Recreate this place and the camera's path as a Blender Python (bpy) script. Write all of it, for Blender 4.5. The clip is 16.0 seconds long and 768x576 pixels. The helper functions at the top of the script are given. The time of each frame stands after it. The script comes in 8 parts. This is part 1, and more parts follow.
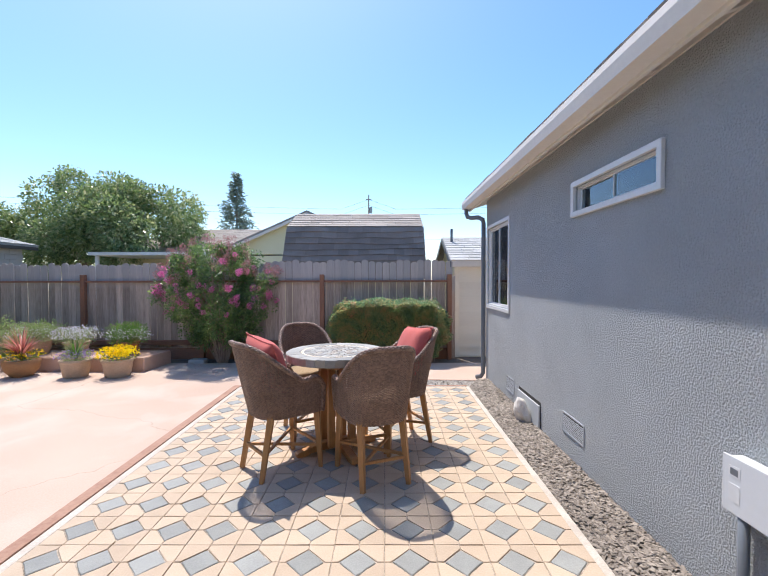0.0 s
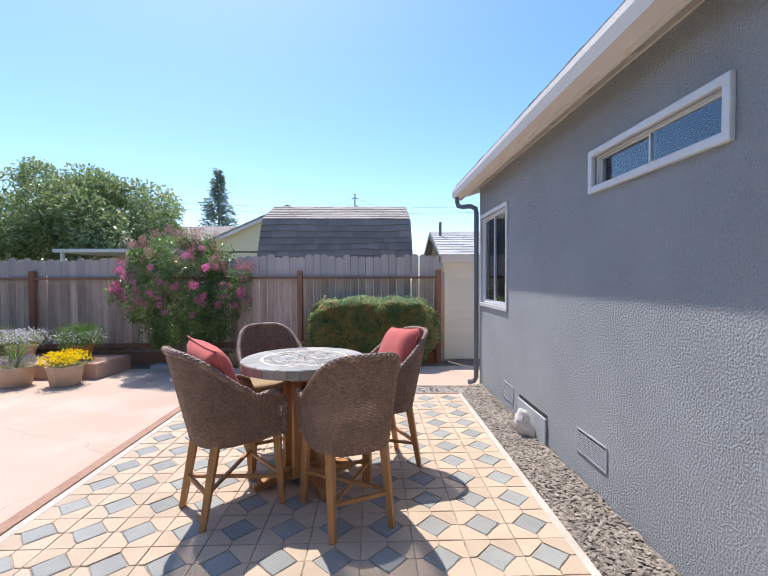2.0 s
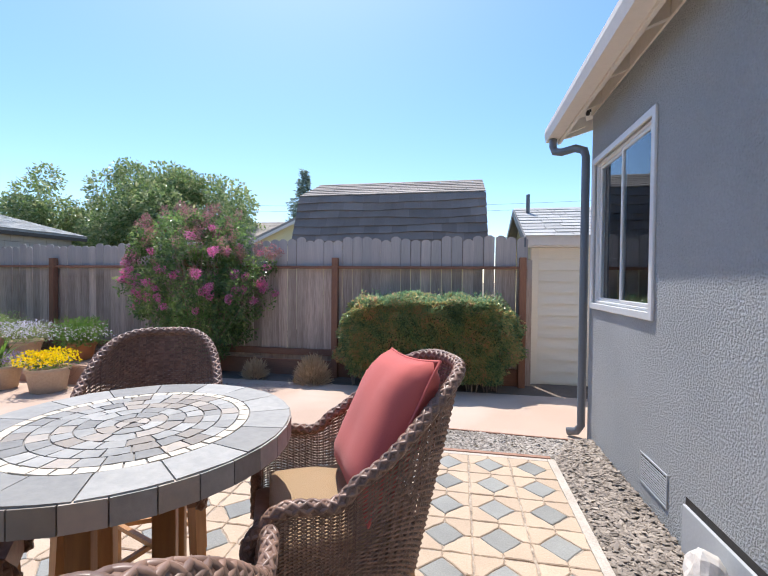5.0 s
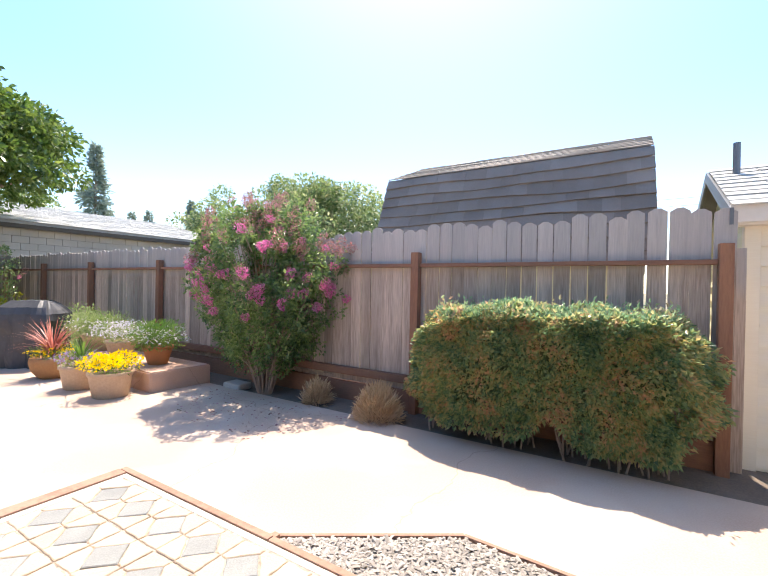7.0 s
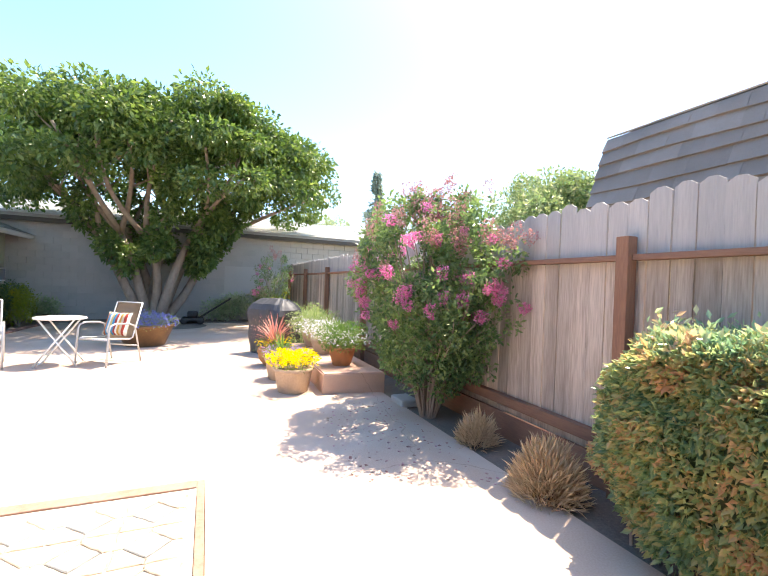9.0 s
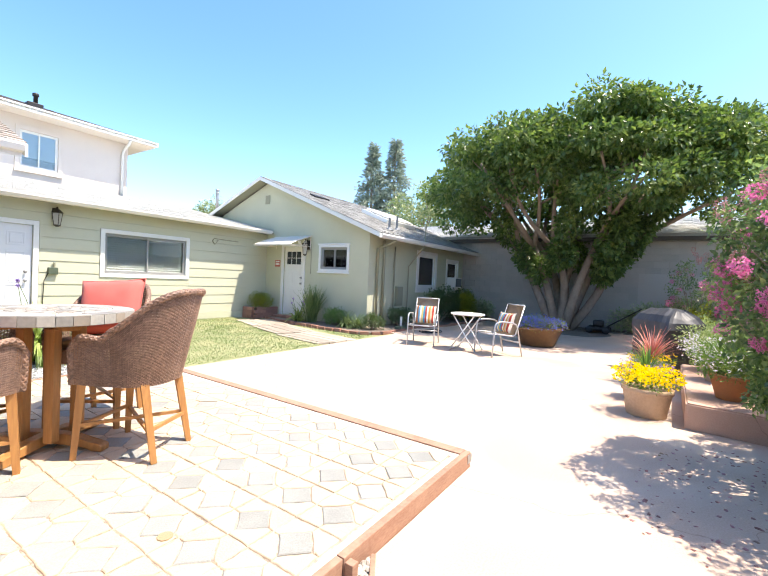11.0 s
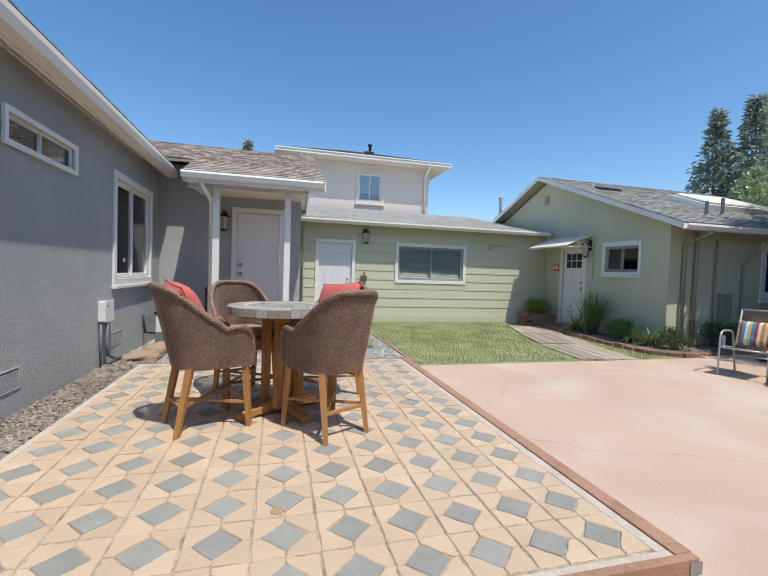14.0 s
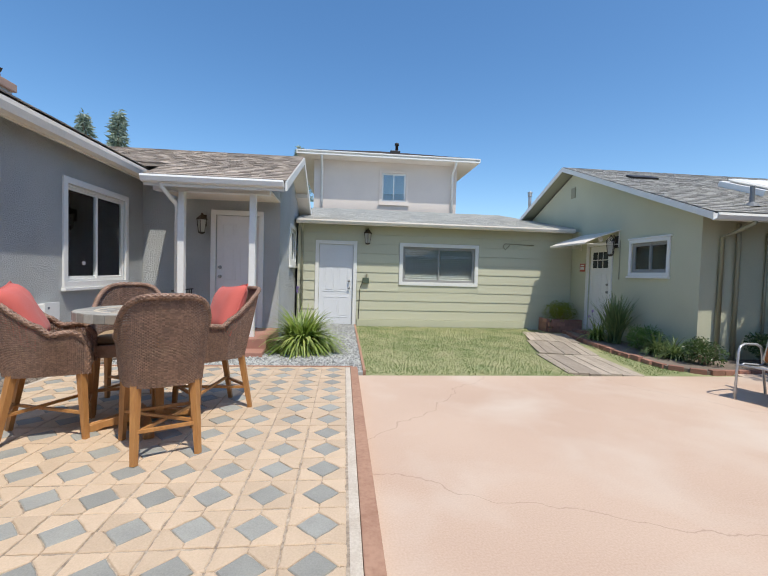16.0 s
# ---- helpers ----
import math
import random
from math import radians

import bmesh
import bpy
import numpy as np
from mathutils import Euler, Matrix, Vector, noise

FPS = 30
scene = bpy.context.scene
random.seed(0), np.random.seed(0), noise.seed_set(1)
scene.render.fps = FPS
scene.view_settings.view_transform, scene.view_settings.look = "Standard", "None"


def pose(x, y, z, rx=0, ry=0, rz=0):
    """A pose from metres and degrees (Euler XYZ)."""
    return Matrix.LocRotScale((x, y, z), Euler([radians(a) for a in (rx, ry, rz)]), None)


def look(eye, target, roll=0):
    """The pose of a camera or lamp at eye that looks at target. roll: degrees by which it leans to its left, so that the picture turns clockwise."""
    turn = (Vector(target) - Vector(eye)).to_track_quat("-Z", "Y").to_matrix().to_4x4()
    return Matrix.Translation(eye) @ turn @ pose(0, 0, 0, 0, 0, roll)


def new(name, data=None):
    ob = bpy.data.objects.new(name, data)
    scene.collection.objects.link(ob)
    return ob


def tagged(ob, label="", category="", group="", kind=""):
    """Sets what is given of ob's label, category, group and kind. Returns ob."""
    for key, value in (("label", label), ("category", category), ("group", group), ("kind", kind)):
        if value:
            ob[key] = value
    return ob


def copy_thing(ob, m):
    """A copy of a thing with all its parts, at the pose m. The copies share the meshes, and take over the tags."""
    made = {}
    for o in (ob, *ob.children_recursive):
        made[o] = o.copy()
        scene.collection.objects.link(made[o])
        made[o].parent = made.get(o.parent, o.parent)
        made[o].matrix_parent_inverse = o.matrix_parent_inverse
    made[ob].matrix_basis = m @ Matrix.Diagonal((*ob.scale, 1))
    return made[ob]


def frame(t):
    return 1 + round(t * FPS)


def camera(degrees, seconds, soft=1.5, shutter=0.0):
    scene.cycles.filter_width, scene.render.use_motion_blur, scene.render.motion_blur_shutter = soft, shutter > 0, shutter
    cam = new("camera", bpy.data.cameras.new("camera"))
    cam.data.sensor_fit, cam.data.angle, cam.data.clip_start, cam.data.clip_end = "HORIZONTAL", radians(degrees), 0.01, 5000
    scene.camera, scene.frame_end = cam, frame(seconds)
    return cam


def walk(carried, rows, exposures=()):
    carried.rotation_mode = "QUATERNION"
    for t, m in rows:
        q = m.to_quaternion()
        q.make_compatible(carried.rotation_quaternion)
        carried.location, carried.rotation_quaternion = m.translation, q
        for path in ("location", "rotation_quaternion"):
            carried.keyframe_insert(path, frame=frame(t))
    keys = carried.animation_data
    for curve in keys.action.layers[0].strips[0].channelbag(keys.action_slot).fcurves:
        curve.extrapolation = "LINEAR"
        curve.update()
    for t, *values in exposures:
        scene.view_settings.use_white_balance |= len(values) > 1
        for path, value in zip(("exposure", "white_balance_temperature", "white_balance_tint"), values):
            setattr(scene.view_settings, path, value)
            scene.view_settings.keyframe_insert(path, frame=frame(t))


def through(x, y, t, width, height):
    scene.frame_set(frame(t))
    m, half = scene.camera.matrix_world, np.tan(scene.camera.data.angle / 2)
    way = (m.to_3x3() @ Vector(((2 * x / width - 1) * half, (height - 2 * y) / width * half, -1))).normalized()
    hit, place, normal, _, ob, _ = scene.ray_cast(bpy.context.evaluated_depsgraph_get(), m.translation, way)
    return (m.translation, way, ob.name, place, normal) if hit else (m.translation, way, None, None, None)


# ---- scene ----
cam = camera(86.2, 16.0, soft=1.15)
PATH = [
    (0, (-0.141, -0.036, 1.568), (-0.146, 1.963, 1.521), -0.1),
    (0.5, (-0.139, 0.056, 1.556), (-0.087, 2.055, 1.506), -0.1),
    (1, (-0.153, 0.253, 1.548), (-0.091, 2.251, 1.496), -0.1),
    (1.5, (-0.112, 0.46, 1.531), (-0.05, 2.459, 1.48), -0.2),
    (2, (-0.077, 0.634, 1.495), (-0.019, 2.633, 1.448), -0.2),
    (2.5, (-0.059, 0.86, 1.374), (-0.011, 2.859, 1.325), -0.2),
    (3, (-0.026, 1.158, 1.326), (0.001, 3.157, 1.275), -0.2),
    (3.2, (0.018, 1.314, 1.327), (0.024, 3.314, 1.274), -0.3),
    (5.3, (0.41, 2.917, 1.334), (-0.064, 4.86, 1.301), 0.6),
    (5.5, (0.447, 3.094, 1.332), (-0.11, 5.014, 1.304), 0.6),
    (6, (0.569, 3.534, 1.308), (-0.195, 5.382, 1.295), 0.7),
    (6.5, (0.61, 3.982, 1.306), (-0.296, 5.765, 1.29), 0.8),
    (7, (0.608, 4.459, 1.274), (-0.436, 6.165, 1.265), 1.1),
    (7.5, (0.573, 4.922, 1.264), (-0.655, 6.501, 1.258), 1.4),
    (8, (0.545, 5.317, 1.275), (-0.886, 6.714, 1.278), 1.6),
    (8.5, (0.484, 5.60, 1.280), (-1.155, 6.747, 1.262), 1.9),
    (9, (0.436, 5.92, 1.258), (-1.4, 6.712, 1.248), 2.2),
    (9.5, (0.449, 6.19, 1.232), (-1.524, 6.511, 1.204), 2.4),
    (10, (0.444, 6.489, 1.191), (-1.549, 6.315, 1.17), 2.3),
    (10.2, (0.446, 6.61, 1.196), (-1.51, 6.194, 1.171), 2.4),
    (12.3, (0.348, 7.372, 1.211), (-0.826, 5.754, 1.147), 2.5),
    (12.5, (0.282, 7.391, 1.204), (-0.823, 5.725, 1.139), 2.4),
    (13, (0.091, 7.371, 1.189), (-0.84, 5.602, 1.118), 2.3),
    (13.5, (-0.172, 7.316, 1.191), (-0.906, 5.457, 1.119), 2.1),
    (14, (-0.523, 7.287, 1.207), (-1.028, 5.353, 1.133), 1.9),
    (14.5, (-0.897, 7.221, 1.201), (-1.202, 5.246, 1.125), 1.7),
    (15, (-1.308, 7.16, 1.215), (-1.524, 5.173, 1.142), 1.7),
    (15.5, (-1.757, 7.146, 1.231), (-1.933, 5.155, 1.157), 1.6),
    (16, (-2.147, 7.115, 1.242), (-2.344, 5.126, 1.17), 1.6),
]
EXPOSURES = [(0, 0.84, 6500, 12), (3, 0.82, 6450, 12), (5.5, 0.82, 6550, 11), (6.5, 1.24, 7200, 13), (7, 1.54, 7400, 13), (7.5, 1.88, 7700, 12), (8, 2.02, 7800, 12), (9, 2.12, 7800, 12),
             (10.2, 2.20, 7700, 13), (12.3, 0.38, 6850, 8), (16, 0.44, 6850, 8)]
walk(cam, [(t, look(eye, target, roll)) for t, eye, target, roll in PATH], EXPOSURES)

# ---- world and sun ----
SUN_FROM = Vector((-0.21, 0.43, 1.0)).normalized()
world = bpy.data.worlds.new("sky")
scene.world = world
world.use_nodes = True
wn = world.node_tree.nodes
wl = world.node_tree.links
sky = wn.new("ShaderNodeTexSky")
sky.sky_type = "NISHITA"
sky.sun_disc = False
sky.sun_elevation = math.asin(SUN_FROM.z)
sky.sun_rotation = math.atan2(SUN_FROM.x, SUN_FROM.y)
sky.air_density, sky.dust_density, sky.ozone_density = 0.9, 0.8, 2.2
wn["Background"].inputs["Strength"].default_value = 0.15
clear = wn.new("ShaderNodeHueSaturation")
clear.inputs["Saturation"].default_value = 1.24
wl.new(sky.outputs["Color"], clear.inputs["Color"])
wl.new(clear.outputs["Color"], wn["Background"].inputs["Color"])
sun_data = bpy.data.lights.new("sun", "SUN")
sun_data.energy, sun_data.angle, sun_data.color = 2.95, radians(0.53), (1.0, 0.96, 0.90)
sun = new("sun", sun_data)
sun.matrix_world = look(SUN_FROM * 40, (0, 0, 0))

# ---- materials ----
def mat(name, base, other=None, rough=0.8, grain=60.0, stain=1.2, amount=0.5, bump=0.25, metal=0.0, bump_scale=None, spec=0.5,
        stretch=(1, 1, 1), per_object=0.0, per_island=0.0, sheen=0.0):
    """A surface with fine grain and large soft stains between two colours, relief, and some change from piece to piece."""
    m = bpy.data.materials.new(name)
    m.use_nodes = True
    n, l = m.node_tree.nodes, m.node_tree.links
    b = n["Principled BSDF"]
    other = other or tuple(c * 0.72 for c in base)
    tc = n.new("ShaderNodeTexCoord")
    mp = n.new("ShaderNodeMapping")
    mp.inputs["Scale"].default_value = stretch
    l.new(tc.outputs["Object"], mp.inputs["Vector"])
    src = mp.outputs["Vector"]
    if per_object:
        oi = n.new("ShaderNodeObjectInfo")
        ad = n.new("ShaderNodeVectorMath")
        ad.operation = "MULTIPLY_ADD"
        l.new(oi.outputs["Random"], ad.inputs[0])
        ad.inputs[1].default_value = (17, 31, 23)
        l.new(src, ad.inputs[2])
        src = ad.outputs[0]
    fine = n.new("ShaderNodeTexNoise")
    fine.inputs["Scale"].default_value, fine.inputs["Detail"].default_value = grain, 5
    large = n.new("ShaderNodeTexNoise")
    large.inputs["Scale"].default_value, large.inputs["Detail"].default_value = stain, 4
    for t in (fine, large):
        l.new(src, t.inputs["Vector"])
    add = n.new("ShaderNodeMath")
    add.operation = "ADD"
    l.new(fine.outputs["Fac"], add.inputs[0])
    l.new(large.outputs["Fac"], add.inputs[1])
    rng = n.new("ShaderNodeMapRange")
    rng.inputs["From Min"].default_value, rng.inputs["From Max"].default_value = 0.75, 1.25
    rng.inputs["To Min"].default_value, rng.inputs["To Max"].default_value = 0.0, amount
    l.new(add.outputs[0], rng.inputs["Value"])
    mix = n.new("ShaderNodeMix")
    mix.data_type = "RGBA"
    mix.inputs["A"].default_value, mix.inputs["B"].default_value = (*base, 1), (*other, 1)
    l.new(rng.outputs["Result"], mix.inputs["Factor"])
    out = mix.outputs["Result"]
    for k, node, sock in ((per_object, "ShaderNodeObjectInfo", "Random"), (per_island, "ShaderNodeNewGeometry", "Random Per Island")):
        if k:
            r = n.new(node)
            hv = n.new("ShaderNodeHueSaturation")
            mr = n.new("ShaderNodeMapRange")
            mr.inputs["To Min"].default_value, mr.inputs["To Max"].default_value = 1 - k, 1 + k
            l.new(r.outputs[sock], mr.inputs["Value"])
            l.new(mr.outputs["Result"], hv.inputs["Value"])
            l.new(out, hv.inputs["Color"])
            out = hv.outputs["Color"]
    l.new(out, b.inputs["Base Color"])
    b.inputs["Roughness"].default_value, b.inputs["Metallic"].default_value = rough, metal
    b.inputs["Specular IOR Level"].default_value = spec
    b.inputs["Sheen Weight"].default_value = sheen
    if bump:
        bt = n.new("ShaderNodeTexNoise")
        bt.inputs["Scale"].default_value, bt.inputs["Detail"].default_value = bump_scale or grain, 6
        l.new(src, bt.inputs["Vector"])
        bp = n.new("ShaderNodeBump")
        bp.inputs["Strength"].default_value, bp.inputs["Distance"].default_value = bump, 0.01
        l.new(bt.outputs["Fac"], bp.inputs["Height"])
        l.new(bp.outputs["Normal"], b.inputs["Normal"])
    return m


def leaf_mat(name, colours, rough=0.45, through=0.35, spec=0.5, patch=3.0):
    """Leaves: each one takes its own colour from the ramp, shifted in patches, and lets some light through."""
    m = bpy.data.materials.new(name)
    m.use_nodes = True
    n, l = m.node_tree.nodes, m.node_tree.links
    b = n["Principled BSDF"]
    g = n.new("ShaderNodeNewGeometry")
    cr = n.new("ShaderNodeValToRGB")
    cr.color_ramp.interpolation = "LINEAR"
    els = cr.color_ramp.elements
    while len(els) < len(colours):
        els.new(0.5)
    for i, c in enumerate(colours):
        els[i].position = i / (len(colours) - 1)
        els[i].color = (*c, 1)
    tc = n.new("ShaderNodeTexCoord")
    no = n.new("ShaderNodeTexNoise")
    no.inputs["Scale"].default_value, no.inputs["Detail"].default_value = patch, 3
    l.new(tc.outputs["Object"], no.inputs["Vector"])
    m1 = n.new("ShaderNodeMath")
    m1.operation = "MULTIPLY_ADD"
    m1.inputs[1].default_value, m1.inputs[2].default_value = 1.9, -0.80
    l.new(no.outputs["Fac"], m1.inputs[0])
    m2 = n.new("ShaderNodeMath")
    m2.operation = "MULTIPLY_ADD"
    m2.use_clamp = True
    m2.inputs[1].default_value = 0.7
    l.new(g.outputs["Random Per Island"], m2.inputs[0])
    l.new(m1.outputs[0], m2.inputs[2])
    l.new(m2.outputs[0], cr.inputs["Fac"])
    l.new(cr.outputs["Color"], b.inputs["Base Color"])
    b.inputs["Roughness"].default_value = rough
    b.inputs["Specular IOR Level"].default_value = spec
    tr = n.new("ShaderNodeBsdfTranslucent")
    hs = n.new("ShaderNodeHueSaturation")
    hs.inputs["Value"].default_value, hs.inputs["Saturation"].default_value = 1.6, 1.15
    l.new(cr.outputs["Color"], hs.inputs["Color"])
    l.new(hs.outputs["Color"], tr.inputs["Color"])
    mx = n.new("ShaderNodeMixShader")
    mx.inputs["Fac"].default_value = through
    l.new(b.outputs["BSDF"], mx.inputs[1])
    l.new(tr.outputs["BSDF"], mx.inputs[2])
    l.new(mx.outputs["Shader"], n["Material Output"].inputs["Surface"])
    return m


def glass_mat(name, tint=(0.9, 0.95, 0.95)):
    m = bpy.data.materials.new(name)
    m.use_nodes = True
    n, l = m.node_tree.nodes, m.node_tree.links
    n.remove(n["Principled BSDF"])
    gl = n.new("ShaderNodeBsdfGlossy")
    gl.inputs["Roughness"].default_value = 0.02
    gl.inputs["Color"].default_value = (0.95, 0.98, 1.0, 1)
    tp = n.new("ShaderNodeBsdfTransparent")
    tp.inputs["Color"].default_value = (*tint, 1)
    fr = n.new("ShaderNodeFresnel")
    fr.inputs["IOR"].default_value = 2.0
    mx = n.new("ShaderNodeMixShader")
    l.new(fr.outputs["Fac"], mx.inputs["Fac"])
    l.new(tp.outputs["BSDF"], mx.inputs[1])
    l.new(gl.outputs["BSDF"], mx.inputs[2])
    l.new(mx.outputs["Shader"], n["Material Output"].inputs["Surface"])
    return m


def stucco_mat(name, base, other, depth=1.0):
    """Dashed and knocked-down stucco: blobs of two sizes with rough grain between them."""
    m = mat(name, base, other, rough=0.92, grain=60, stain=1.4, amount=0.8, bump=0, spec=0.2)
    n, l = m.node_tree.nodes, m.node_tree.links
    tc = n["Texture Coordinate"]
    a = n.new("ShaderNodeTexNoise")
    a.inputs["Scale"].default_value, a.inputs["Detail"].default_value, a.inputs["Distortion"].default_value = 82, 9, 0.2
    c = n.new("ShaderNodeTexNoise")
    c.inputs["Scale"].default_value, c.inputs["Detail"].default_value = 120, 3
    s = n.new("ShaderNodeMapRange")
    s.inputs["From Min"].default_value, s.inputs["From Max"].default_value = 0.36, 0.66
    ad = n.new("ShaderNodeMath")
    ad.operation = "MULTIPLY_ADD"
    ad.inputs[1].default_value = 0.35
    l.new(tc.outputs["Object"], a.inputs["Vector"])
    l.new(tc.outputs["Object"], c.inputs["Vector"])
    l.new(a.outputs["Fac"], s.inputs["Value"])
    l.new(c.outputs["Fac"], ad.inputs[0])
    l.new(s.outputs["Result"], ad.inputs[2])
    bp = n.new("ShaderNodeBump")
    bp.inputs["Strength"].default_value, bp.inputs["Distance"].default_value = min(1.0, 0.6 * depth), 0.008 * depth
    l.new(ad.outputs[0], bp.inputs["Height"])
    l.new(bp.outputs["Normal"], n["Principled BSDF"].inputs["Normal"])
    return m


def concrete_mat(name, base, other, pale):
    """Stained concrete: broad blotches, pale worn patches, fine grain and a few hair cracks."""
    m = mat(name, base, other, rough=0.85, grain=90, stain=0.6, amount=0.7, bump=0.12, bump_scale=140, spec=0.3)
    n, l = m.node_tree.nodes, m.node_tree.links
    b = n["Principled BSDF"]
    tc = n["Texture Coordinate"]
    was = b.inputs["Base Color"].links[0].from_socket
    p = n.new("ShaderNodeTexNoise")
    p.inputs["Scale"].default_value, p.inputs["Detail"].default_value, p.inputs["Distortion"].default_value = 1.1, 10, 0.25
    l.new(tc.outputs["Object"], p.inputs["Vector"])
    r = n.new("ShaderNodeMapRange")
    r.inputs["From Min"].default_value, r.inputs["From Max"].default_value, r.inputs["To Max"].default_value = 0.46, 0.72, 0.55
    l.new(p.outputs["Fac"], r.inputs["Value"])
    mx = n.new("ShaderNodeMix")
    mx.data_type = "RGBA"
    mx.inputs["B"].default_value = (*pale, 1)
    l.new(r.outputs["Result"], mx.inputs["Factor"])
    l.new(was, mx.inputs["A"])
    v = n.new("ShaderNodeTexVoronoi")
    v.feature = "DISTANCE_TO_EDGE"
    v.inputs["Scale"].default_value = 0.32
    d = n.new("ShaderNodeTexNoise")
    d.inputs["Scale"].default_value, d.inputs["Detail"].default_value = 2.2, 6
    dm = n.new("ShaderNodeVectorMath")
    dm.operation = "MULTIPLY_ADD"
    dm.inputs[1].default_value = (0.5, 0.5, 0)
    l.new(tc.outputs["Object"], d.inputs["Vector"])
    l.new(d.outputs["Color"], dm.inputs[0])
    l.new(tc.outputs["Object"], dm.inputs[2])
    l.new(dm.outputs[0], v.inputs["Vector"])
    ck = n.new("ShaderNodeMapRange")
    ck.inputs["From Max"].default_value, ck.inputs["To Min"].default_value, ck.inputs["To Max"].default_value = 0.0024, 0.4, 0.0
    l.new(v.outputs["Distance"], ck.inputs["Value"])
    cm = n.new("ShaderNodeMix")
    cm.data_type = "RGBA"
    cm.inputs["B"].default_value = (0.2, 0.11, 0.08, 1)
    l.new(ck.outputs["Result"], cm.inputs["Factor"])
    l.new(mx.outputs["Result"], cm.inputs["A"])
    l.new(cm.outputs["Result"], b.inputs["Base Color"])
    return m


STUCCO_GREY = stucco_mat("grey_stucco", (0.52, 0.542, 0.545), (0.63, 0.652, 0.655), 1.9)
STUCCO_SAGE = stucco_mat("sage_stucco", (0.56, 0.56, 0.42), (0.50, 0.50, 0.37), 0.4)
STUCCO_CREAM = stucco_mat("cream_stucco", (0.68, 0.61, 0.55), (0.62, 0.55, 0.50), 0.3)
SIDING_SAGE = mat("sage_siding", (0.555, 0.55, 0.415), (0.51, 0.505, 0.375), rough=0.6, grain=30, stain=0.9, amount=0.5, bump=0.1, stretch=(0.3, 1, 3), per_object=0.03)
SIDING_CREAM = mat("cream_siding", (0.90, 0.83, 0.69), (0.83, 0.75, 0.61), rough=0.7, grain=30, stain=1.3, amount=0.5, bump=0.12, stretch=(0.3, 1, 3), per_object=0.03)
SIDING_YELLOW = mat("yellow_siding", (0.82, 0.77, 0.52), (0.76, 0.70, 0.46), rough=0.7, bump=0.1)
WHITE = mat("white_paint", (0.78, 0.78, 0.76), (0.68, 0.67, 0.64), rough=0.45, grain=25, stain=2, amount=0.4, bump=0.06)
DOOR_WHITE = mat("door_white_paint", (0.72, 0.74, 0.77), (0.66, 0.68, 0.72), rough=0.4, grain=20, stain=1.5, amount=0.4, bump=0.04)
DOOR_GREY = mat("door_primer_paint", (0.76, 0.74, 0.73), (0.70, 0.68, 0.67), rough=0.5, grain=20, stain=1.5, amount=0.4, bump=0.04)
EAVE_CREAM = mat("cream_eave_paint", (0.80, 0.74, 0.66), (0.70, 0.64, 0.56), rough=0.6, grain=25, amount=0.5, bump=0.1)
FRAME_GREY = mat("grey_window_sash", (0.30, 0.30, 0.29), (0.24, 0.24, 0.24), rough=0.4, amount=0.3, bump=0.03)
GLASS = glass_mat("window_glass")
SHINGLE_GREY = mat("grey_shingle", (0.38, 0.372, 0.35), (0.27, 0.264, 0.25), rough=0.95, grain=220, stain=3, amount=0.9, bump=0.6, per_object=0.12, per_island=0.22)
SHINGLE_BROWN = mat("brown_shingle", (0.45, 0.38, 0.315), (0.30, 0.25, 0.205), rough=0.95, grain=220, stain=3, amount=0.9, bump=0.6, per_island=0.3)
SHINGLE_DARK = mat("dark_shingle", (0.22, 0.185, 0.165), (0.13, 0.11, 0.098), rough=0.95, grain=200, stain=2, amount=0.9, bump=0.6, per_island=0.3)
SHINGLE_BARN = mat("shaded_brown_barn_shingle", (0.34, 0.285, 0.25), (0.22, 0.185, 0.16), rough=0.95, grain=200, stain=2, amount=0.9, bump=0.6, per_island=0.15)
SHINGLE_LIGHT = mat("light_grey_shingle", (0.60, 0.59, 0.55), (0.47, 0.46, 0.43), rough=0.95, grain=200, stain=2, amount=0.9, bump=0.6, per_island=0.12)
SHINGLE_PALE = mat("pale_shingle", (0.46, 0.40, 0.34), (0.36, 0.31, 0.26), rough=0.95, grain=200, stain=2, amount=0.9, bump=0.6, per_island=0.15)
FENCE_WOOD = mat("weathered_fence_board", (0.58, 0.47, 0.385), (0.28, 0.21, 0.165), rough=0.9, grain=26, stain=3.0, amount=0.8, bump=0.5, stretch=(4, 4, 0.22), per_object=0.30)
fn, fl = FENCE_WOOD.node_tree.nodes, FENCE_WOOD.node_tree.links
fz = fn.new("ShaderNodeSeparateXYZ")
fl.new(fn["Texture Coordinate"].outputs["Object"], fz.inputs[0])
fr = fn.new("ShaderNodeMapRange")
fr.inputs["From Min"].default_value, fr.inputs["From Max"].default_value, fr.inputs["To Max"].default_value = 1.20, 1.36, 0.6
fl.new(fz.outputs["Z"], fr.inputs["Value"])
fm = fn.new("ShaderNodeMix")
fm.data_type = "RGBA"
fm.blend_type = "MIX"
fm.inputs["B"].default_value = (0.50, 0.485, 0.475, 1)
fl.new(fr.outputs["Result"], fm.inputs["Factor"])
fl.new(fn["Principled BSDF"].inputs["Base Color"].links[0].from_socket, fm.inputs["A"])
fl.new(fm.outputs["Result"], fn["Principled BSDF"].inputs["Base Color"])
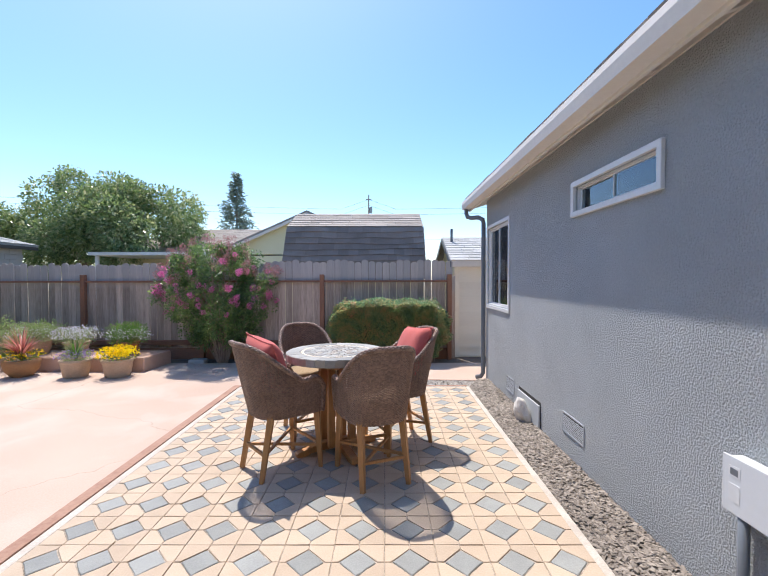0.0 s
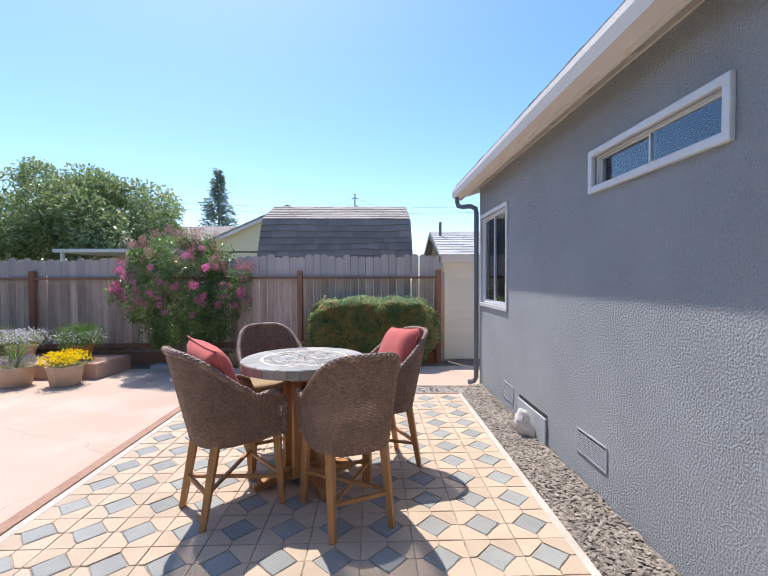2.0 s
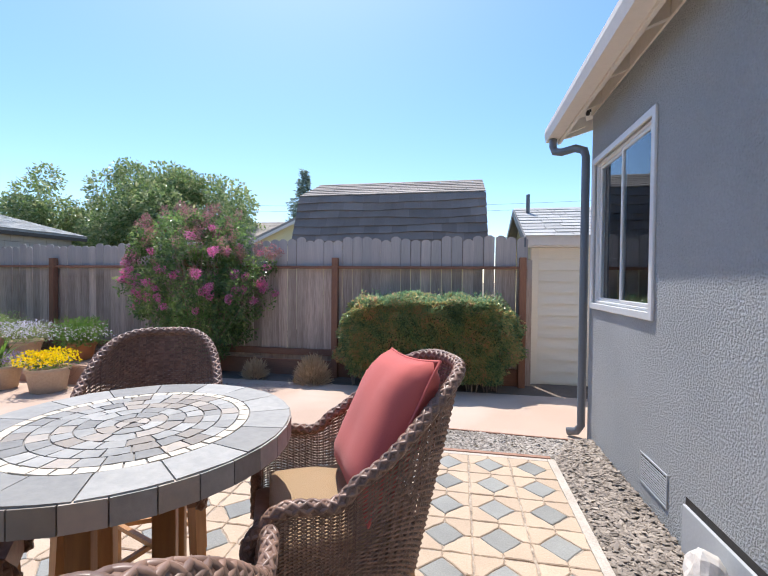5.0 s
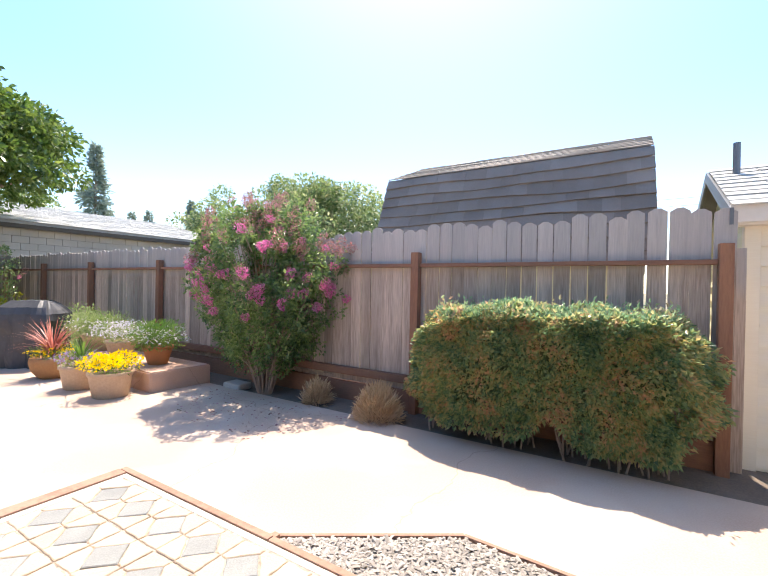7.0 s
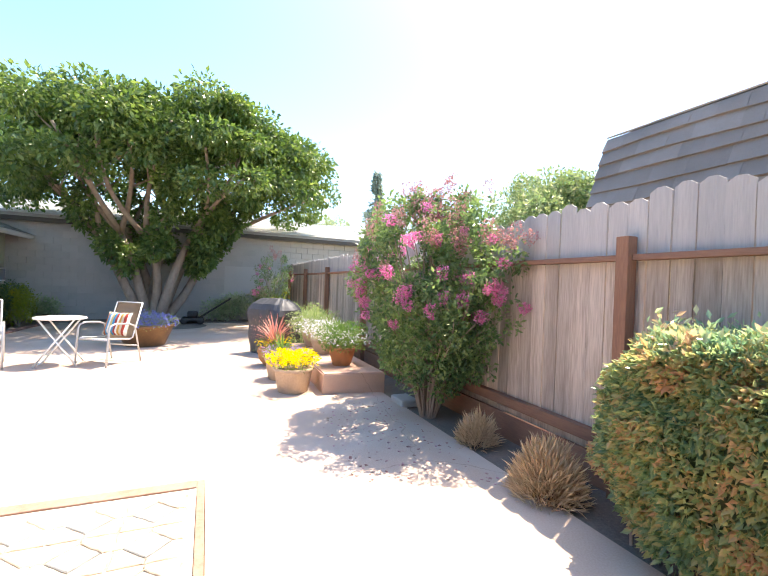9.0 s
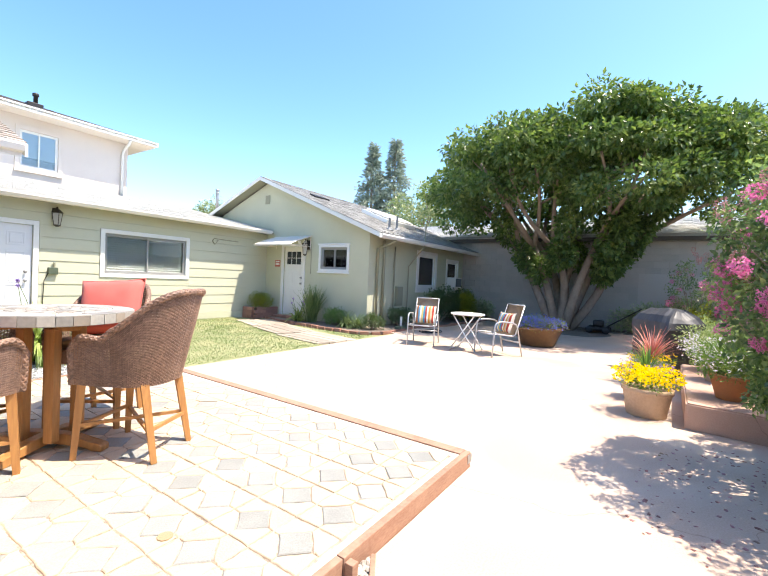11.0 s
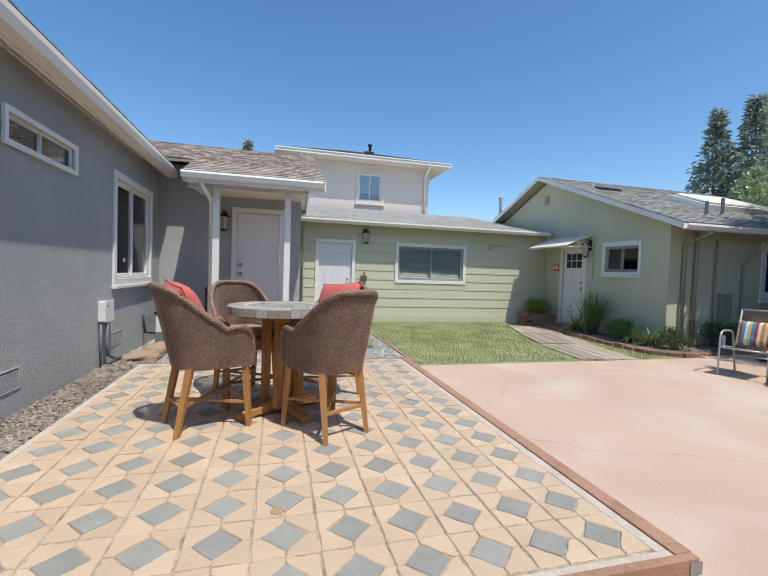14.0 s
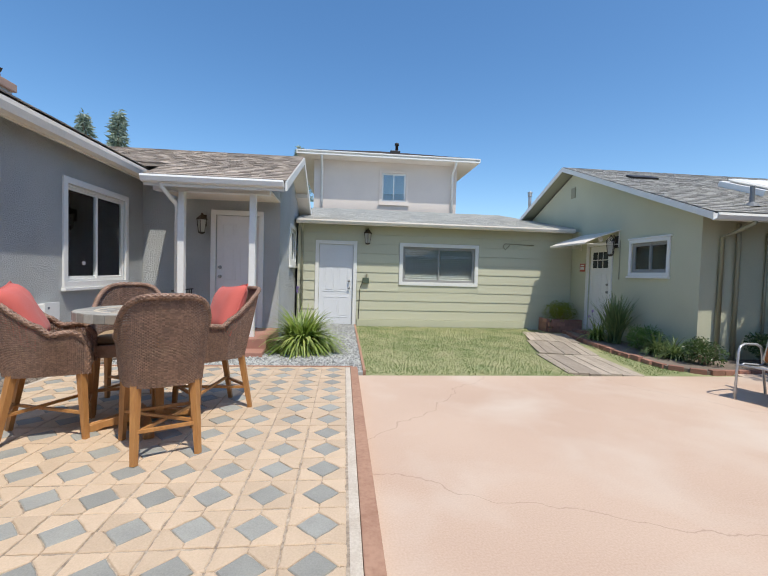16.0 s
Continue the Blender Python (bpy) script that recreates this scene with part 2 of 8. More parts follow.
FENCE_RAIL = mat("red_stained_fence_rail", (0.34, 0.17, 0.105), (0.24, 0.12, 0.08), rough=0.85, grain=16, stain=2, amount=0.9, bump=0.3, stretch=(0.8, 6, 6), per_object=0.15)
FENCE_POST = mat("red_stained_fence_post", (0.35, 0.17, 0.10), (0.25, 0.12, 0.075), rough=0.85, grain=16, stain=2, amount=0.9, bump=0.3, stretch=(6, 6, 0.8), per_object=0.15)
TIMBER = mat("redwood_edging", (0.43, 0.255, 0.175), (0.31, 0.165, 0.11), rough=0.85, grain=18, stain=2.5, amount=0.9, bump=0.3, stretch=(2, 2, 6))
CONCRETE = concrete_mat("terracotta_stained_concrete", (0.60, 0.455, 0.355), (0.47, 0.325, 0.245), (0.66, 0.585, 0.50))
PLINTH = concrete_mat("terracotta_plinth_concrete", (0.58, 0.38, 0.29), (0.48, 0.30, 0.22), (0.62, 0.47, 0.39))
MORTAR = mat("grey_bedding_sand", (0.56, 0.47, 0.37), (0.24, 0.19, 0.145), rough=0.95, grain=40, stain=7, amount=1.0, bump=0.5)
PALE_MORTAR = mat("pale_edge_mortar", (0.62, 0.56, 0.48), (0.45, 0.38, 0.31), rough=0.95, grain=90, stain=5, amount=0.8, bump=0.5)
PAVER_TAN = mat("tan_paver", (0.60, 0.463, 0.335), (0.49, 0.37, 0.262), rough=0.9, grain=110, stain=4, amount=0.75, bump=0.4, per_object=0.07, per_island=0.07)
PAVER_GREY = mat("slate_grey_paver", (0.345, 0.345, 0.315), (0.27, 0.27, 0.25), rough=0.88, grain=120, stain=6, amount=0.9, bump=0.4, per_object=0.12)
SOIL = mat("dark_soil", (0.17, 0.135, 0.11), (0.25, 0.20, 0.16), rough=1.0, grain=70, stain=4, amount=0.9, bump=0.9, bump_scale=45)
GROUND = mat("dry_ground", (0.30, 0.25, 0.17), (0.2, 0.19, 0.1), rough=1.0, grain=8, stain=0.2, amount=0.8, bump=0.4)
CMU = mat("grey_concrete_block", (0.50, 0.475, 0.44), (0.41, 0.39, 0.36), rough=0.95, grain=90, stain=1.1, amount=0.9, bump=0.5, per_object=0.03, per_island=0.03)
WOOD_LEG = mat("honey_teak", (0.50, 0.25, 0.085), (0.38, 0.175, 0.06), rough=0.5, grain=12, stain=3, amount=0.9, bump=0.12, stretch=(5, 5, 0.7))
WICKER = mat("brown_resin_wicker", (0.31, 0.19, 0.132), (0.20, 0.122, 0.087), rough=0.4, grain=40, stain=10, amount=0.9, bump=0.15, per_island=0.25)
CUSHION_TAN = mat("tan_canvas", (0.42, 0.29, 0.165), (0.37, 0.25, 0.14), rough=0.95, grain=250, stain=4, amount=0.5, bump=0.35, sheen=0.1)
PILLOW_RED = mat("coral_red_canvas", (0.60, 0.135, 0.11), (0.54, 0.115, 0.095), rough=0.95, grain=260, stain=5, amount=0.5, bump=0.12, sheen=0.1)
BARK = mat("smooth_grey_bark", (0.38, 0.29, 0.22), (0.24, 0.175, 0.135), rough=0.9, grain=14, stain=3, amount=0.9, bump=0.5, stretch=(1, 1, 0.5))
# near-black colour carries the lack of light in rooms and holes
DARK = mat("unlit_interior_black", (0.045, 0.042, 0.04), (0.03, 0.03, 0.03), rough=0.9, bump=0)
METAL_GREY = mat("painted_grey_metal", (0.17, 0.185, 0.20), (0.13, 0.14, 0.155), rough=0.4, amount=0.4, bump=0.03)
SAGE_METAL = mat("sage_painted_pipe", (0.31, 0.30, 0.21), (0.26, 0.25, 0.17), rough=0.45, amount=0.4, bump=0.04)
GALV = mat("galvanised_metal", (0.42, 0.42, 0.41), (0.32, 0.32, 0.32), rough=0.45, metal=0.7, amount=0.6, bump=0.05)
BLACK_IRON = mat("black_iron", (0.025, 0.024, 0.024), (0.05, 0.04, 0.035), rough=0.5, metal=0.3, amount=0.5, bump=0.1)

# ---- building tools ----
def thing(name, label, category, at=(0, 0, 0), group="", kind="", turn=0):
    ob = new(name)
    ob.matrix_world = pose(*at, 0, 0, turn)
    return tagged(ob, label, category, group, kind)


def mesh_of(bm, name, material, smooth=False):
    me = bpy.data.meshes.new(name)
    bmesh.ops.recalc_face_normals(bm, faces=bm.faces)
    bm.to_mesh(me)
    bm.free()
    for m in (material if isinstance(material, (list, tuple)) else (material,)):
        me.materials.append(m)
    if smooth:
        for p in me.polygons:
            p.use_smooth = True
    return me


def part(name, bm, material, parent=None, label="", smooth=False):
    """Links a bmesh as one mesh object under a thing or a part."""
    ob = new(name, mesh_of(bm, name, material, smooth))
    ob.parent = parent
    return tagged(ob, label)


def solid(name, bm, material, label, category, kind="structure", smooth=False):
    return tagged(part(name, bm, material, None, "", smooth), label, category, "", kind)


def raw(name, verts, faces, material, parent=None, label="", smooth=False):
    me = bpy.data.meshes.new(name)
    me.from_pydata(verts, [], faces)
    me.materials.append(material)
    if smooth:
        for p in me.polygons:
            p.use_smooth = True
    ob = new(name, me)
    ob.parent = parent
    return tagged(ob, label)


def box(bm, x0, x1, y0, y1, z0, z1, bevel=0.0, m=None):
    mt = Matrix.Translation(((x0 + x1) / 2, (y0 + y1) / 2, (z0 + z1) / 2)) @ Matrix.Diagonal((abs(x1 - x0), abs(y1 - y0), abs(z1 - z0), 1))
    vs = bmesh.ops.create_cube(bm, size=1, matrix=(m @ mt) if m else mt)["verts"]
    if bevel:
        es = list({e for v in vs for e in v.link_edges})
        bmesh.ops.bevel(bm, geom=es, offset=bevel, segments=2, affect="EDGES", profile=0.6)
    return bm


def boxes(*rows, bevel=0.0):
    bm = bmesh.new()
    for r in rows:
        box(bm, *r, bevel=bevel)
    return bm


def prism(points, axis, a0, a1):
    """A polygon in the plane across axis, pushed from a0 to a1. Points are the two other coordinates in x, y, z order."""
    bm = bmesh.new()

    def at(p, a):
        return {"x": (a, p[0], p[1]), "y": (p[0], a, p[1]), "z": (p[0], p[1], a)}[axis]
    v0 = [bm.verts.new(at(p, a0)) for p in points]
    v1 = [bm.verts.new(at(p, a1)) for p in points]
    bm.faces.new(v0)
    bm.faces.new(v1[::-1])
    for i in range(len(points)):
        j = (i + 1) % len(points)
        bm.faces.new((v0[i], v0[j], v1[j], v1[i]))
    return bm


def tube(bm, path, radius, sides=8, closed=False, square=False):
    """A round tube along a path; radius may be one number or one for each point."""
    pts = [Vector(p) for p in path]
    n = len(pts)
    rings = []
    ref = None
    for i, p in enumerate(pts):
        a = pts[(i - 1) % n] if closed else pts[max(i - 1, 0)]
        b = pts[(i + 1) % n] if closed else pts[min(i + 1, n - 1)]
        d = (b - a).normalized()
        if ref is None:
            ref = d.orthogonal().normalized() if abs(d.z) > 0.9 else d.cross(Vector((0, 0, 1))).normalized()
        side = (ref - d * ref.dot(d)).normalized()
        ref = side
        up = d.cross(side)
        r = radius[i] if isinstance(radius, (list, tuple)) else radius
        off = math.pi / 4 if square else 0
        rings.append([bm.verts.new(p + (side * math.cos(2 * math.pi * k / sides + off) + up * math.sin(2 * math.pi * k / sides + off)) * r) for k in range(sides)])
    for i in range(n if closed else n - 1):
        r0, r1 = rings[i], rings[(i + 1) % n]
        for k in range(sides):
            bm.faces.new((r0[k], r0[(k + 1) % sides], r1[(k + 1) % sides], r1[k]))
    if not closed:
        bm.faces.new(rings[0][::-1])
        bm.faces.new(rings[-1])
    return bm


def lathe(profile, sides=24, bm=None, at=(0, 0, 0)):
    """A turned shape from (radius, height) pairs."""
    bm = bm or bmesh.new()
    rings = []
    for r, z in profile:
        rings.append([bm.verts.new((at[0] + r * math.cos(2 * math.pi * k / sides), at[1] + r * math.sin(2 * math.pi * k / sides), at[2] + z)) for k in range(sides)])
    for r0, r1 in zip(rings, rings[1:]):
        for k in range(sides):
            bm.faces.new((r0[k], r0[(k + 1) % sides], r1[(k + 1) % sides], r1[k]))
    bm.faces.new(rings[0][::-1])
    bm.faces.new(rings[-1])
    return bm


def wall_mesh(axis, place, thick, a0, a1, z0, z1, openings=()):
    """A wall in the plane axis = place that reaches thick to the far side, with openings (a0, a1, z0, z1) that go right through."""
    As = sorted({a0, a1, *[v for o in openings for v in o[:2]]})
    Zs = sorted({z0, z1, *[v for o in openings for v in o[2:]]})
    full = {}
    for i in range(len(As) - 1):
        for k in range(len(Zs) - 1):
            ca, cz = (As[i] + As[i + 1]) / 2, (Zs[k] + Zs[k + 1]) / 2
            full[i, k] = not any(o[0] < ca < o[1] and o[2] < cz < o[3] for o in openings)
    bm = bmesh.new()
    cache = {}

    def v(i, k, d):
        key = (i, k, d)
        if key not in cache:
            w = place + d * thick
            cache[key] = bm.verts.new((w, As[i], Zs[k]) if axis == "x" else (As[i], w, Zs[k]))
        return cache[key]
    for (i, k), on in full.items():
        if not on:
            continue
        for d in (0, 1):
            bm.faces.new((v(i, k, d), v(i + 1, k, d), v(i + 1, k + 1, d), v(i, k + 1, d)))
        for di, dk, e in ((-1, 0, ((i, k), (i, k + 1))), (1, 0, ((i + 1, k), (i + 1, k + 1))), (0, -1, ((i, k), (i + 1, k))), (0, 1, ((i, k + 1), (i + 1, k + 1)))):
            if not full.get((i + di, k + dk), False):
                (p, q), (r, s) = e
                bm.faces.new((v(p, q, 0), v(r, s, 0), v(r, s, 1), v(p, q, 1)))
    return bm


def bar_frame(axis, place, depth, a0, a1, z0, z1, w, bevel=0.004):
    """A rectangular frame of bars w wide, lying across axis from place to place + depth."""
    bm = bmesh.new()

    def at(a, z, d):
        return bm.verts.new((place + d, a, z) if axis == "x" else (a, place + d, z))
    out = [(a0, z0), (a1, z0), (a1, z1), (a0, z1)]
    inn = [(a0 + w, z0 + w), (a1 - w, z0 + w), (a1 - w, z1 - w), (a0 + w, z1 - w)]
    o0, o1 = [at(*p, 0) for p in out], [at(*p, depth) for p in out]
    i0, i1 = [at(*p, 0) for p in inn], [at(*p, depth) for p in inn]
    for k in range(4):
        q = (k + 1) % 4
        for f in ((o0[k], o0[q], i0[q], i0[k]), (o1[k], o1[q], i1[q], i1[k]), (o0[k], o0[q], o1[q], o1[k]), (i0[k], i0[q], i1[q], i1[k])):
            bm.faces.new(f)
    if bevel:
        bmesh.ops.recalc_face_normals(bm, faces=bm.faces)
        bmesh.ops.bevel(bm, geom=list(bm.edges), offset=min(bevel, w * 0.2, abs(depth) * 0.2), segments=1, affect="EDGES")
    return bm


def slab(axis, place, depth, a0, a1, z0, z1, bevel=0.0, bm=None):
    bm = bm or bmesh.new()
    if axis == "x":
        return box(bm, place, place + depth, a0, a1, z0, z1, bevel)
    return box(bm, a0, a1, place, place + depth, z0, z1, bevel)


def window(parent, axis, place, out, a0, a1, z0, z1, trim=0.09, sash=WHITE, sill=True, split=True, cover="", trim_mat=WHITE, trim_depth=0.03, head=0.0, fw=0.03, sw=0.035):
    """A sliding window in an opening a0..a1, z0..z1: trim proud of the wall on the side out (+1 or -1), two sashes, panes, curtains or blinds."""
    win = part("window", bar_frame(axis, place, out * trim_depth, a0 - trim, a1 + trim, z0 - trim, z1 + trim, trim), trim_mat, parent)
    part("frame", bar_frame(axis, place - out * 0.012, -out * 0.05, a0, a1, z0, z1, fw), sash, win)
    mid = (a0 + a1) / 2
    halves = ((a0 + fw, mid + sw / 2, 0.018), (mid - sw / 2, a1 - fw, 0.036)) if split else ((a0 + fw, a1 - fw, 0.02),)
    for b0, b1, d in halves:
        s = part("sash", bar_frame(axis, place - out * d, -out * 0.022, b0, b1, z0 + fw, z1 - fw, sw), sash, win)
        g = part("pane", slab(axis, place - out * (d + 0.010), -out * 0.004, b0 + sw - 0.002, b1 - sw + 0.002, z0 + fw + sw - 0.002, z1 - fw - sw + 0.002), GLASS, win)
        g.visible_shadow = False
    if sill:
        part("sill", slab(axis, place, out * (trim_depth + 0.03), a0 - trim - 0.02, a1 + trim + 0.02, z0 - trim - 0.045, z0 - trim - 0.002, 0.006), trim_mat, win)
    if head:
        part("head_trim", slab(axis, place, out * (trim_depth + 0.012), a0 - trim - head, a1 + trim + head, z1 + trim + 0.002, z1 + trim + 0.035, 0.004), trim_mat, win)
    return win


def folds(parent, axis, place, a0, a1, z0, z1, material, waves=6, depth=0.03):
    """A hanging curtain with vertical folds."""
    bm = bmesh.new()
    n = waves * 8
    rows = []
    for k in range(2):
        row = []
        for i in range(n + 1):
            a = a0 + (a1 - a0) * i / n
            d = place + depth * math.sin(2 * math.pi * waves * i / n)
            row.append(bm.verts.new((d, a, (z0, z1)[k]) if axis == "x" else (a, d, (z0, z1)[k])))
        rows.append(row)
    for i in range(n):
        bm.faces.new((rows[0][i], rows[0][i + 1], rows[1][i + 1], rows[1][i]))
    bmesh.ops.solidify(bm, geom=list(bm.faces), thickness=0.004)
    return part("curtain", bm, material, parent, "", True)


def shingle_roof(parent, eave0, eave1, top0, top1, material, course=0.14, tab=0.30, name="shingles", seed=1, butt=0.012, gap=0.004, vary=0.35, wave=0.0):
    """Overlapping shingle tabs on the slope between an eave line and a top line, joined into one piece of roofing."""
    rnd = random.Random(seed)
    e0, e1, t0, t1 = (Vector(p) for p in (eave0, eave1, top0, top1))
    run = ((t0 + t1) / 2 - (e0 + e1) / 2).length
    rows = max(1, int(run / course))
    nrm = (e1 - e0).cross(t0 - e0).normalized()
    if nrm.z < 0:
        nrm = -nrm
    verts, faces = [], []
    for r in range(rows):
        f0, f1 = r / rows, min(1.0, (r + 1.15) / rows)
        a0, b0, a1, b1 = e0.lerp(t0, f0), e1.lerp(t1, f0), e0.lerp(t0, f1), e1.lerp(t1, f1)
        width = (b0 - a0).length
        cols = max(1, int(width / tab))
        cuts = [0.0] + sorted(min(0.999, max(0.001, (i + (r % 2) * 0.5 + rnd.uniform(-0.25, 0.25)) / cols)) for i in range(1, cols)) + [1.0]
        for u0, u1 in zip(cuts, cuts[1:]):
            h = butt * rnd.uniform(1 - vary * 0.85, 1 + vary * 1.15)
            g = gap / width
            up = (t0 - e0).normalized()
            sag = [up * (wave * noise.noise((u * width * 1.1, r * 0.7, seed))) for u in (u0, u1)]
            p = [a0.lerp(b0, u0 + g) + sag[0], a0.lerp(b0, u1 - g) + sag[1], a1.lerp(b1, u1 - g), a1.lerp(b1, u0 + g)]
            i = len(verts)
            verts += [p[0] + nrm * h, p[1] + nrm * h, p[2] + nrm * 0.001, p[3] + nrm * 0.001, p[0], p[1]]
            faces += [(i, i + 1, i + 2, i + 3), (i + 4, i + 5, i + 1, i), (i + 4, i, i + 3), (i + 5, i + 2, i + 1)]
    return raw(name, [tuple(v) for v in verts], faces, material, parent)


def panel_door(parent, axis, place, out, a0, a1, z0, z1, material, knob_at, trim=0.09, panels=6, lights=False):
    """A panelled door with its casing, knob and deadbolt."""
    case = bmesh.new()
    for p0, p1, q0, q1 in ((a0 - trim, a0, z0, z1 + trim), (a1, a1 + trim, z0, z1 + trim), (a0, a1, z1, z1 + trim)):
        slab(axis, place, out * 0.03, p0, p1, q0, q1, 0.004, case)
    door = part("door", slab(axis, place - out * 0.03, -out * 0.04, a0 + 0.004, a1 - 0.004, z0 + 0.012, z1 - 0.004), material, parent)
    part("casing", case, WHITE, door)
    w = a1 - a0
    cols = [(a0 + 0.13 * w, a0 + 0.46 * w), (a0 + 0.54 * w, a0 + 0.87 * w)]
    h = z1 - z0
    rows = [(0.10, 0.36), (0.42, 0.74), (0.80, 0.93)] if not lights else [(0.08, 0.40), (0.44, 0.70)]
    for c0, c1 in cols:
        for r0, r1 in rows:
            q0, q1 = z0 + r0 * h, z0 + r1 * h
            part("panel", bar_frame(axis, place - out * 0.03, out * 0.008, c0, c1, q0, q1, 0.022, 0.004), material, door)
            part("panel", slab(axis, place - out * 0.0295, out * 0.006, c0 + 0.05, c1 - 0.05, q0 + 0.05, q1 - 0.05, 0.005), material, door)
    if lights:
        q0, q1 = z0 + 0.745 * h, z0 + 0.93 * h
        g0, g1 = a0 + 0.14 * w, a1 - 0.14 * w
        part("pane", slab(axis, place - out * 0.029, out * 0.004, g0, g1, q0, q1), DARK_GLASS, door)
        grid = bar_frame(axis, place - out * 0.03, out * 0.012, g0 - 0.02, g1 + 0.02, q0 - 0.02, q1 + 0.02, 0.02)
        for i in (1, 2):
            a = g0 + (g1 - g0) * i / 3
            slab(axis, place - out * 0.03, out * 0.012, a - 0.008, a + 0.008, q0, q1, 0, grid)
        slab(axis, place - out * 0.03, out * 0.012, g0, g1, (q0 + q1) / 2 - 0.008, (q0 + q1) / 2 + 0.008, 0, grid)
        part("glazing_bars", grid, material, door)
    for z, r, name in ((z0 + 0.95, 0.028, "knob"), (z0 + 1.12, 0.024, "deadbolt")):
        bm = lathe([(0.032, 0), (0.032, 0.008), (0.012, 0.012), (0.012, 0.03), (r, 0.04), (r, 0.055), (r * 0.6, 0.062)], 12)
        rot = Matrix.Rotation(radians(90), 4, "Y" if axis == "x" else "X")
        if (axis == "x" and out < 0) or (axis == "y" and out > 0):
            rot = Matrix.Rotation(radians(-90), 4, "Y" if axis == "x" else "X")
        c = (place - out * 0.03, knob_at, z) if axis == "x" else (knob_at, place - out * 0.03, z)
        bmesh.ops.transform(bm, matrix=Matrix.Translation(c) @ rot, verts=bm.verts)
        part(name, bm, GALV, door, "satin nickel " + name, True)
    return door


DARK_GLASS = mat("dark_door_glass", (0.03, 0.035, 0.04), (0.02, 0.02, 0.02), rough=0.05, bump=0)

# ---- ground ----
CZ = -0.10          # level of the concrete
solid("ground", boxes((-300, 300, -300, 300, -0.6, -0.30)), GROUND, "dry open ground that reaches the horizon", "ground")
solid("pavement", boxes((-14.3, -2.347, 1.80, 8.02, -0.3, CZ), (-2.347, 1.5, 5.954, 8.02, -0.3, CZ), (1.5, 6, 6.62, 8.02, -0.3, CZ), (-14.3, -7.9, 1.0, 1.80, -0.3, CZ)),
      CONCRETE, "terracotta-stained concrete patio slab with hair cracks", "concrete slab")
solid("soil_bed", boxes((-14.3, 6, 8.02, 8.75, -0.3, -0.12), (0.98, 1.5, 1.0, 5.93, -0.3, -0.035)), SOIL, "dark bare soil bed along the fence and the house", "soil")

# ---- main grey house ----
house = thing("grey_house", "single-storey grey stucco house with white trim and eaves", "house")
HX, HN, PY = 1.5, 6.6, -0.75
part("wall", wall_mesh("x", HX, 0.2, -1.6, HN, -0.3, 2.86, [(5.41, 6.50, 1.15, 2.34), (2.425, 3.505, 2.135, 2.345), (-0.13, 1.31, 1.02, 2.31)]), STUCCO_GREY, house, "rough grey stucco")
part("wall", wall_mesh("y", HN, -0.2, 1.7, 8.0, -0.3, 2.86), STUCCO_GREY, house)
part("wall", boxes((8.0, 8.2, -8.0, HN, -0.3, 2.86)), STUCCO_GREY, house)
part("wall", wall_mesh("y", PY, -0.2, -0.94, 1.5, -0.3, 3.0, [(-0.56, 0.21, 0.15, 2.23)]), STUCCO_GREY, house, "rough grey stucco")
part("wall", wall_mesh("x", -0.94, 0.2, -3.9, PY - 0.2, -0.3, 2.9, [(-3.15, -2.2, 1.45, 2.2)]), STUCCO_GREY, house)
part("wall", prism([(-3.9, 2.9), (PY - 0.0, 2.9), (-2.0, 3.62)], "x", -0.94, -0.75), STUCCO_GREY, house)
# unseen room surfaces, added so the windows look into unlit black
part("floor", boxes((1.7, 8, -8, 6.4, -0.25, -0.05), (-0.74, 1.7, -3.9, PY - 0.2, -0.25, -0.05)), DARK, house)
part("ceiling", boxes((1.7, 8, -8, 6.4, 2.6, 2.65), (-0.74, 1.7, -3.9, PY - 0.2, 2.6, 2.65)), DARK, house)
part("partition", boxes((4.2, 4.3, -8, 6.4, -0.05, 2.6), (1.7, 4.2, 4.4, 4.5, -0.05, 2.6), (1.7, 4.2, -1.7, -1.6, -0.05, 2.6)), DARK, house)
# roof: slope up from the eave, gutter, boards under the eave with rafter tails
part("roof", prism([(1.27, 2.885), (1.27, 2.915), (5.2, 4.15), (8.6, 3.1), (8.6, 3.03), (5.2, 4.08)], "y", -0.90, 7.08), SHINGLE_BROWN, house)
shingle_roof(house, (1.25, -0.55, 2.93), (1.25, 7.1, 2.93), (5.2, -0.9, 4.16), (5.2, 7.1, 4.16), SHINGLE_BROWN, 0.15, 0.32, seed=3)
part("gutter", prism([(1.31, 2.735), (1.205, 2.745), (1.19, 2.825), (1.195, 2.875), (1.21, 2.875), (1.205, 2.825), (1.22, 2.76), (1.30, 2.75), (1.30, 2.885), (1.31, 2.885)], "y", -0.62, 7.12), EAVE_CREAM, house, "cream painted rain gutter")
part("fascia", boxes((1.312, 1.34, -0.65, 7.1, 2.715, 2.88), bevel=0.003), EAVE_CREAM, house)
part("soffit", prism([(1.34, 2.86), (1.34, 2.88), (1.72, 3.01), (1.72, 2.99)], "y", -0.5, 7.07), EAVE_CREAM, house, "cream boards under the eave")
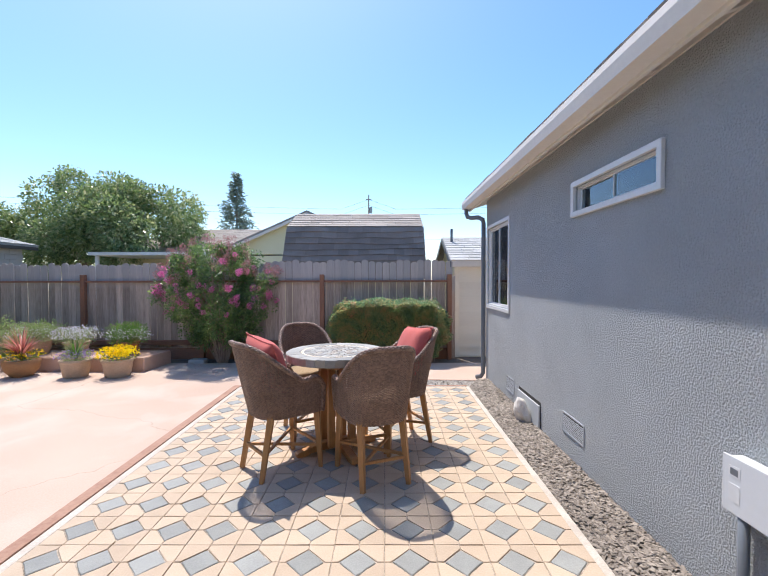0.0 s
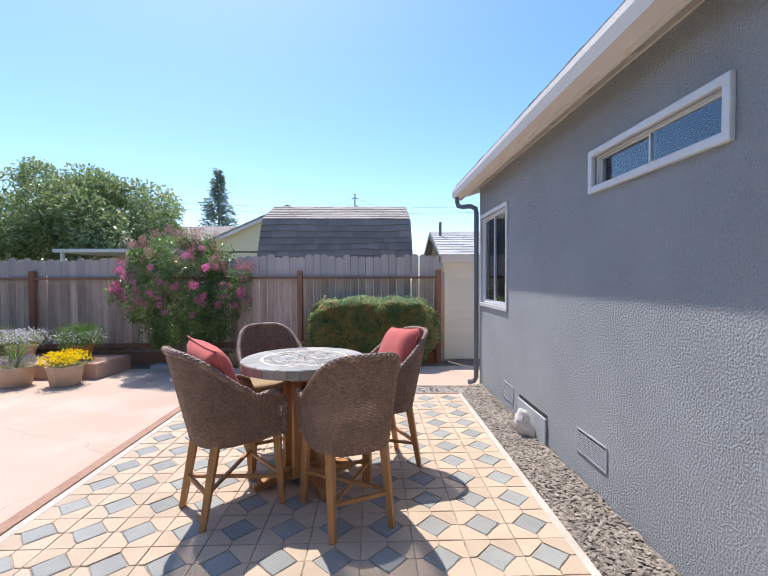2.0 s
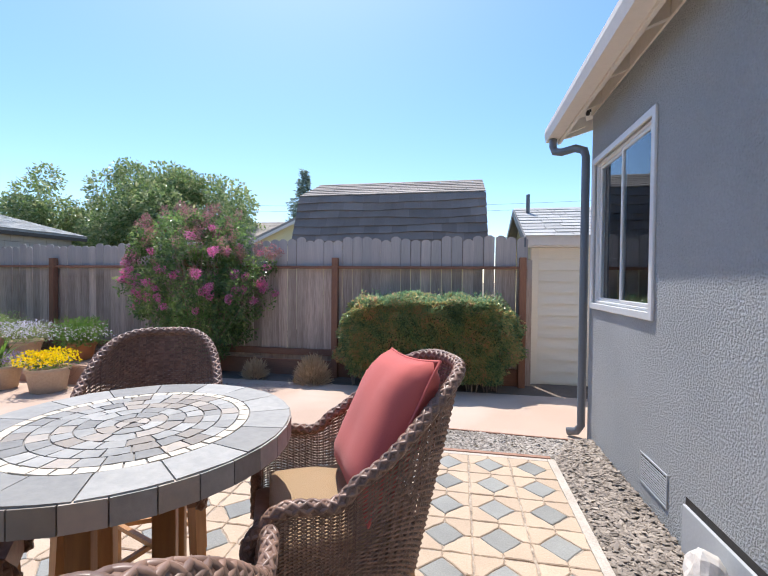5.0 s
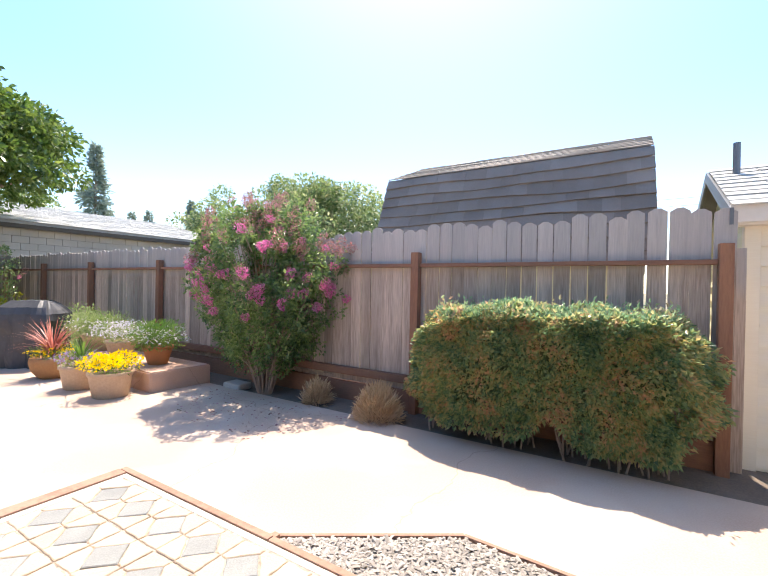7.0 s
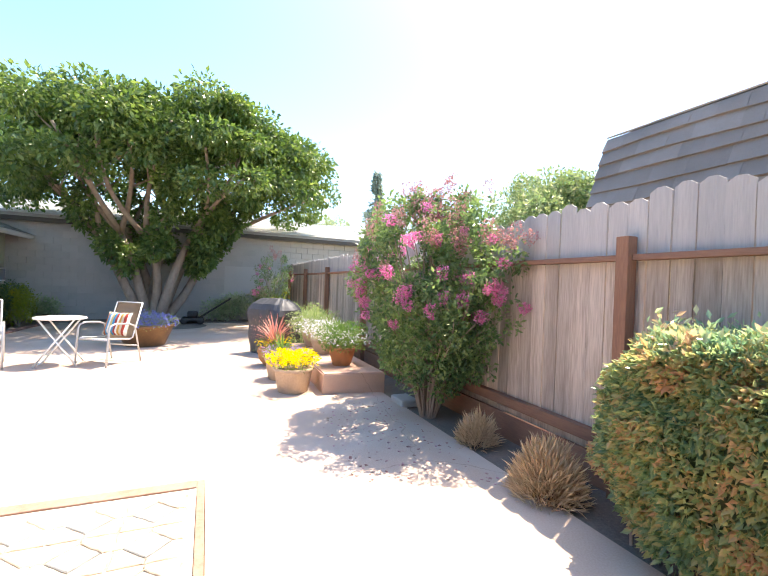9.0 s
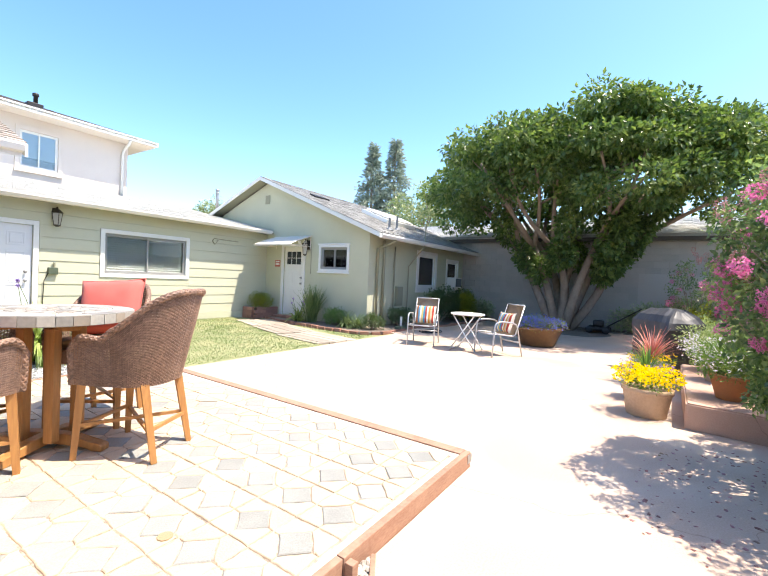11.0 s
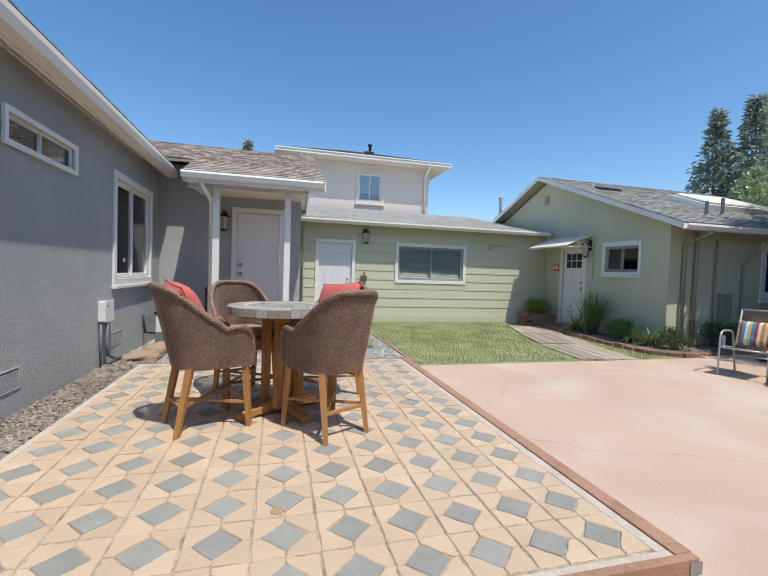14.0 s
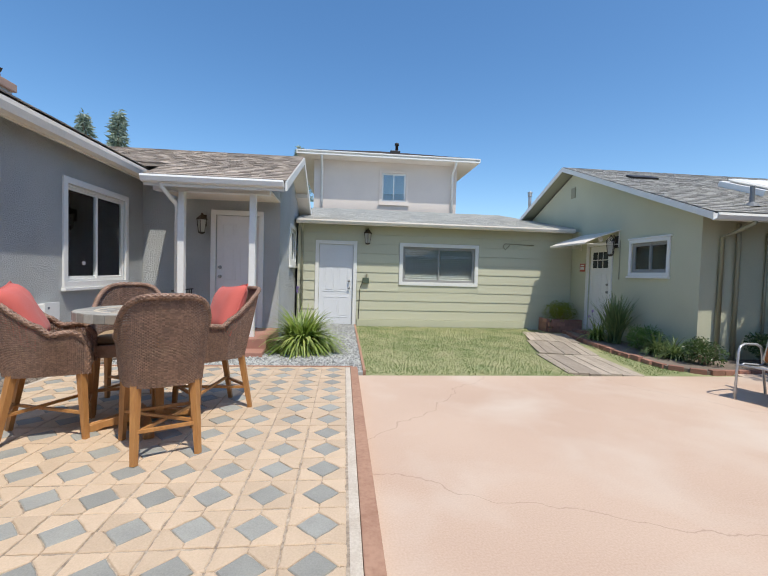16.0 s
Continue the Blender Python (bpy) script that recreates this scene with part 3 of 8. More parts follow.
for i in range(12):
    y = 0.75 + i * 0.56
    part("rafter_tail", prism([(1.342, 2.745), (1.342, 2.857), (1.52, 2.917), (1.52, 2.815)], "y", y - 0.022, y + 0.022), EAVE_CREAM, house)
    if i in (1, 4, 7, 10):
        for k in range(4):
            # flat black disc: the dark of the hole is in its colour
            bm = lathe([(0.026, -0.012), (0.026, 0.012)], 12)
            bmesh.ops.transform(bm, matrix=pose(1.497, y + 0.14 + k * 0.085, 2.885, 0, 90, 0), verts=bm.verts)
            part("vent_hole", bm, DARK, house)
part("frieze", boxes((1.485, 1.4995, 0.3, HN, 2.80, 2.965)), EAVE_CREAM, house)
part("barge_board", prism([(1.26, 2.745), (1.26, 2.885), (5.2, 4.08), (5.2, 3.95), (1.45, 2.785)], "y", 7.085, 7.115), EAVE_CREAM, house)
part("end_soffit", prism([(1.34, 2.855), (1.34, 2.885), (5.2, 4.05), (5.2, 4.02)], "y", HN, 7.07), EAVE_CREAM, house)
part("gable_wall", prism([(1.5, 2.86), (1.5, 2.93), (5.2, 4.06), (8.2, 3.1), (8.2, 2.86)], "y", HN - 0.2, HN - 0.002), STUCCO_GREY, house)
bm = bmesh.new()
tube(bm, [(1.25, 7.0, 2.78), (1.25, 7.0, 2.67), (1.265, 6.98, 2.61), (1.31, 6.9, 2.58), (1.40, 6.76, 2.57), (1.455, 6.68, 2.52), (1.46, 6.645, 2.45), (1.46, 6.645, 0.02), (1.43, 6.67, -0.04), (1.36, 6.71, -0.06)], 0.036, 10)
part("downspout", bm, METAL_GREY, house, "blue-grey round metal downspout", True)
CHIM = mat("chimney_brick", (0.46, 0.30, 0.23), (0.34, 0.24, 0.20), rough=0.9, grain=40, stain=4, amount=0.8, bump=0.3)
chim = part("chimney", boxes((3.65, 4.2, -0.72, -0.20, 3.3, 4.2), bevel=0.01), STUCCO_GREY, house, "grey chimney with brick crown and black cap")
part("chimney_crown", boxes((3.60, 4.25, -0.77, -0.15, 4.202, 4.34), bevel=0.015), CHIM, chim)
part("flue", boxes((3.75, 4.1, -0.62, -0.30, 4.342, 4.46), bevel=0.01), CHIM, chim)
part("chimney_cap", lathe([(0.30, 4.47), (0.33, 4.48), (0.06, 4.60), (0.02, 4.61)], 4, at=(3.925, -0.46, 0)), BLACK_IRON, chim)

w_far = window(house, "x", HX, -1, 5.41, 6.50, 1.15, 2.34, trim=0.05, sill=False, fw=0.022, sw=0.026, trim_depth=0.018)
w_high = window(house, "x", HX, -1, 2.425, 3.505, 2.135, 2.345, trim=0.045, sill=False, fw=0.008, sw=0.014)
w_near = window(house, "x", HX, -1, -0.13, 1.31, 1.02, 2.31, trim=0.085)
CURTAIN = mat("leaf_print_curtain", (0.62, 0.70, 0.71), (0.16, 0.24, 0.27), rough=0.9, grain=22, stain=9, amount=1.0, bump=0.1)
SHEER = mat("white_sheer_curtain", (0.62, 0.65, 0.70), (0.5, 0.53, 0.58), rough=0.9, grain=30, amount=0.5, bump=0.1)
for a0, a1 in ((0.30, 0.60), (1.00, 1.30)):
    folds(w_near, "x", HX + 0.095, a0, a1, 1.0, 2.33, CURTAIN, 4, 0.018)
folds(w_high, "x", HX + 0.11, 2.44, 2.78, 2.1, 2.36, SHEER, 4, 0.012)
folds(w_far, "x", HX + 0.24, 6.2, 6.5, 0.7, 2.4, SHEER, 3)
part("alarm_sticker", boxes((HX - 0.004 + 0.028, HX + 0.0262, 0.86, 0.93, 1.24, 1.29)), WHITE, w_near, "small white alarm sticker")

# porch
p_door = panel_door(house, "y", PY, 1, -0.56, 0.21, 0.15, 2.23, DOOR_GREY, 0.14)
PORCH = mat("terracotta_painted_step", (0.40, 0.20, 0.15), (0.33, 0.17, 0.13), rough=0.8, grain=50, amount=0.6, bump=0.2)
part("porch_floor", boxes((-0.95, 0.62, PY, 0.52, -0.3, 0.15), bevel=0.012), PORCH, house, "terracotta painted porch slab")
part("porch_step", boxes((-0.95, 0.62, 0.522, 0.86, -0.3, 0.0), bevel=0.012), PORCH, house)
for x in (-0.67, 0.43):
    post = part("porch_post", boxes((x - 0.05, x + 0.05, 0.23, 0.33, 0.15, 2.44), bevel=0.006), WHITE, house, "white square porch post")
bm = bmesh.new()
tube(bm, [(0.62, 0.62, 2.52), (0.60, 0.60, 2.44), (0.56, 0.50, 2.36), (0.51, 0.38, 2.27), (0.505, 0.28, 2.2), (0.505, 0.28, 0.1)], 0.036, 10)
part("porch_downspout", bm, WHITE, house, "white round downspout", True)
part("porch_beam", boxes((-0.94, 0.84, 0.21, 0.35, 2.44, 2.56), bevel=0.004), WHITE, house)
part("porch_ceiling", boxes((-0.94, 0.84, PY, 0.21, 2.50, 2.53)), EAVE_CREAM, house)
part("porch_roof", prism([(0.62, 2.58), (0.62, 2.62), (-2.0, 3.70), (-4.4, 2.70), (-4.4, 2.66), (-2.0, 3.65)], "x", -1.22, 0.85), SHINGLE_BROWN, house)
part("porch_roof", prism([(-0.3, 2.955), (-0.3, 2.999), (-2.0, 3.70), (-4.4, 2.70), (-4.4, 2.66), (-2.0, 3.65)], "x", 0.852, 3.9), SHINGLE_BROWN, house)
shingle_roof(house, (-1.24, 0.64, 2.625), (0.87, 0.64, 2.625), (-1.24, -0.3, 3.011), (0.87, -0.3, 3.011), SHINGLE_BROWN, 0.135, 0.17, seed=5)
shingle_roof(house, (-1.24, -0.3, 3.011), (1.3, -0.3, 3.011), (-1.24, -2.0, 3.71), (3.9, -2.0, 3.71), SHINGLE_BROWN, 0.135, 0.17, seed=6)
part("porch_gutter", prism([(0.62, 2.50), (0.70, 2.515), (0.725, 2.58), (0.715, 2.61), (0.70, 2.61), (0.705, 2.58), (0.69, 2.53), (0.635, 2.52), (0.635, 2.61), (0.62, 2.61)], "x", -1.2, 0.87), WHITE, house, "white porch gutter")
part("porch_fascia", boxes((-1.2, 0.86, 0.60, 0.617, 2.46, 2.61)), WHITE, house)
part("porch_barge_board", prism([(0.64, 2.46), (0.64, 2.61), (-2.0, 3.69), (-4.4, 2.69), (-4.4, 2.55), (-2.0, 3.55)], "x", -1.25, -1.222), WHITE, house, "white barge board on the porch gable")
part("porch_end_soffit", prism([(0.60, 2.53), (0.60, 2.57), (-2.0, 3.64), (-4.3, 2.68), (-4.3, 2.64), (-2.0, 3.60)], "x", -1.22, -0.94), EAVE_CREAM, house)
for y, z in ((0.1, 2.64), (-1.0, 3.09), (-2.0, 3.48), (-3.1, 3.03)):
    part("outlooker", boxes((-1.22, -0.94, y - 0.03, y + 0.03, z - 0.02, z + 0.08)), EAVE_CREAM, house)
part("porch_gable", prism([(0.58, 2.56), (PY, 2.56), (PY, 3.0)], "x", -0.93, -0.80), STUCCO_GREY, house)
w_side = window(house, "x", -0.94, -1, -3.15, -2.2, 1.45, 2.2, trim=0.09)

# ---- sage annex with wide boards ----
annex = thing("sage_annex", "low sage-green annex with wide horizontal siding boards", "house")
AY = -3.21
part("wall", wall_mesh("y", AY - 0.02, -0.18, -8.13, -1.0, -0.3, 2.45, [(-2.38, -1.53, -0.1, 1.93), (-5.5, -3.63, 1.04, 1.93)]), SIDING_SAGE, annex)
part("wall", boxes((-8.13, -1.0, -8.4, -8.2, -0.3, 2.6), (-1.0, -0.98, -8.4, AY - 0.2, -0.3, 2.6)), SIDING_SAGE, annex)
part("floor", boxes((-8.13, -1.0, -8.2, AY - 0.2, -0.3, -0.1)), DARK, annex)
part("roof", prism([(AY + 0.33, 2.44), (AY + 0.33, 2.49), (-8.4, 3.60), (-8.4, 3.54)], "x", -8.0, -1.02), SHINGLE_GREY, annex)
shingle_roof(annex, (-8.05, AY + 0.36, 2.495), (-1.0, AY + 0.36, 2.495), (-8.05, -8.4, 3.605), (-1.0, -8.4, 3.605), SHINGLE_LIGHT, 0.14, 0.2, seed=7)
part("gutter", prism([(AY + 0.33, 2.385), (AY + 0.42, 2.395), (AY + 0.45, 2.45), (AY + 0.445, 2.485), (AY + 0.43, 2.485), (AY + 0.43, 2.45), (AY + 0.41, 2.41), (AY + 0.345, 2.40), (AY + 0.345, 2.485), (AY + 0.33, 2.485)], "x", -7.95, -1.0), EAVE_CREAM, annex, "cream painted rain gutter")
part("soffit", boxes((-8.1, -1.0, AY, AY + 0.33, 2.41, 2.43)), SAGE_METAL, annex)
part("plinth", boxes((-8.1, -2.5, AY - 0.01, AY + 0.05, -0.3, 0.07)), STUCCO_SAGE, annex)
window(annex, "y", AY, 1, -5.5, -3.63, 1.04, 1.93, trim=0.09, sash=FRAME_GREY, sill=False)
panel_door(annex, "y", AY, 1, -2.38, -1.53, -0.1, 1.93, DOOR_WHITE, -2.28)
bm = tube(bmesh.new(), [(-1.12, AY + 0.36, 2.40), (-1.12, AY + 0.30, 2.34), (-1.12, AY + 0.06, 2.25), (-1.12, AY + 0.05, 2.2), (-1.12, AY + 0.05, -0.05)], 0.032, 8)
part("downspout", bm, SAGE_METAL, annex, "", True)
bm = lathe([(0.05, 0), (0.05, 0.55), (0.045, 0.56), (0.07, 0.58), (0.07, 0.62), (0.045, 0.64), (0.075, 0.68), (0.075, 0.72), (0.02, 0.75)], 14, at=(-8.2, -6.0, 3.32))
part("flue", bm, GALV, annex, "galvanised roof flue with cap", True)

# ---- sage guest house ----
guest = thing("guest_house", "sage-green stucco guest house with a gabled shingle roof", "house")
GX, GN, GW, GRY = -8.13, 0.74, -14.2, -3.25
part("wall", wall_mesh("x", GX, -0.2, -7.2, GN, -0.3, 2.42, [(-2.42, -1.62, 0.0, 2.02), (-0.93, 0.02, 1.40, 2.0)]), STUCCO_SAGE, guest)
part("wall", wall_mesh("y", GN, -0.2, GW, GX - 0.2, -0.3, 2.42, [(-11.85, -10.75, 1.0, 2.0), (-13.65, -12.8, 1.0, 1.9)]), STUCCO_SAGE, guest)
part("gable_wall", prism([(GN, 2.42), (GRY, 4.0), (-7.2, 2.42)], "x", GX - 0.2, GX), STUCCO_SAGE, guest)
part("wall", boxes((GW - 0.0, GW + 0.2, -7.2, GN - 0.2, -0.3, 2.42)), STUCCO_SAGE, guest)
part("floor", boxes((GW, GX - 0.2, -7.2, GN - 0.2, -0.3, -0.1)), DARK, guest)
part("roof", prism([(1.27, 2.27), (1.27, 2.33), (GRY, 4.14), (-7.8, 2.33), (-7.8, 2.27), (GRY, 4.07)], "x", GW - 0.1, -7.80), SHINGLE_GREY, guest)
shingle_roof(guest, (GW - 0.12, 1.30, 2.335), (-7.78, 1.30, 2.335), (GW - 0.12, GRY, 4.145), (-7.78, GRY, 4.145), SHINGLE_GREY, 0.135, 0.17, seed=9)
part("barge_board", prism([(1.30, 2.21), (1.30, 2.32), (GRY, 4.135), (-7.8, 2.32), (-7.8, 2.21), (GRY, 4.03)], "x", -7.80, -7.77), WHITE, guest, "white barge board along the gable")
part("soffit", prism([(1.26, 2.24), (1.26, 2.26), (GRY, 4.06), (-7.8, 2.26), (-7.8, 2.24), (GRY, 4.03)], "x", GX, -7.80), SAGE_METAL, guest)
part("gutter", prism([(1.275, 2.20), (1.36, 2.21), (1.39, 2.27), (1.38, 2.31), (1.365, 2.31), (1.365, 2.27), (1.35, 2.225), (1.29, 2.215), (1.29, 2.31), (1.275, 2.31)], "x", GW, -7.78), WHITE, guest)
part("eave_soffit", prism([(GN, 2.40), (GN, 2.42), (1.27, 2.28), (1.27, 2.26)], "x", GW, GX), SAGE_METAL, guest)
window(guest, "x", GX, 1, -0.93, 0.02, 1.40, 2.0, trim=0.07, sash=FRAME_GREY, head=0.03)
window(guest, "y", GN, 1, -11.85, -10.75, 1.0, 2.0, trim=0.13, split=False)
window(guest, "y", GN, 1, -13.65, -12.8, 1.0, 1.9, trim=0.09, split=False)
panel_door(guest, "x", GX, 1, -2.42, -1.62, 0.0, 2.02, WHITE, -1.70, lights=True)
for x, y0 in ((-8.45, 1.33), (-8.75, GN + 0.05)):
    bm = tube(bmesh.new(), [(x, y0, 2.24), (x, y0, 2.18), (x, (y0 + GN + 0.06) / 2, 2.08), (x, GN + 0.06, 2.0), (x, GN + 0.06, -0.1)], 0.035, 8)
    part("downspout", bm, SAGE_METAL, guest, "sage painted downspout", True)
bm = tube(bmesh.new(), [(-9.3, GN + 0.05, -0.1), (-9.3, GN + 0.05, 2.1)], 0.02, 8)
part("conduit", bm, SAGE_METAL, guest, "", True)
part("meter_box", boxes((-9.75, -9.45, GN, GN + 0.09, 0.45, 1.0), bevel=0.008), SAGE_METAL, guest, "sage painted meter box")

# ---- cream two-storey house behind ----
tall = thing("two_storey_house", "cream stucco two-storey house with a hipped roof", "house")
TY = -8.66
part("wall", wall_mesh("y", TY, -0.2, -6.43, -0.95, -0.3, 5.55, [(-4.44, -3.52, 4.0, 5.07)]), STUCCO_CREAM, tall)
part("wall", boxes((-6.43, -6.23, -15, TY - 0.2, -0.3, 5.55), (-1.15, -0.95, -15, TY - 0.2, -0.3, 5.55), (-6.43, -0.95, -15.2, -15, -0.3, 5.55)), STUCCO_CREAM, tall)
part("floor", boxes((-6.2, -1.2, -15, TY - 0.2, 3.0, 3.1)), DARK, tall)
part("eave", boxes((-7.1, -0.40, -15.8, TY + 0.55, 5.46, 5.50)), EAVE_CREAM, tall)
part("gutter", bar_frame("y", TY + 0.55, 0.09, -7.15, -0.35, 5.47, 5.62, 0.04), WHITE, tall)
part("fascia", boxes((-7.15, -0.35, TY + 0.5, TY + 0.55, 5.48, 5.62), (-7.15, -7.1, -15.8, TY + 0.55, 5.48, 5.62), (-0.40, -0.35, -15.8, TY + 0.55, 5.48, 5.62)), WHITE, tall)
bm = bmesh.new()
c = [bm.verts.new(p) for p in ((-7.15, TY + 0.6, 5.60), (-0.35, TY + 0.6, 5.60), (-0.35, -15.8, 5.60), (-7.15, -15.8, 5.60), (-3.75, -11.7, 6.75), (-3.75, -12.7, 6.75))]
for f in ((0, 1, 4), (1, 2, 5, 4), (2, 3, 5), (3, 0, 4, 5), (0, 3, 2, 1)):
    bm.faces.new([c[i] for i in f])
part("roof", bm, SHINGLE_DARK, tall)
shingle_roof(tall, (-7.15, TY + 0.62, 5.61), (-0.35, TY + 0.62, 5.61), (-3.9, -11.7, 6.76), (-3.6, -11.7, 6.76), SHINGLE_DARK, 0.16, 0.34, seed=11)
window(tall, "y", TY, 1, -4.44, -3.52, 4.0, 5.07, trim=0.11, trim_mat=STUCCO_CREAM, trim_depth=0.04)
for x in (-1.25, -6.25):
    bm = tube(bmesh.new(), [(x, TY + 0.58, 5.48), (x, TY + 0.5, 5.35), (x, TY + 0.12, 5.18), (x, TY + 0.06, 5.1), (x, TY + 0.06, 3.0)], 0.045, 8)
    part("downspout", bm, WHITE, tall, "", True)
bm = lathe([(0.06, 0), (0.06, 0.4), (0.09, 0.42), (0.09, 0.5), (0.03, 0.53)], 12, at=(-4.2, -9.9, 6.1))
part("roof_flue", bm, BLACK_IRON, tall, "", True)
part("roof_vent", boxes((-4.3, -3.9, -9.8, -9.5, 6.0, 6.2), bevel=0.02), BLACK_IRON, tall)

# ---- block building along the far side ----
block = thing("block_building", "long low building of grey concrete blocks with a pale shingle roof", "building")
BX = -14.3
part("wall", wall_mesh("x", BX - 0.02, -0.2, -6, 16, -0.3, 2.74), CMU, block)
part("wall", boxes((-24, BX - 0.2, 15.8, 16, -0.3, 2.74), (-24, BX - 0.2, -6, -5.8, -0.3, 2.74)), CMU, block)
part("roof", prism([(BX + 0.28, 2.82), (BX + 0.28, 2.90), (-19.5, 4.15), (-24.6, 2.9), (-24.6, 2.82), (-19.5, 4.07)], "y", -6.4, 16.4), SHINGLE_GREY, block)
shingle_roof(block, (BX + 0.30, -6.4, 2.905), (BX + 0.30, 16.4, 2.905), (-19.5, -6.4, 4.155), (-19.5, 16.4, 4.155), SHINGLE_LIGHT, 0.17, 0.42, seed=13)
part("fascia", boxes((BX + 0.25, BX + 0.279, -6.4, 16.4, 2.70, 2.86)), mat("dark_fascia", (0.10, 0.085, 0.07), (0.07, 0.06, 0.05)), block)
part("soffit", boxes((BX - 0.02, BX + 0.25, -6.4, 16.4, 2.74, 2.78)), FENCE_WOOD, block)
part("patched_panel", boxes((BX - 0.01, BX + 0.035, 6.45, 8.4, -0.1, 1.72)), mat("grey_render_patch", (0.52, 0.50, 0.47), (0.45, 0.43, 0.40), grain=40), block, "smooth grey rendered patch")

# ---- fence structure ----
fence = thing("wooden_fence", "weathered dog-eared board fence with red-stained posts and rails", "fence")
FY = 8.56
POSTS = [1.195, -1.45, -3.95, -6.42, -8.9, -11.2, -13.6]
for x in POSTS:
    part("post", boxes((x - 0.045, x + 0.045, FY - 0.115, FY - 0.025, -0.25, 1.65), bevel=0.006), FENCE_POST, fence, "")
for a, b in zip(POSTS, POSTS[1:]):
    for z0, z1 in ((1.49, 1.53), (0.19, 0.28)):
        part("rail", boxes((b + 0.047, a - 0.047, FY - 0.075, FY - 0.003, z0, z1), bevel=0.004), FENCE_RAIL, fence)
    part("kickboard", boxes((b + 0.047, a - 0.047, FY - 0.04, FY - 0.003, -0.20, 0.11), bevel=0.004), FENCE_RAIL, fence)

# ---- plants: leaf clouds ----
def leaf_mesh(name, pts, nrm, size, material, parent, seed=0, droop=0.2, wide=0.45, spread=0.8, label=""):
    """Folded lozenge leaves at points, each facing roughly outwards."""
    r = np.random.RandomState(seed)
    n = len(pts)
    pts, nrm = np.asarray(pts, float), np.asarray(nrm, float)
    d = nrm + r.normal(0, spread, (n, 3)) + np.array((0, 0, -droop))
    d /= np.linalg.norm(d, axis=1)[:, None] + 1e-9
    s = np.cross(d, r.normal(0, 1, (n, 3)) + np.array((0, 0, 0.7)))
    s /= np.linalg.norm(s, axis=1)[:, None] + 1e-9
    u = np.cross(s, d)
    ln = size * r.uniform(0.6, 1.25, (n, 1))
    w = ln * wide
    v = np.empty((n, 4, 3))
    v[:, 0] = pts
    v[:, 1] = pts + d * ln * 0.45 + s * w * 0.5 + u * ln * 0.08
    v[:, 2] = pts + d * ln
    v[:, 3] = pts + d * ln * 0.45 - s * w * 0.5 + u * ln * 0.08
    i = np.arange(n)[:, None] * 4
    f = np.concatenate([i + (0, 1, 2), i + (0, 2, 3)], axis=1).reshape(-1, 3)
    return raw(name, v.reshape(-1, 3).tolist(), f.tolist(), material, parent, label)


def clump_points(clumps, per, seed=0, lo=0.55, keep=None):
    """Points near the skins of ellipsoids (centre, radii), with the outward way at each."""
    r = np.random.RandomState(seed)
    P, N = [], []
    for (c, rad), k in zip(clumps, per if isinstance(per, (list, tuple)) else [per] * len(clumps)):
        g = r.normal(0, 1, (k, 3))
        g /= np.linalg.norm(g, axis=1)[:, None]
        q = r.uniform(lo, 1.05, (k, 1)) ** 0.7
        P.append(np.array(c) + g * np.array(rad) * q)
        N.append(g)
    P, N = np.concatenate(P), np.concatenate(N)
    if keep is not None:
        ok = keep(P)
        P, N = P[ok], N[ok]
    return P, N


def branch(bm, a, b, r0, r1, bend=0.15, rnd=random, steps=6, sides=7):
    a, b = Vector(a), Vector(b)
    side = Vector((rnd.uniform(-1, 1), rnd.uniform(-1, 1), rnd.uniform(-0.3, 0.6))) * (b - a).length * bend
    pts = [a.lerp(b, i / steps) + side * math.sin(math.pi * i / steps) for i in range(steps + 1)]
    tube(bm, pts, [r0 + (r1 - r0) * i / steps for i in range(steps + 1)], sides)
    return pts


def bits(name, spots, size, material, parent=None, seed=0, flat=0.5, label="", long=1.0):
    """Loose chips or stones: small uneven wedges lying every way."""
    r = np.random.RandomState(seed)
    n = len(spots)
    base = np.array([(-1, -1, 0), (1, -0.8, 0), (0.8, 1, 0), (-0.9, 0.9, 0), (-0.6, -0.5, 1), (0.6, -0.6, 1), (0.5, 0.6, 1), (-0.5, 0.5, 1)], float)
    v = base[None] + r.uniform(-0.28, 0.28, (n, 8, 3))
    sc = size * r.uniform(0.45, 1.2, (n, 1)) * 0.5
    v = v * np.stack([sc * long, sc, sc * flat * r.uniform(0.6, 1.6, (n, 1))], axis=2)
    a = r.uniform(0, 6.283, n)
    t = r.normal(0, 0.28, n)
    ca, sa = np.cos(a)[:, None], np.sin(a)[:, None]
    x, y, z = v[:, :, 0], v[:, :, 1], v[:, :, 2]
    z = z + x * np.sin(t)[:, None]
    out = np.stack([x * ca - y * sa, x * sa + y * ca, z], axis=2) + np.asarray(spots, float)[:, None]
    i = np.arange(n)[:, None, None] * 8
    f = np.array([(4, 5, 6, 7), (0, 1, 5, 4), (1, 2, 6, 5), (2, 3, 7, 6), (3, 0, 4, 7)])[None] + i
    return raw(name, out.reshape(-1, 3).tolist(), f.reshape(-1, 4).tolist(), material, parent, label)


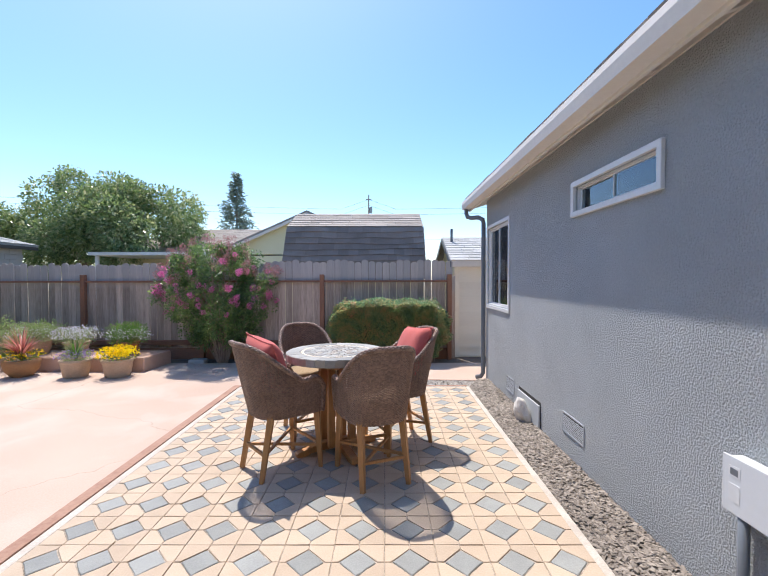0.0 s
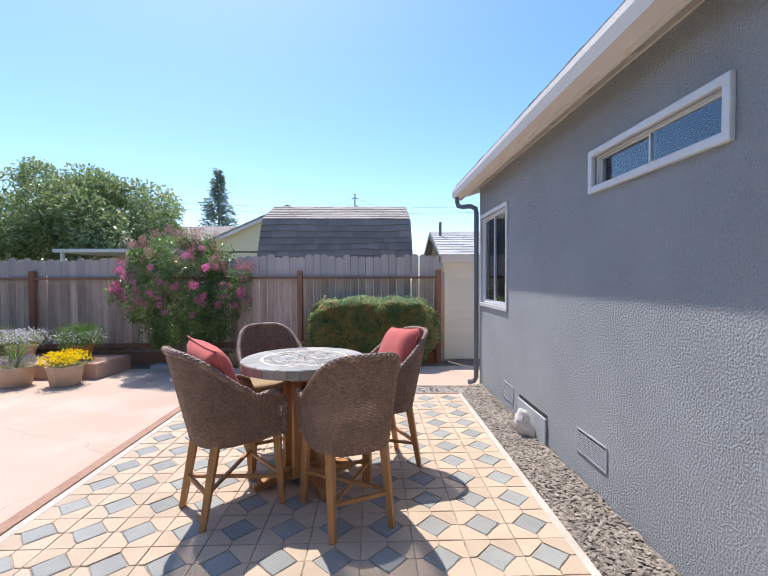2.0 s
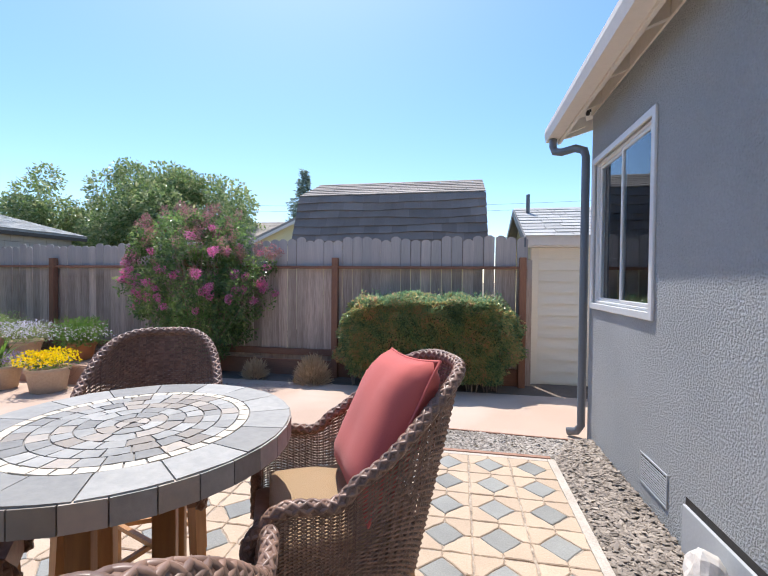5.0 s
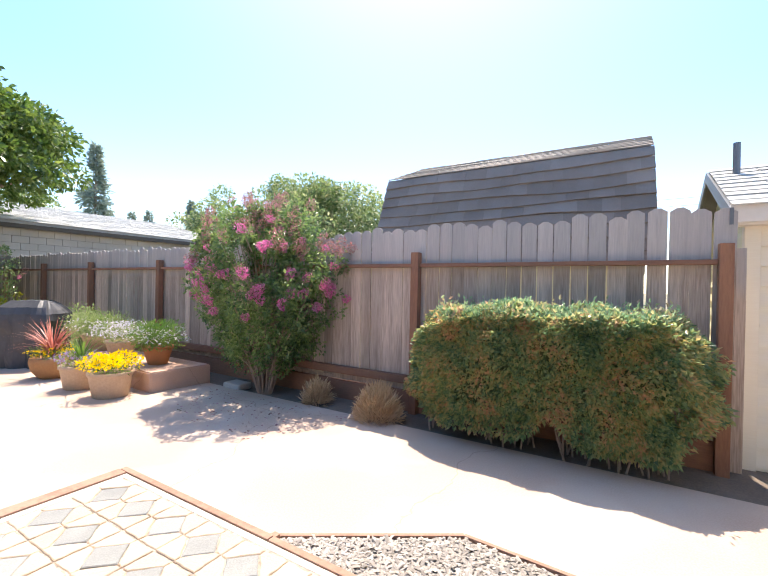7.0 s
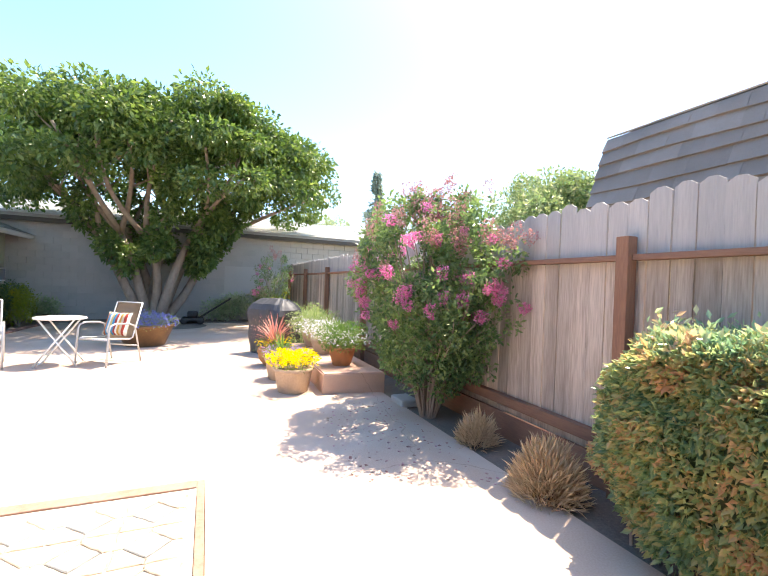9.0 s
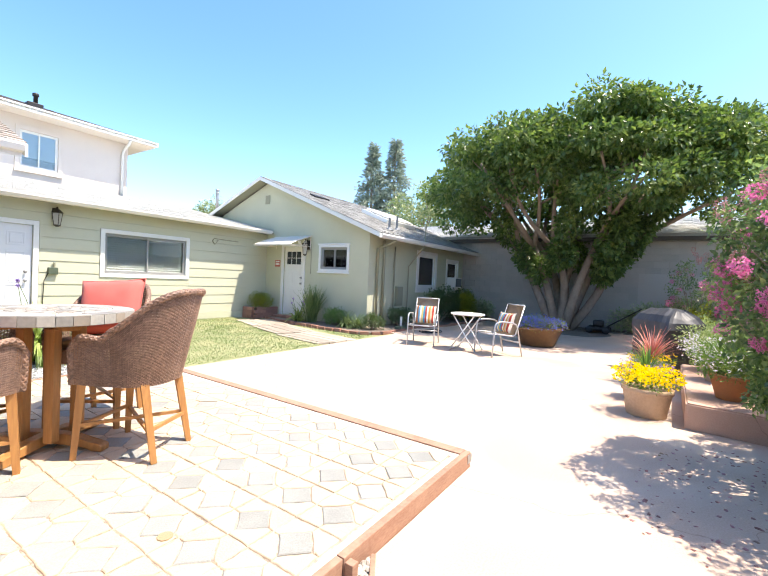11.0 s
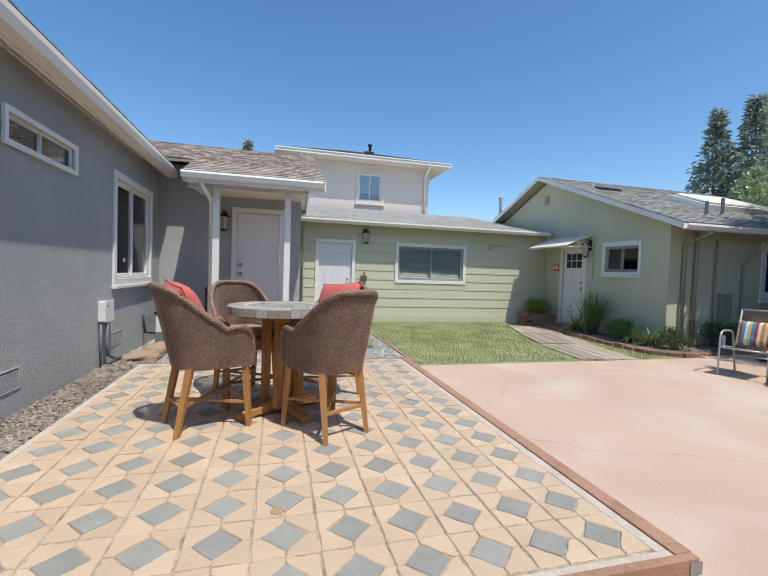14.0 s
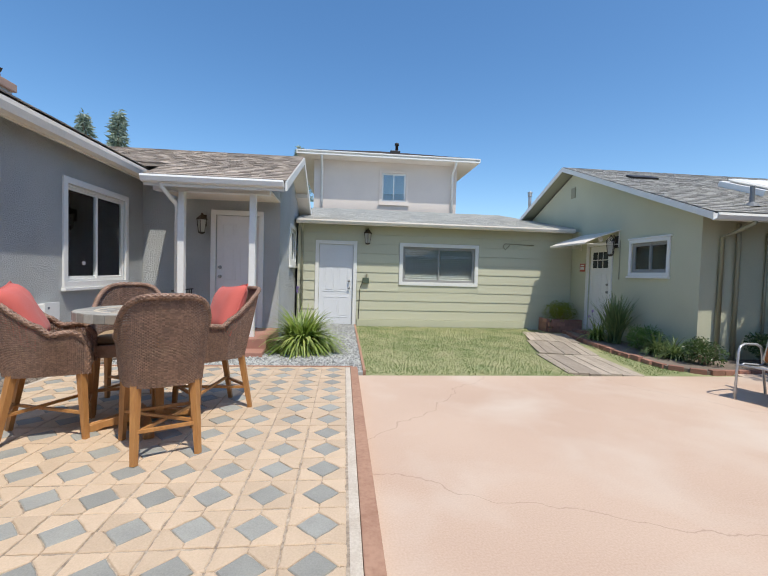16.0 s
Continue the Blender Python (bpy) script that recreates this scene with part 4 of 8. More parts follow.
def scatter(poly, n, z, seed=0, bumpy=0.015):
    r = np.random.RandomState(seed)
    poly = np.array(poly, float)
    lo, hi = poly.min(0), poly.max(0)
    p = r.uniform(lo, hi, (n * 3, 2))
    inside = np.zeros(len(p), bool)
    j = len(poly) - 1
    for i in range(len(poly)):
        a, b = poly[i], poly[j]
        c = (a[1] > p[:, 1]) != (b[1] > p[:, 1])
        inside ^= c & (p[:, 0] < (b[0] - a[0]) * (p[:, 1] - a[1]) / (b[1] - a[1] + 1e-12) + a[0])
        j = i
    p = p[inside][:n]
    return np.column_stack([p, np.full(len(p), z) + r.uniform(0, bumpy, len(p))])


# ---- terrace of pavers ----
PITCH, PX, PYY = 0.2925, 0.0, 4.83
terrace = tagged(new("paved_terrace", mesh_of(boxes((-2.26, 1.02, 1.74, 5.903, -0.2, -0.007)), "paved_terrace", MORTAR)),
                 "raised terrace of tan pavers with grey diamond insets", "paving", "", "structure")
strip = part("edge_mortar", boxes((1.022, 1.075, 1.74, 5.903, -0.1, -0.004), (-2.26, 1.02, 5.862, 5.903, -0.1, -0.005), (-2.26, -2.204, 1.74, 5.86, -0.1, -0.006), bevel=0.003), PALE_MORTAR, terrace, "pale crumbling mortar edge")
EDGE = thing("timber_edging", "redwood timber edging boards round the paved terrace", "edging", kind="structure")
part("edging_board", boxes((-2.355, -2.262, 1.74, 5.903, -0.25, 0.004), bevel=0.006), TIMBER, EDGE)
part("edging_board", boxes((-2.345, -0.93, 5.905, 5.948, -0.25, 0.004), bevel=0.005), TIMBER, EDGE)
part("edging_board", boxes((-0.926, 1.05, 5.905, 5.945, -0.25, 0.002), bevel=0.005), TIMBER, EDGE)
part("edging_board", boxes((-2.30, 0.95, 1.70, 1.738, -0.2, 0.004), bevel=0.005), TIMBER, EDGE)
part("edging_board", boxes((-2.47, -2.43, -3.1, 1.73, -0.25, -0.045), bevel=0.005), TIMBER, EDGE)
part("stake", boxes((-0.97, -0.93, 5.952, 5.995, -0.25, -0.012), bevel=0.004), TIMBER, EDGE, "short wooden stake")
part("bracket", boxes((-2.359, -2.356, 5.85, 5.90, -0.07, -0.01), (-2.357, -2.29, 5.949, 5.952, -0.07, -0.01)), GALV, EDGE, "galvanised corner bracket")

# ---- chips, gravel, lawn ----
MULCH = mat("grey_brown_bark_chip", (0.37, 0.315, 0.26), (0.20, 0.165, 0.135), rough=0.95, grain=30, amount=0.9, bump=0.3, per_island=0.35)
STONE = mat("pale_grey_gravel", (0.38, 0.385, 0.37), (0.27, 0.275, 0.27), rough=0.9, grain=60, amount=0.7, bump=0.2, per_island=0.4)
SLATECHIP = mat("weathered_grey_bark", (0.46, 0.41, 0.355), (0.27, 0.235, 0.195), rough=0.9, grain=50, amount=0.8, bump=0.2, per_island=0.35)
tagged(bits("bark_chips", scatter([(1.08, 1.7), (1.49, 1.2), (1.49, 6.45), (1.3, 6.4), (1.08, 5.9)], 11000, -0.035, 1), 0.021, MULCH, seed=1, flat=0.28, long=2.1), "grey-brown bark chips on the strip beside the house wall", "bark chips", "", "stuff")
NBED = [(-1.10, 5.96), (-0.16, 6.57), (1.45, 6.49), (1.45, 5.95), (-0.9, 5.955)]
solid("gravel_bed", prism(NBED, "z", -0.2, -0.085), SOIL, "dark gravel bed between terrace and concrete", "bed")
tagged(bits("weathered_bark_chips", scatter(NBED, 11000, -0.087, 2), 0.02, SLATECHIP, seed=2, flat=0.25, long=2.2), "weathered grey bark chips in the angled bed", "bark chips", "", "stuff")
for a, b in (((-1.12, 5.97), (-0.16, 6.60)), ((-0.16, 6.60), (1.45, 6.52))):
    m = look((a[0], a[1], -0.08), (b[0], b[1], -0.08))
    L = (Vector(b) - Vector(a)).length
    part("edging_board", box(bmesh.new(), -0.012, 0.012, -0.05, 0.012, -L, 0, 0.003, m), TIMBER, EDGE)
SBED = [(-2.43, -3.2), (-0.96, -3.2), (-0.96, 0.5), (0.62, 0.86), (1.49, 0.3), (1.49, 1.2), (1.08, 1.70), (-2.43, 1.70)]
solid("gravel_path", boxes((-2.43, 1.5, -3.2, 1.74, -0.25, -0.07)), STONE, "pale grey gravel between terrace, porch and lawn", "gravel")
tagged(bits("gravel", scatter(SBED, 9000, -0.072, 3, 0.008), 0.028, STONE, seed=3, flat=0.8), "loose pale grey gravel stones", "gravel", "", "stuff")
LAWN = [(-2.47, -3.12), (-6.95, -3.12), (-6.22, -1.6), (-5.70, -0.2), (-5.38, 1.78), (-2.47, 1.78)]
TURF = mat("dry_green_turf", (0.21, 0.25, 0.105), (0.40, 0.37, 0.21), rough=1.0, grain=25, stain=1.6, amount=0.9, bump=0.6)
GRASS = leaf_mat("grass_blade", [(0.13, 0.20, 0.075), (0.20, 0.27, 0.11), (0.29, 0.33, 0.16), (0.48, 0.45, 0.28)], 0.6, 0.3, 0.2, 1.6)
solid("lawn", prism(LAWN, "z", -0.25, -0.105), TURF, "patchy green lawn with dry straw-coloured spots", "lawn")
solid("side_ground", prism([(-6.95, -3.12), (-8.13, -3.12), (-8.13, 1.0), (-7.9, 1.0), (-7.9, 1.80), (-5.38, 1.78), (-5.70, -0.2), (-6.22, -1.6)], "z", -0.25, -0.125), TURF, "sparse dry grass beside the plank walk", "ground")
lp = scatter(LAWN, 26000, -0.107, 5, 0.004)
gp = scatter([(-6.45, 1.78), (-7.45, 1.45), (-7.6, -0.6), (-7.1, -0.8)], 2200, -0.125, 6, 0.004)
lp = np.concatenate([lp, gp])
tagged(leaf_mesh("grass", lp, np.tile((0, 0, 1.0), (len(lp), 1)), 0.036, GRASS, None, 5, 0.0, 0.18, 0.55), "short mown grass with dry patches", "grass", "", "stuff")

# plank walk to the guest house door
walkway = thing("plank_walk", "weathered grey plank walk across the lawn", "walkway", kind="structure")
PLANK = mat("weathered_grey_plank", (0.44, 0.37, 0.30), (0.30, 0.25, 0.20), rough=0.95, grain=16, stain=2, amount=0.9, bump=0.35, stretch=(4, 0.7, 4), per_object=0.2)
rnd = random.Random(4)
for (x0, y0), (x1, y1), wd in (((-5.85, 1.75), (-6.05, 0.35), 1.05), ((-6.12, 0.32), (-6.50, -1.05), 1.0), ((-6.60, -1.08), (-7.0, -2.35), 1.0)):
    d = Vector((x1 - x0, y1 - y0, 0))
    m = Matrix.Translation((x0, y0, -0.09)) @ Matrix.Rotation(math.atan2(d.y, d.x), 4, "Z")
    n = 7
    for i in range(n):
        o = (i - n / 2) * wd / n
        part("plank", box(bmesh.new(), rnd.uniform(0, 0.03), d.length - rnd.uniform(0, 0.03), o + 0.004, o + wd / n - 0.004, -0.05, rnd.uniform(0, 0.008), 0.003, m), PLANK, walkway)

# brick edging and planter at the guest house
BRICK = mat("worn_red_brick", (0.37, 0.18, 0.13), (0.28, 0.15, 0.115), rough=0.9, grain=60, stain=5, amount=0.9, bump=0.3, per_object=0.25)
brick_row = thing("brick_edging", "low edging of worn red bricks round the planting bed", "edging", kind="structure")
brick_me = mesh_of(boxes((-0.1, 0.1, -0.045, 0.045, -0.1, 0.0), bevel=0.006), "brick", BRICK)
EDGE_LINE = [(-7.75, -2.9), (-7.35, -1.6), (-7.15, 0.0), (-7.15, 1.25), (-7.55, 1.62), (-9.3, 1.55), (-10.6, 1.9), (-13.4, 2.0)]
for a, b in zip(EDGE_LINE, EDGE_LINE[1:]):
    a, b = Vector((*a, 0)), Vector((*b, 0))
    n = int((b - a).length / 0.21)
    for i in range(n):
        p = a.lerp(b, (i + 0.5) / n)
        o = new("brick", brick_me)
        o.parent = brick_row
        o.matrix_world = pose(p.x, p.y, -0.045 + rnd.uniform(-0.01, 0.008), 0, 0, math.degrees(math.atan2(b.y - a.y, b.x - a.x)) + rnd.uniform(-4, 4))
solid("planting_bed", prism([*EDGE_LINE, (-13.4, GN), (GX, GN), (GX, -1.5), (GX, -2.9)], "z", -0.3, -0.07), SOIL, "dark soil bed along the guest house walls", "bed")
solid("planting_bed_far", boxes((-14.28, -13.45, 1.0, 8.0, -0.3, -0.07)), SOIL, "dark soil bed along the block wall", "bed")
planter = thing("brick_planter", "low planter of worn red bricks by the guest house door", "planter")
part("fill", boxes((-8.12, -7.32, -3.13, -2.72, -0.1, 0.13)), SOIL, planter)
for k in range(4):
    for i in range(5):
        o = new("brick", brick_me)
        o.parent = planter
        o.matrix_world = pose(-7.38 - i * 0.205 - (k % 2) * 0.09, -2.66, 0.0 + k * 0.075 - 0.02)
    for i in range(2):
        o = new("brick", brick_me)
        o.parent = planter
        o.matrix_world = pose(-7.29, -2.82 - i * 0.205, 0.0 + k * 0.075 - 0.02, 0, 0, 90)
step = thing("brick_step", "worn red brick step below the guest house door", "step")
for i in range(5):
    o = new("brick", brick_me)
    o.parent = step
    o.matrix_world = pose(-7.95, -2.4 + i * 0.2, 0.0, 0, 0, 90)
    o = new("brick", brick_me)
    o.parent = step
    o.matrix_world = pose(-7.855, -2.4 + i * 0.2, 0.0, 0, 0, 90)
part("base", boxes((-8.12, -7.82, -2.55, -1.55, -0.2, -0.075)), BRICK, step)

# ---- dining set ----
def build_chair():
    """A counter-height woven tub chair: woven shell, braided rim, apron, cushion, four splayed legs and a crossed stretcher."""
    ch = thing("patio_chair", "brown woven wicker counter chair with tan cushion and teak legs", "chair", group="chairs round the terrace table")
    seg = 54

    def outline(u, z):
        """u from -1 (one arm's front) through 0 (back) to 1; a rounded U that flares out with height."""
        f = (z - 0.48) / 0.62
        w, dpt = 0.24 + 0.055 * min(f, 0.6), 0.23 + 0.15 * max(f, 0)
        a = abs(u)
        if a > 0.55:
            k = (a - 0.55) / 0.45
            x, y = w + 0.012 * math.sin(k * math.pi), -0.02 + k * 0.27
        else:
            t = a / 0.55 * math.pi / 2
            x, y = w * math.sin(t) ** 0.8, -0.02 - dpt * math.cos(t) ** 0.8
        return Vector((math.copysign(x, u) if u else 0.0, y, z))

    def top(u):
        a = abs(u)
        k = min(1.0, a / 0.68)
        return 0.76 + 0.305 * 0.5 * (1 + math.cos(math.pi * k ** 1.5)) + 0.012 * math.sin(math.pi * min(1, max(0, (a - 0.68) / 0.3))) - 0.075 * max(0, (a - 0.84) / 0.16) ** 2
    rows = 62
    verts, faces = [], []
    for r in range(rows):
        zf = (r + 0.5) / rows
        for i in range(seg * 2):
            u0, u1 = -1 + i / seg, -1 + (i + 1) / seg
            quad = []
            for u, ph in ((u0, i), (u1, i + 1)):
                z0 = 0.47
                zt = top(u)
                zc = z0 + (zt - z0) * zf
                hh = (zt - z0) / rows * (0.46 if 0.36 < zf < 0.56 and abs(u) < 0.5 else 0.53)
                p = outline(u, zc)
                q = outline(u, zc + 0.001)
                n = Vector((p.x, p.y + 0.02, 0))
                n = n.normalized() if n.length else Vector((0, -1, 0))
                off = n * 0.004 * (1 if (ph + r) % 2 else -1)
                quad.append((p + off - Vector((0, 0, hh)), p + off + n * 0.003, p + off + Vector((0, 0, hh))))
            k = len(verts)
            verts += [tuple(v) for v in (*quad[0], *quad[1])]
            faces += [(k, k + 3, k + 4, k + 1), (k + 1, k + 4, k + 5, k + 2)]
    raw("woven_shell", verts, faces, WICKER, ch, "woven dark-brown wicker shell", True)
    bm = bmesh.new()
    for i in range(0, seg * 2 + 1, 2):
        u = -1 + i / seg
        tube(bm, [outline(u, 0.47 + (top(u) - 0.47) * k / 6) for k in range(7)], 0.0028, 4)
    tagged(part("weave_backing", bm, WICKER, ch), "", "", "", "stuff")
    # braided rim over the back and down both arm fronts
    line = [outline(-1, 0.47 + (top(-1) - 0.47) * k / 8) for k in range(8)] + [outline(-1 + i / 40, top(-1 + i / 40)) for i in range(81)] + [outline(1, 0.47 + (top(1) - 0.47) * (8 - k) / 8) for k in range(1, 9)]
    fine = []
    for a, b in zip(line, line[1:]):
        fine += [a.lerp(b, k / 4) for k in range(4)]
    fine.append(line[-1])
    bm = bmesh.new()
    tube(bm, fine, 0.0165, 8)
    for s in range(8):
        pts = []
        dist = 0.0
        way = 1 if s < 4 else -1
        for i, p in enumerate(fine):
            d = (fine[min(i + 1, len(fine) - 1)] - fine[max(i - 1, 0)]).normalized()
            if i:
                dist += (p - fine[i - 1]).length
            sd = d.cross(Vector((0, 0.3, 1))).normalized()
            up = d.cross(sd)
            t = way * dist * 48 + s * math.pi / 2 + 0.4
            pts.append(p + (sd * math.cos(t) + up * math.sin(t)) * 0.0145)
        tube(bm, pts, 0.0066, 5)
    part("braided_rim", bm, WICKER, ch, "thick braided wicker rim", True)
    bm = bmesh.new()
    base = [outline(-1 + i / 12, 0.475) for i in range(25)]
    loop = base
    vs = [bm.verts.new(p) for p in loop]
    bm.faces.new(vs)
    ret = bmesh.ops.extrude_face_region(bm, geom=list(bm.faces))
    bmesh.ops.translate(bm, vec=(0, 0, 0.10), verts=[v for v in ret["geom"] if isinstance(v, bmesh.types.BMVert)])
    part("seat_base", bm, WICKER, ch, "wicker seat base")
    bm = bmesh.new()
    ring = [outline(-0.96 + 1.92 * i / 24, 0.577) for i in range(25)]
    levels = [(0.80, 0.577), (0.87, 0.59), (0.885, 0.615), (0.87, 0.64), (0.78, 0.652)]
    rings = [[bm.verts.new((p.x * k, 0.02 + (p.y - 0.02) * k, z)) for p in ring] for k, z in levels]
    for r0, r1 in zip(rings, rings[1:]):
        for i in range(25):
            bm.faces.new((r0[i], r0[(i + 1) % 25], r1[(i + 1) % 25], r1[i]))
    bm.faces.new(rings[0][::-1])
    bm.faces.new(rings[-1])
    part("cushion", bm, CUSHION_TAN, ch, "flat tan canvas seat cushion", True)
    for sx, sy, fx, fy in ((-1, 1, 0.235, 0.235), (1, 1, 0.235, 0.235), (-1, -1, 0.185, -0.265), (1, -1, 0.185, -0.265)):
        tx, ty = (0.215, 0.205) if sy > 0 else (0.17, -0.17)
        bm = bmesh.new()
        tube(bm, [(sx * tx, ty, 0.52), (sx * (tx + fx) / 2, (ty + fy) / 2, 0.26), (sx * fx, fy, 0.0)], [0.033, 0.029, 0.023], 4, square=True)
        part("leg", bm, WOOD_LEG, ch)
    bm = bmesh.new()
    tube(bm, [(-0.232, 0.228, 0.2), (0.232, 0.228, 0.2)], 0.015, 4, square=True)
    part("stretcher", bm, WOOD_LEG, ch)
    bm = bmesh.new()
    tube(bm, [(-0.182, -0.23, 0.2), (0.182, -0.23, 0.2)], 0.015, 4, square=True)
    part("stretcher", bm, WOOD_LEG, ch)
    for s in (-1, 1):
        bm = bmesh.new()
        tube(bm, [(-0.228 * s, 0.22, 0.2 + 0.012 * s), (0.18 * s, -0.225, 0.2 + 0.012 * s)], 0.014, 4, square=True)
        part("cross_stretcher", bm, WOOD_LEG, ch)
    return ch


def facing(x, y, dx, dy):
    return pose(x, y, 0.0, 0, 0, math.degrees(math.atan2(-dx, dy)))


CHAIRS = [facing(-0.025, 3.915, -0.9, -0.43), facing(-0.915, 4.15, 0.47, -0.88), facing(-1.01, 3.375, 0.75, 0.66), facing(-0.235, 3.235, -0.38, 0.92)]
chair = build_chair()
chair.matrix_world = CHAIRS[0]
for m in CHAIRS[1:]:
    copy_thing(chair, m)


def pillow_mesh(w, h, t, material, name):
    """A square stuffed pillow with pinched corners and a piped seam."""
    bm = bmesh.new()
    n = 12
    grid = {}
    for s in (1, -1):
        for i in range(n + 1):
            for j in range(n + 1):
                a, b = -1 + 2 * i / n, -1 + 2 * j / n
                edge = abs(a) == 1 or abs(b) == 1
                if edge and s == -1:
                    grid[s, i, j] = grid[1, i, j]
                    continue
                pull = 1 - 0.07 * (1 - a * a) * b * b - 0.0
                pull2 = 1 - 0.07 * (1 - b * b) * a * a
                puff = ((1 - a ** 4) * (1 - b ** 4)) ** 0.55
                wob = 0.012 * noise.noise((a * 2.1, b * 2.1, s * 3))
                grid[s, i, j] = bm.verts.new((a * w / 2 * pull2, s * (t / 2 * puff) + wob * puff, b * h / 2 * pull))
    for s in (1, -1):
        for i in range(n):
            for j in range(n):
                bm.faces.new((grid[s, i, j], grid[s, i + 1, j], grid[s, i + 1, j + 1], grid[s, i, j + 1]))
    return bm


def pillow_on(name, m, w, h, t, material, label, group="", piping=None):
    bm = pillow_mesh(w, h, t, material, name)
    rim = [v.co.copy() for v in bm.verts]
    me = mesh_of(bm, name, material, True)
    ob = new(name, me)
    ob.matrix_world = m
    tagged(ob, label, "pillow", group)
    loop = []
    for k in range(48):
        s = k / 12
        q, f = int(s), s - int(s)
        a, b = [(-1 + 2 * f, -1), (1, -1 + 2 * f), (1 - 2 * f, 1), (-1, 1 - 2 * f)][q]
        loop.append((a * w / 2 * (1 - 0.07 * (1 - b * b) * a * a), 0, b * h / 2 * (1 - 0.07 * (1 - a * a) * b * b)))
    part("piping", tube(bmesh.new(), loop, 0.005, 6, closed=True), piping or material, ob, "", True)
    return ob


for i, (fwd, lean) in {0: (-0.155, 27), 2: (-0.115, 22)}.items():
    pillow_on("red_pillow", CHAIRS[i] @ pose(0.0, fwd, 0.875, lean, 5, 0), 0.49, 0.47, 0.18, PILLOW_RED, "coral-red canvas pillow leaning on a wicker chair", "red pillows")

# round table with a slate mosaic top
TX, TYY, TZ, TR = -0.585, 3.715, 0.905, 0.455
table = thing("round_table", "round counter-height table with slate mosaic top and teak pedestal", "table", (TX, TYY, 0))
SLATE = mat("grey_slate_tile", (0.385, 0.365, 0.32), (0.29, 0.28, 0.25), rough=0.6, grain=35, stain=5, amount=0.9, bump=0.25, per_object=0.3)
SLATE_WARM = mat("rust_slate_tile", (0.40, 0.335, 0.26), (0.32, 0.285, 0.24), rough=0.6, grain=35, stain=6, amount=0.9, bump=0.25, per_object=0.3)
CREAM_TILE = mat("cream_travertine_tile", (0.68, 0.60, 0.47), (0.60, 0.52, 0.39), rough=0.6, grain=50, stain=6, amount=0.7, bump=0.2, per_object=0.1)
core = part("tabletop", lathe([(TR - 0.035, TZ - 0.07), (TR - 0.008, TZ - 0.066), (TR - 0.008, TZ - 0.006), (TR - 0.02, TZ - 0.005)], 72), mat("grey_grout", (0.30, 0.28, 0.25), grain=80), table, "grouted round tabletop")
rnd = random.Random(8)


def ring_tiles(r0, r1, n, materials, z1=0.0, skew=0.0):
    for i in range(n):
        a0, a1 = 2 * math.pi * (i + skew) / n, 2 * math.pi * (i + 1 + skew) / n
        g = 0.0022
        bm = bmesh.new()
        k = 3 if n < 30 else 2
        lo, hi = [], []
        for r, dirn in ((r0 + g, 1), (r1 - g, -1)):
            for q in range(k + 1):
                f = q / k if dirn > 0 else 1 - q / k
                a = a0 + g / max(r, 0.02) + (a1 - a0 - 2 * g / max(r, 0.02)) * f
                lo.append((r * math.cos(a), r * math.sin(a)))
        vb = [bm.verts.new((x, y, TZ - 0.012)) for x, y in lo]
        vt = [bm.verts.new((x, y, TZ + z1 + rnd.uniform(-0.0012, 0.0012))) for x, y in lo]
        bm.faces.new(vt)
        for q in range(len(lo)):
            w = (q + 1) % len(lo)
            bm.faces.new((vb[q], vb[w], vt[w], vt[q]))
        part("tile", bm, rnd.choice(materials), core)


ring_tiles(0.328, TR - 0.002, 16, [SLATE], skew=0.3)
ring_tiles(0.295, 0.328, 42, [CREAM_TILE])
for r0, r1, n in ((0.243, 0.295, 28), (0.192, 0.243, 23), (0.142, 0.192, 17), (0.092, 0.142, 11), (0.045, 0.092, 7)):
    ring_tiles(r0, r1, n, [SLATE, SLATE, SLATE_WARM], skew=rnd.random())
ring_tiles(0.008, 0.045, 4, [SLATE_WARM])
for i in range(34):
    a0, a1 = 2 * math.pi * i / 34, 2 * math.pi * (i + 0.96) / 34
    bm = bmesh.new()
    q = [(r * math.cos(a), r * math.sin(a), z) for z in (TZ - 0.062, TZ - 0.004) for a, r in ((a0, TR - 0.012), (a1, TR - 0.012), (a1, TR + 0.002), (a0, TR + 0.002))]
    v = [bm.verts.new(p) for p in q]
    for f in ((0, 1, 2, 3), (4, 5, 6, 7), (0, 1, 5, 4), (1, 2, 6, 5), (2, 3, 7, 6), (3, 0, 4, 7)):
        bm.faces.new([v[j] for j in f])
    part("edge_tile", bm, rnd.choice([SLATE, SLATE, SLATE_WARM]), core)
part("apron", boxes((-0.3, 0.3, -0.05, 0.05, TZ - 0.11, TZ - 0.071), (-0.05, 0.05, -0.3, 0.3, TZ - 0.11, TZ - 0.071)), WOOD_LEG, table)
ROT = Matrix.Rotation(radians(30), 4, "Z")
for sx in (-1, 1):
    for sy in (-1, 1):
        part("post", box(bmesh.new(), sx * 0.1 - 0.03, sx * 0.1 + 0.03, sy * 0.1 - 0.03, sy * 0.1 + 0.03, 0.07, TZ - 0.11, 0.005, ROT), WOOD_LEG, table)
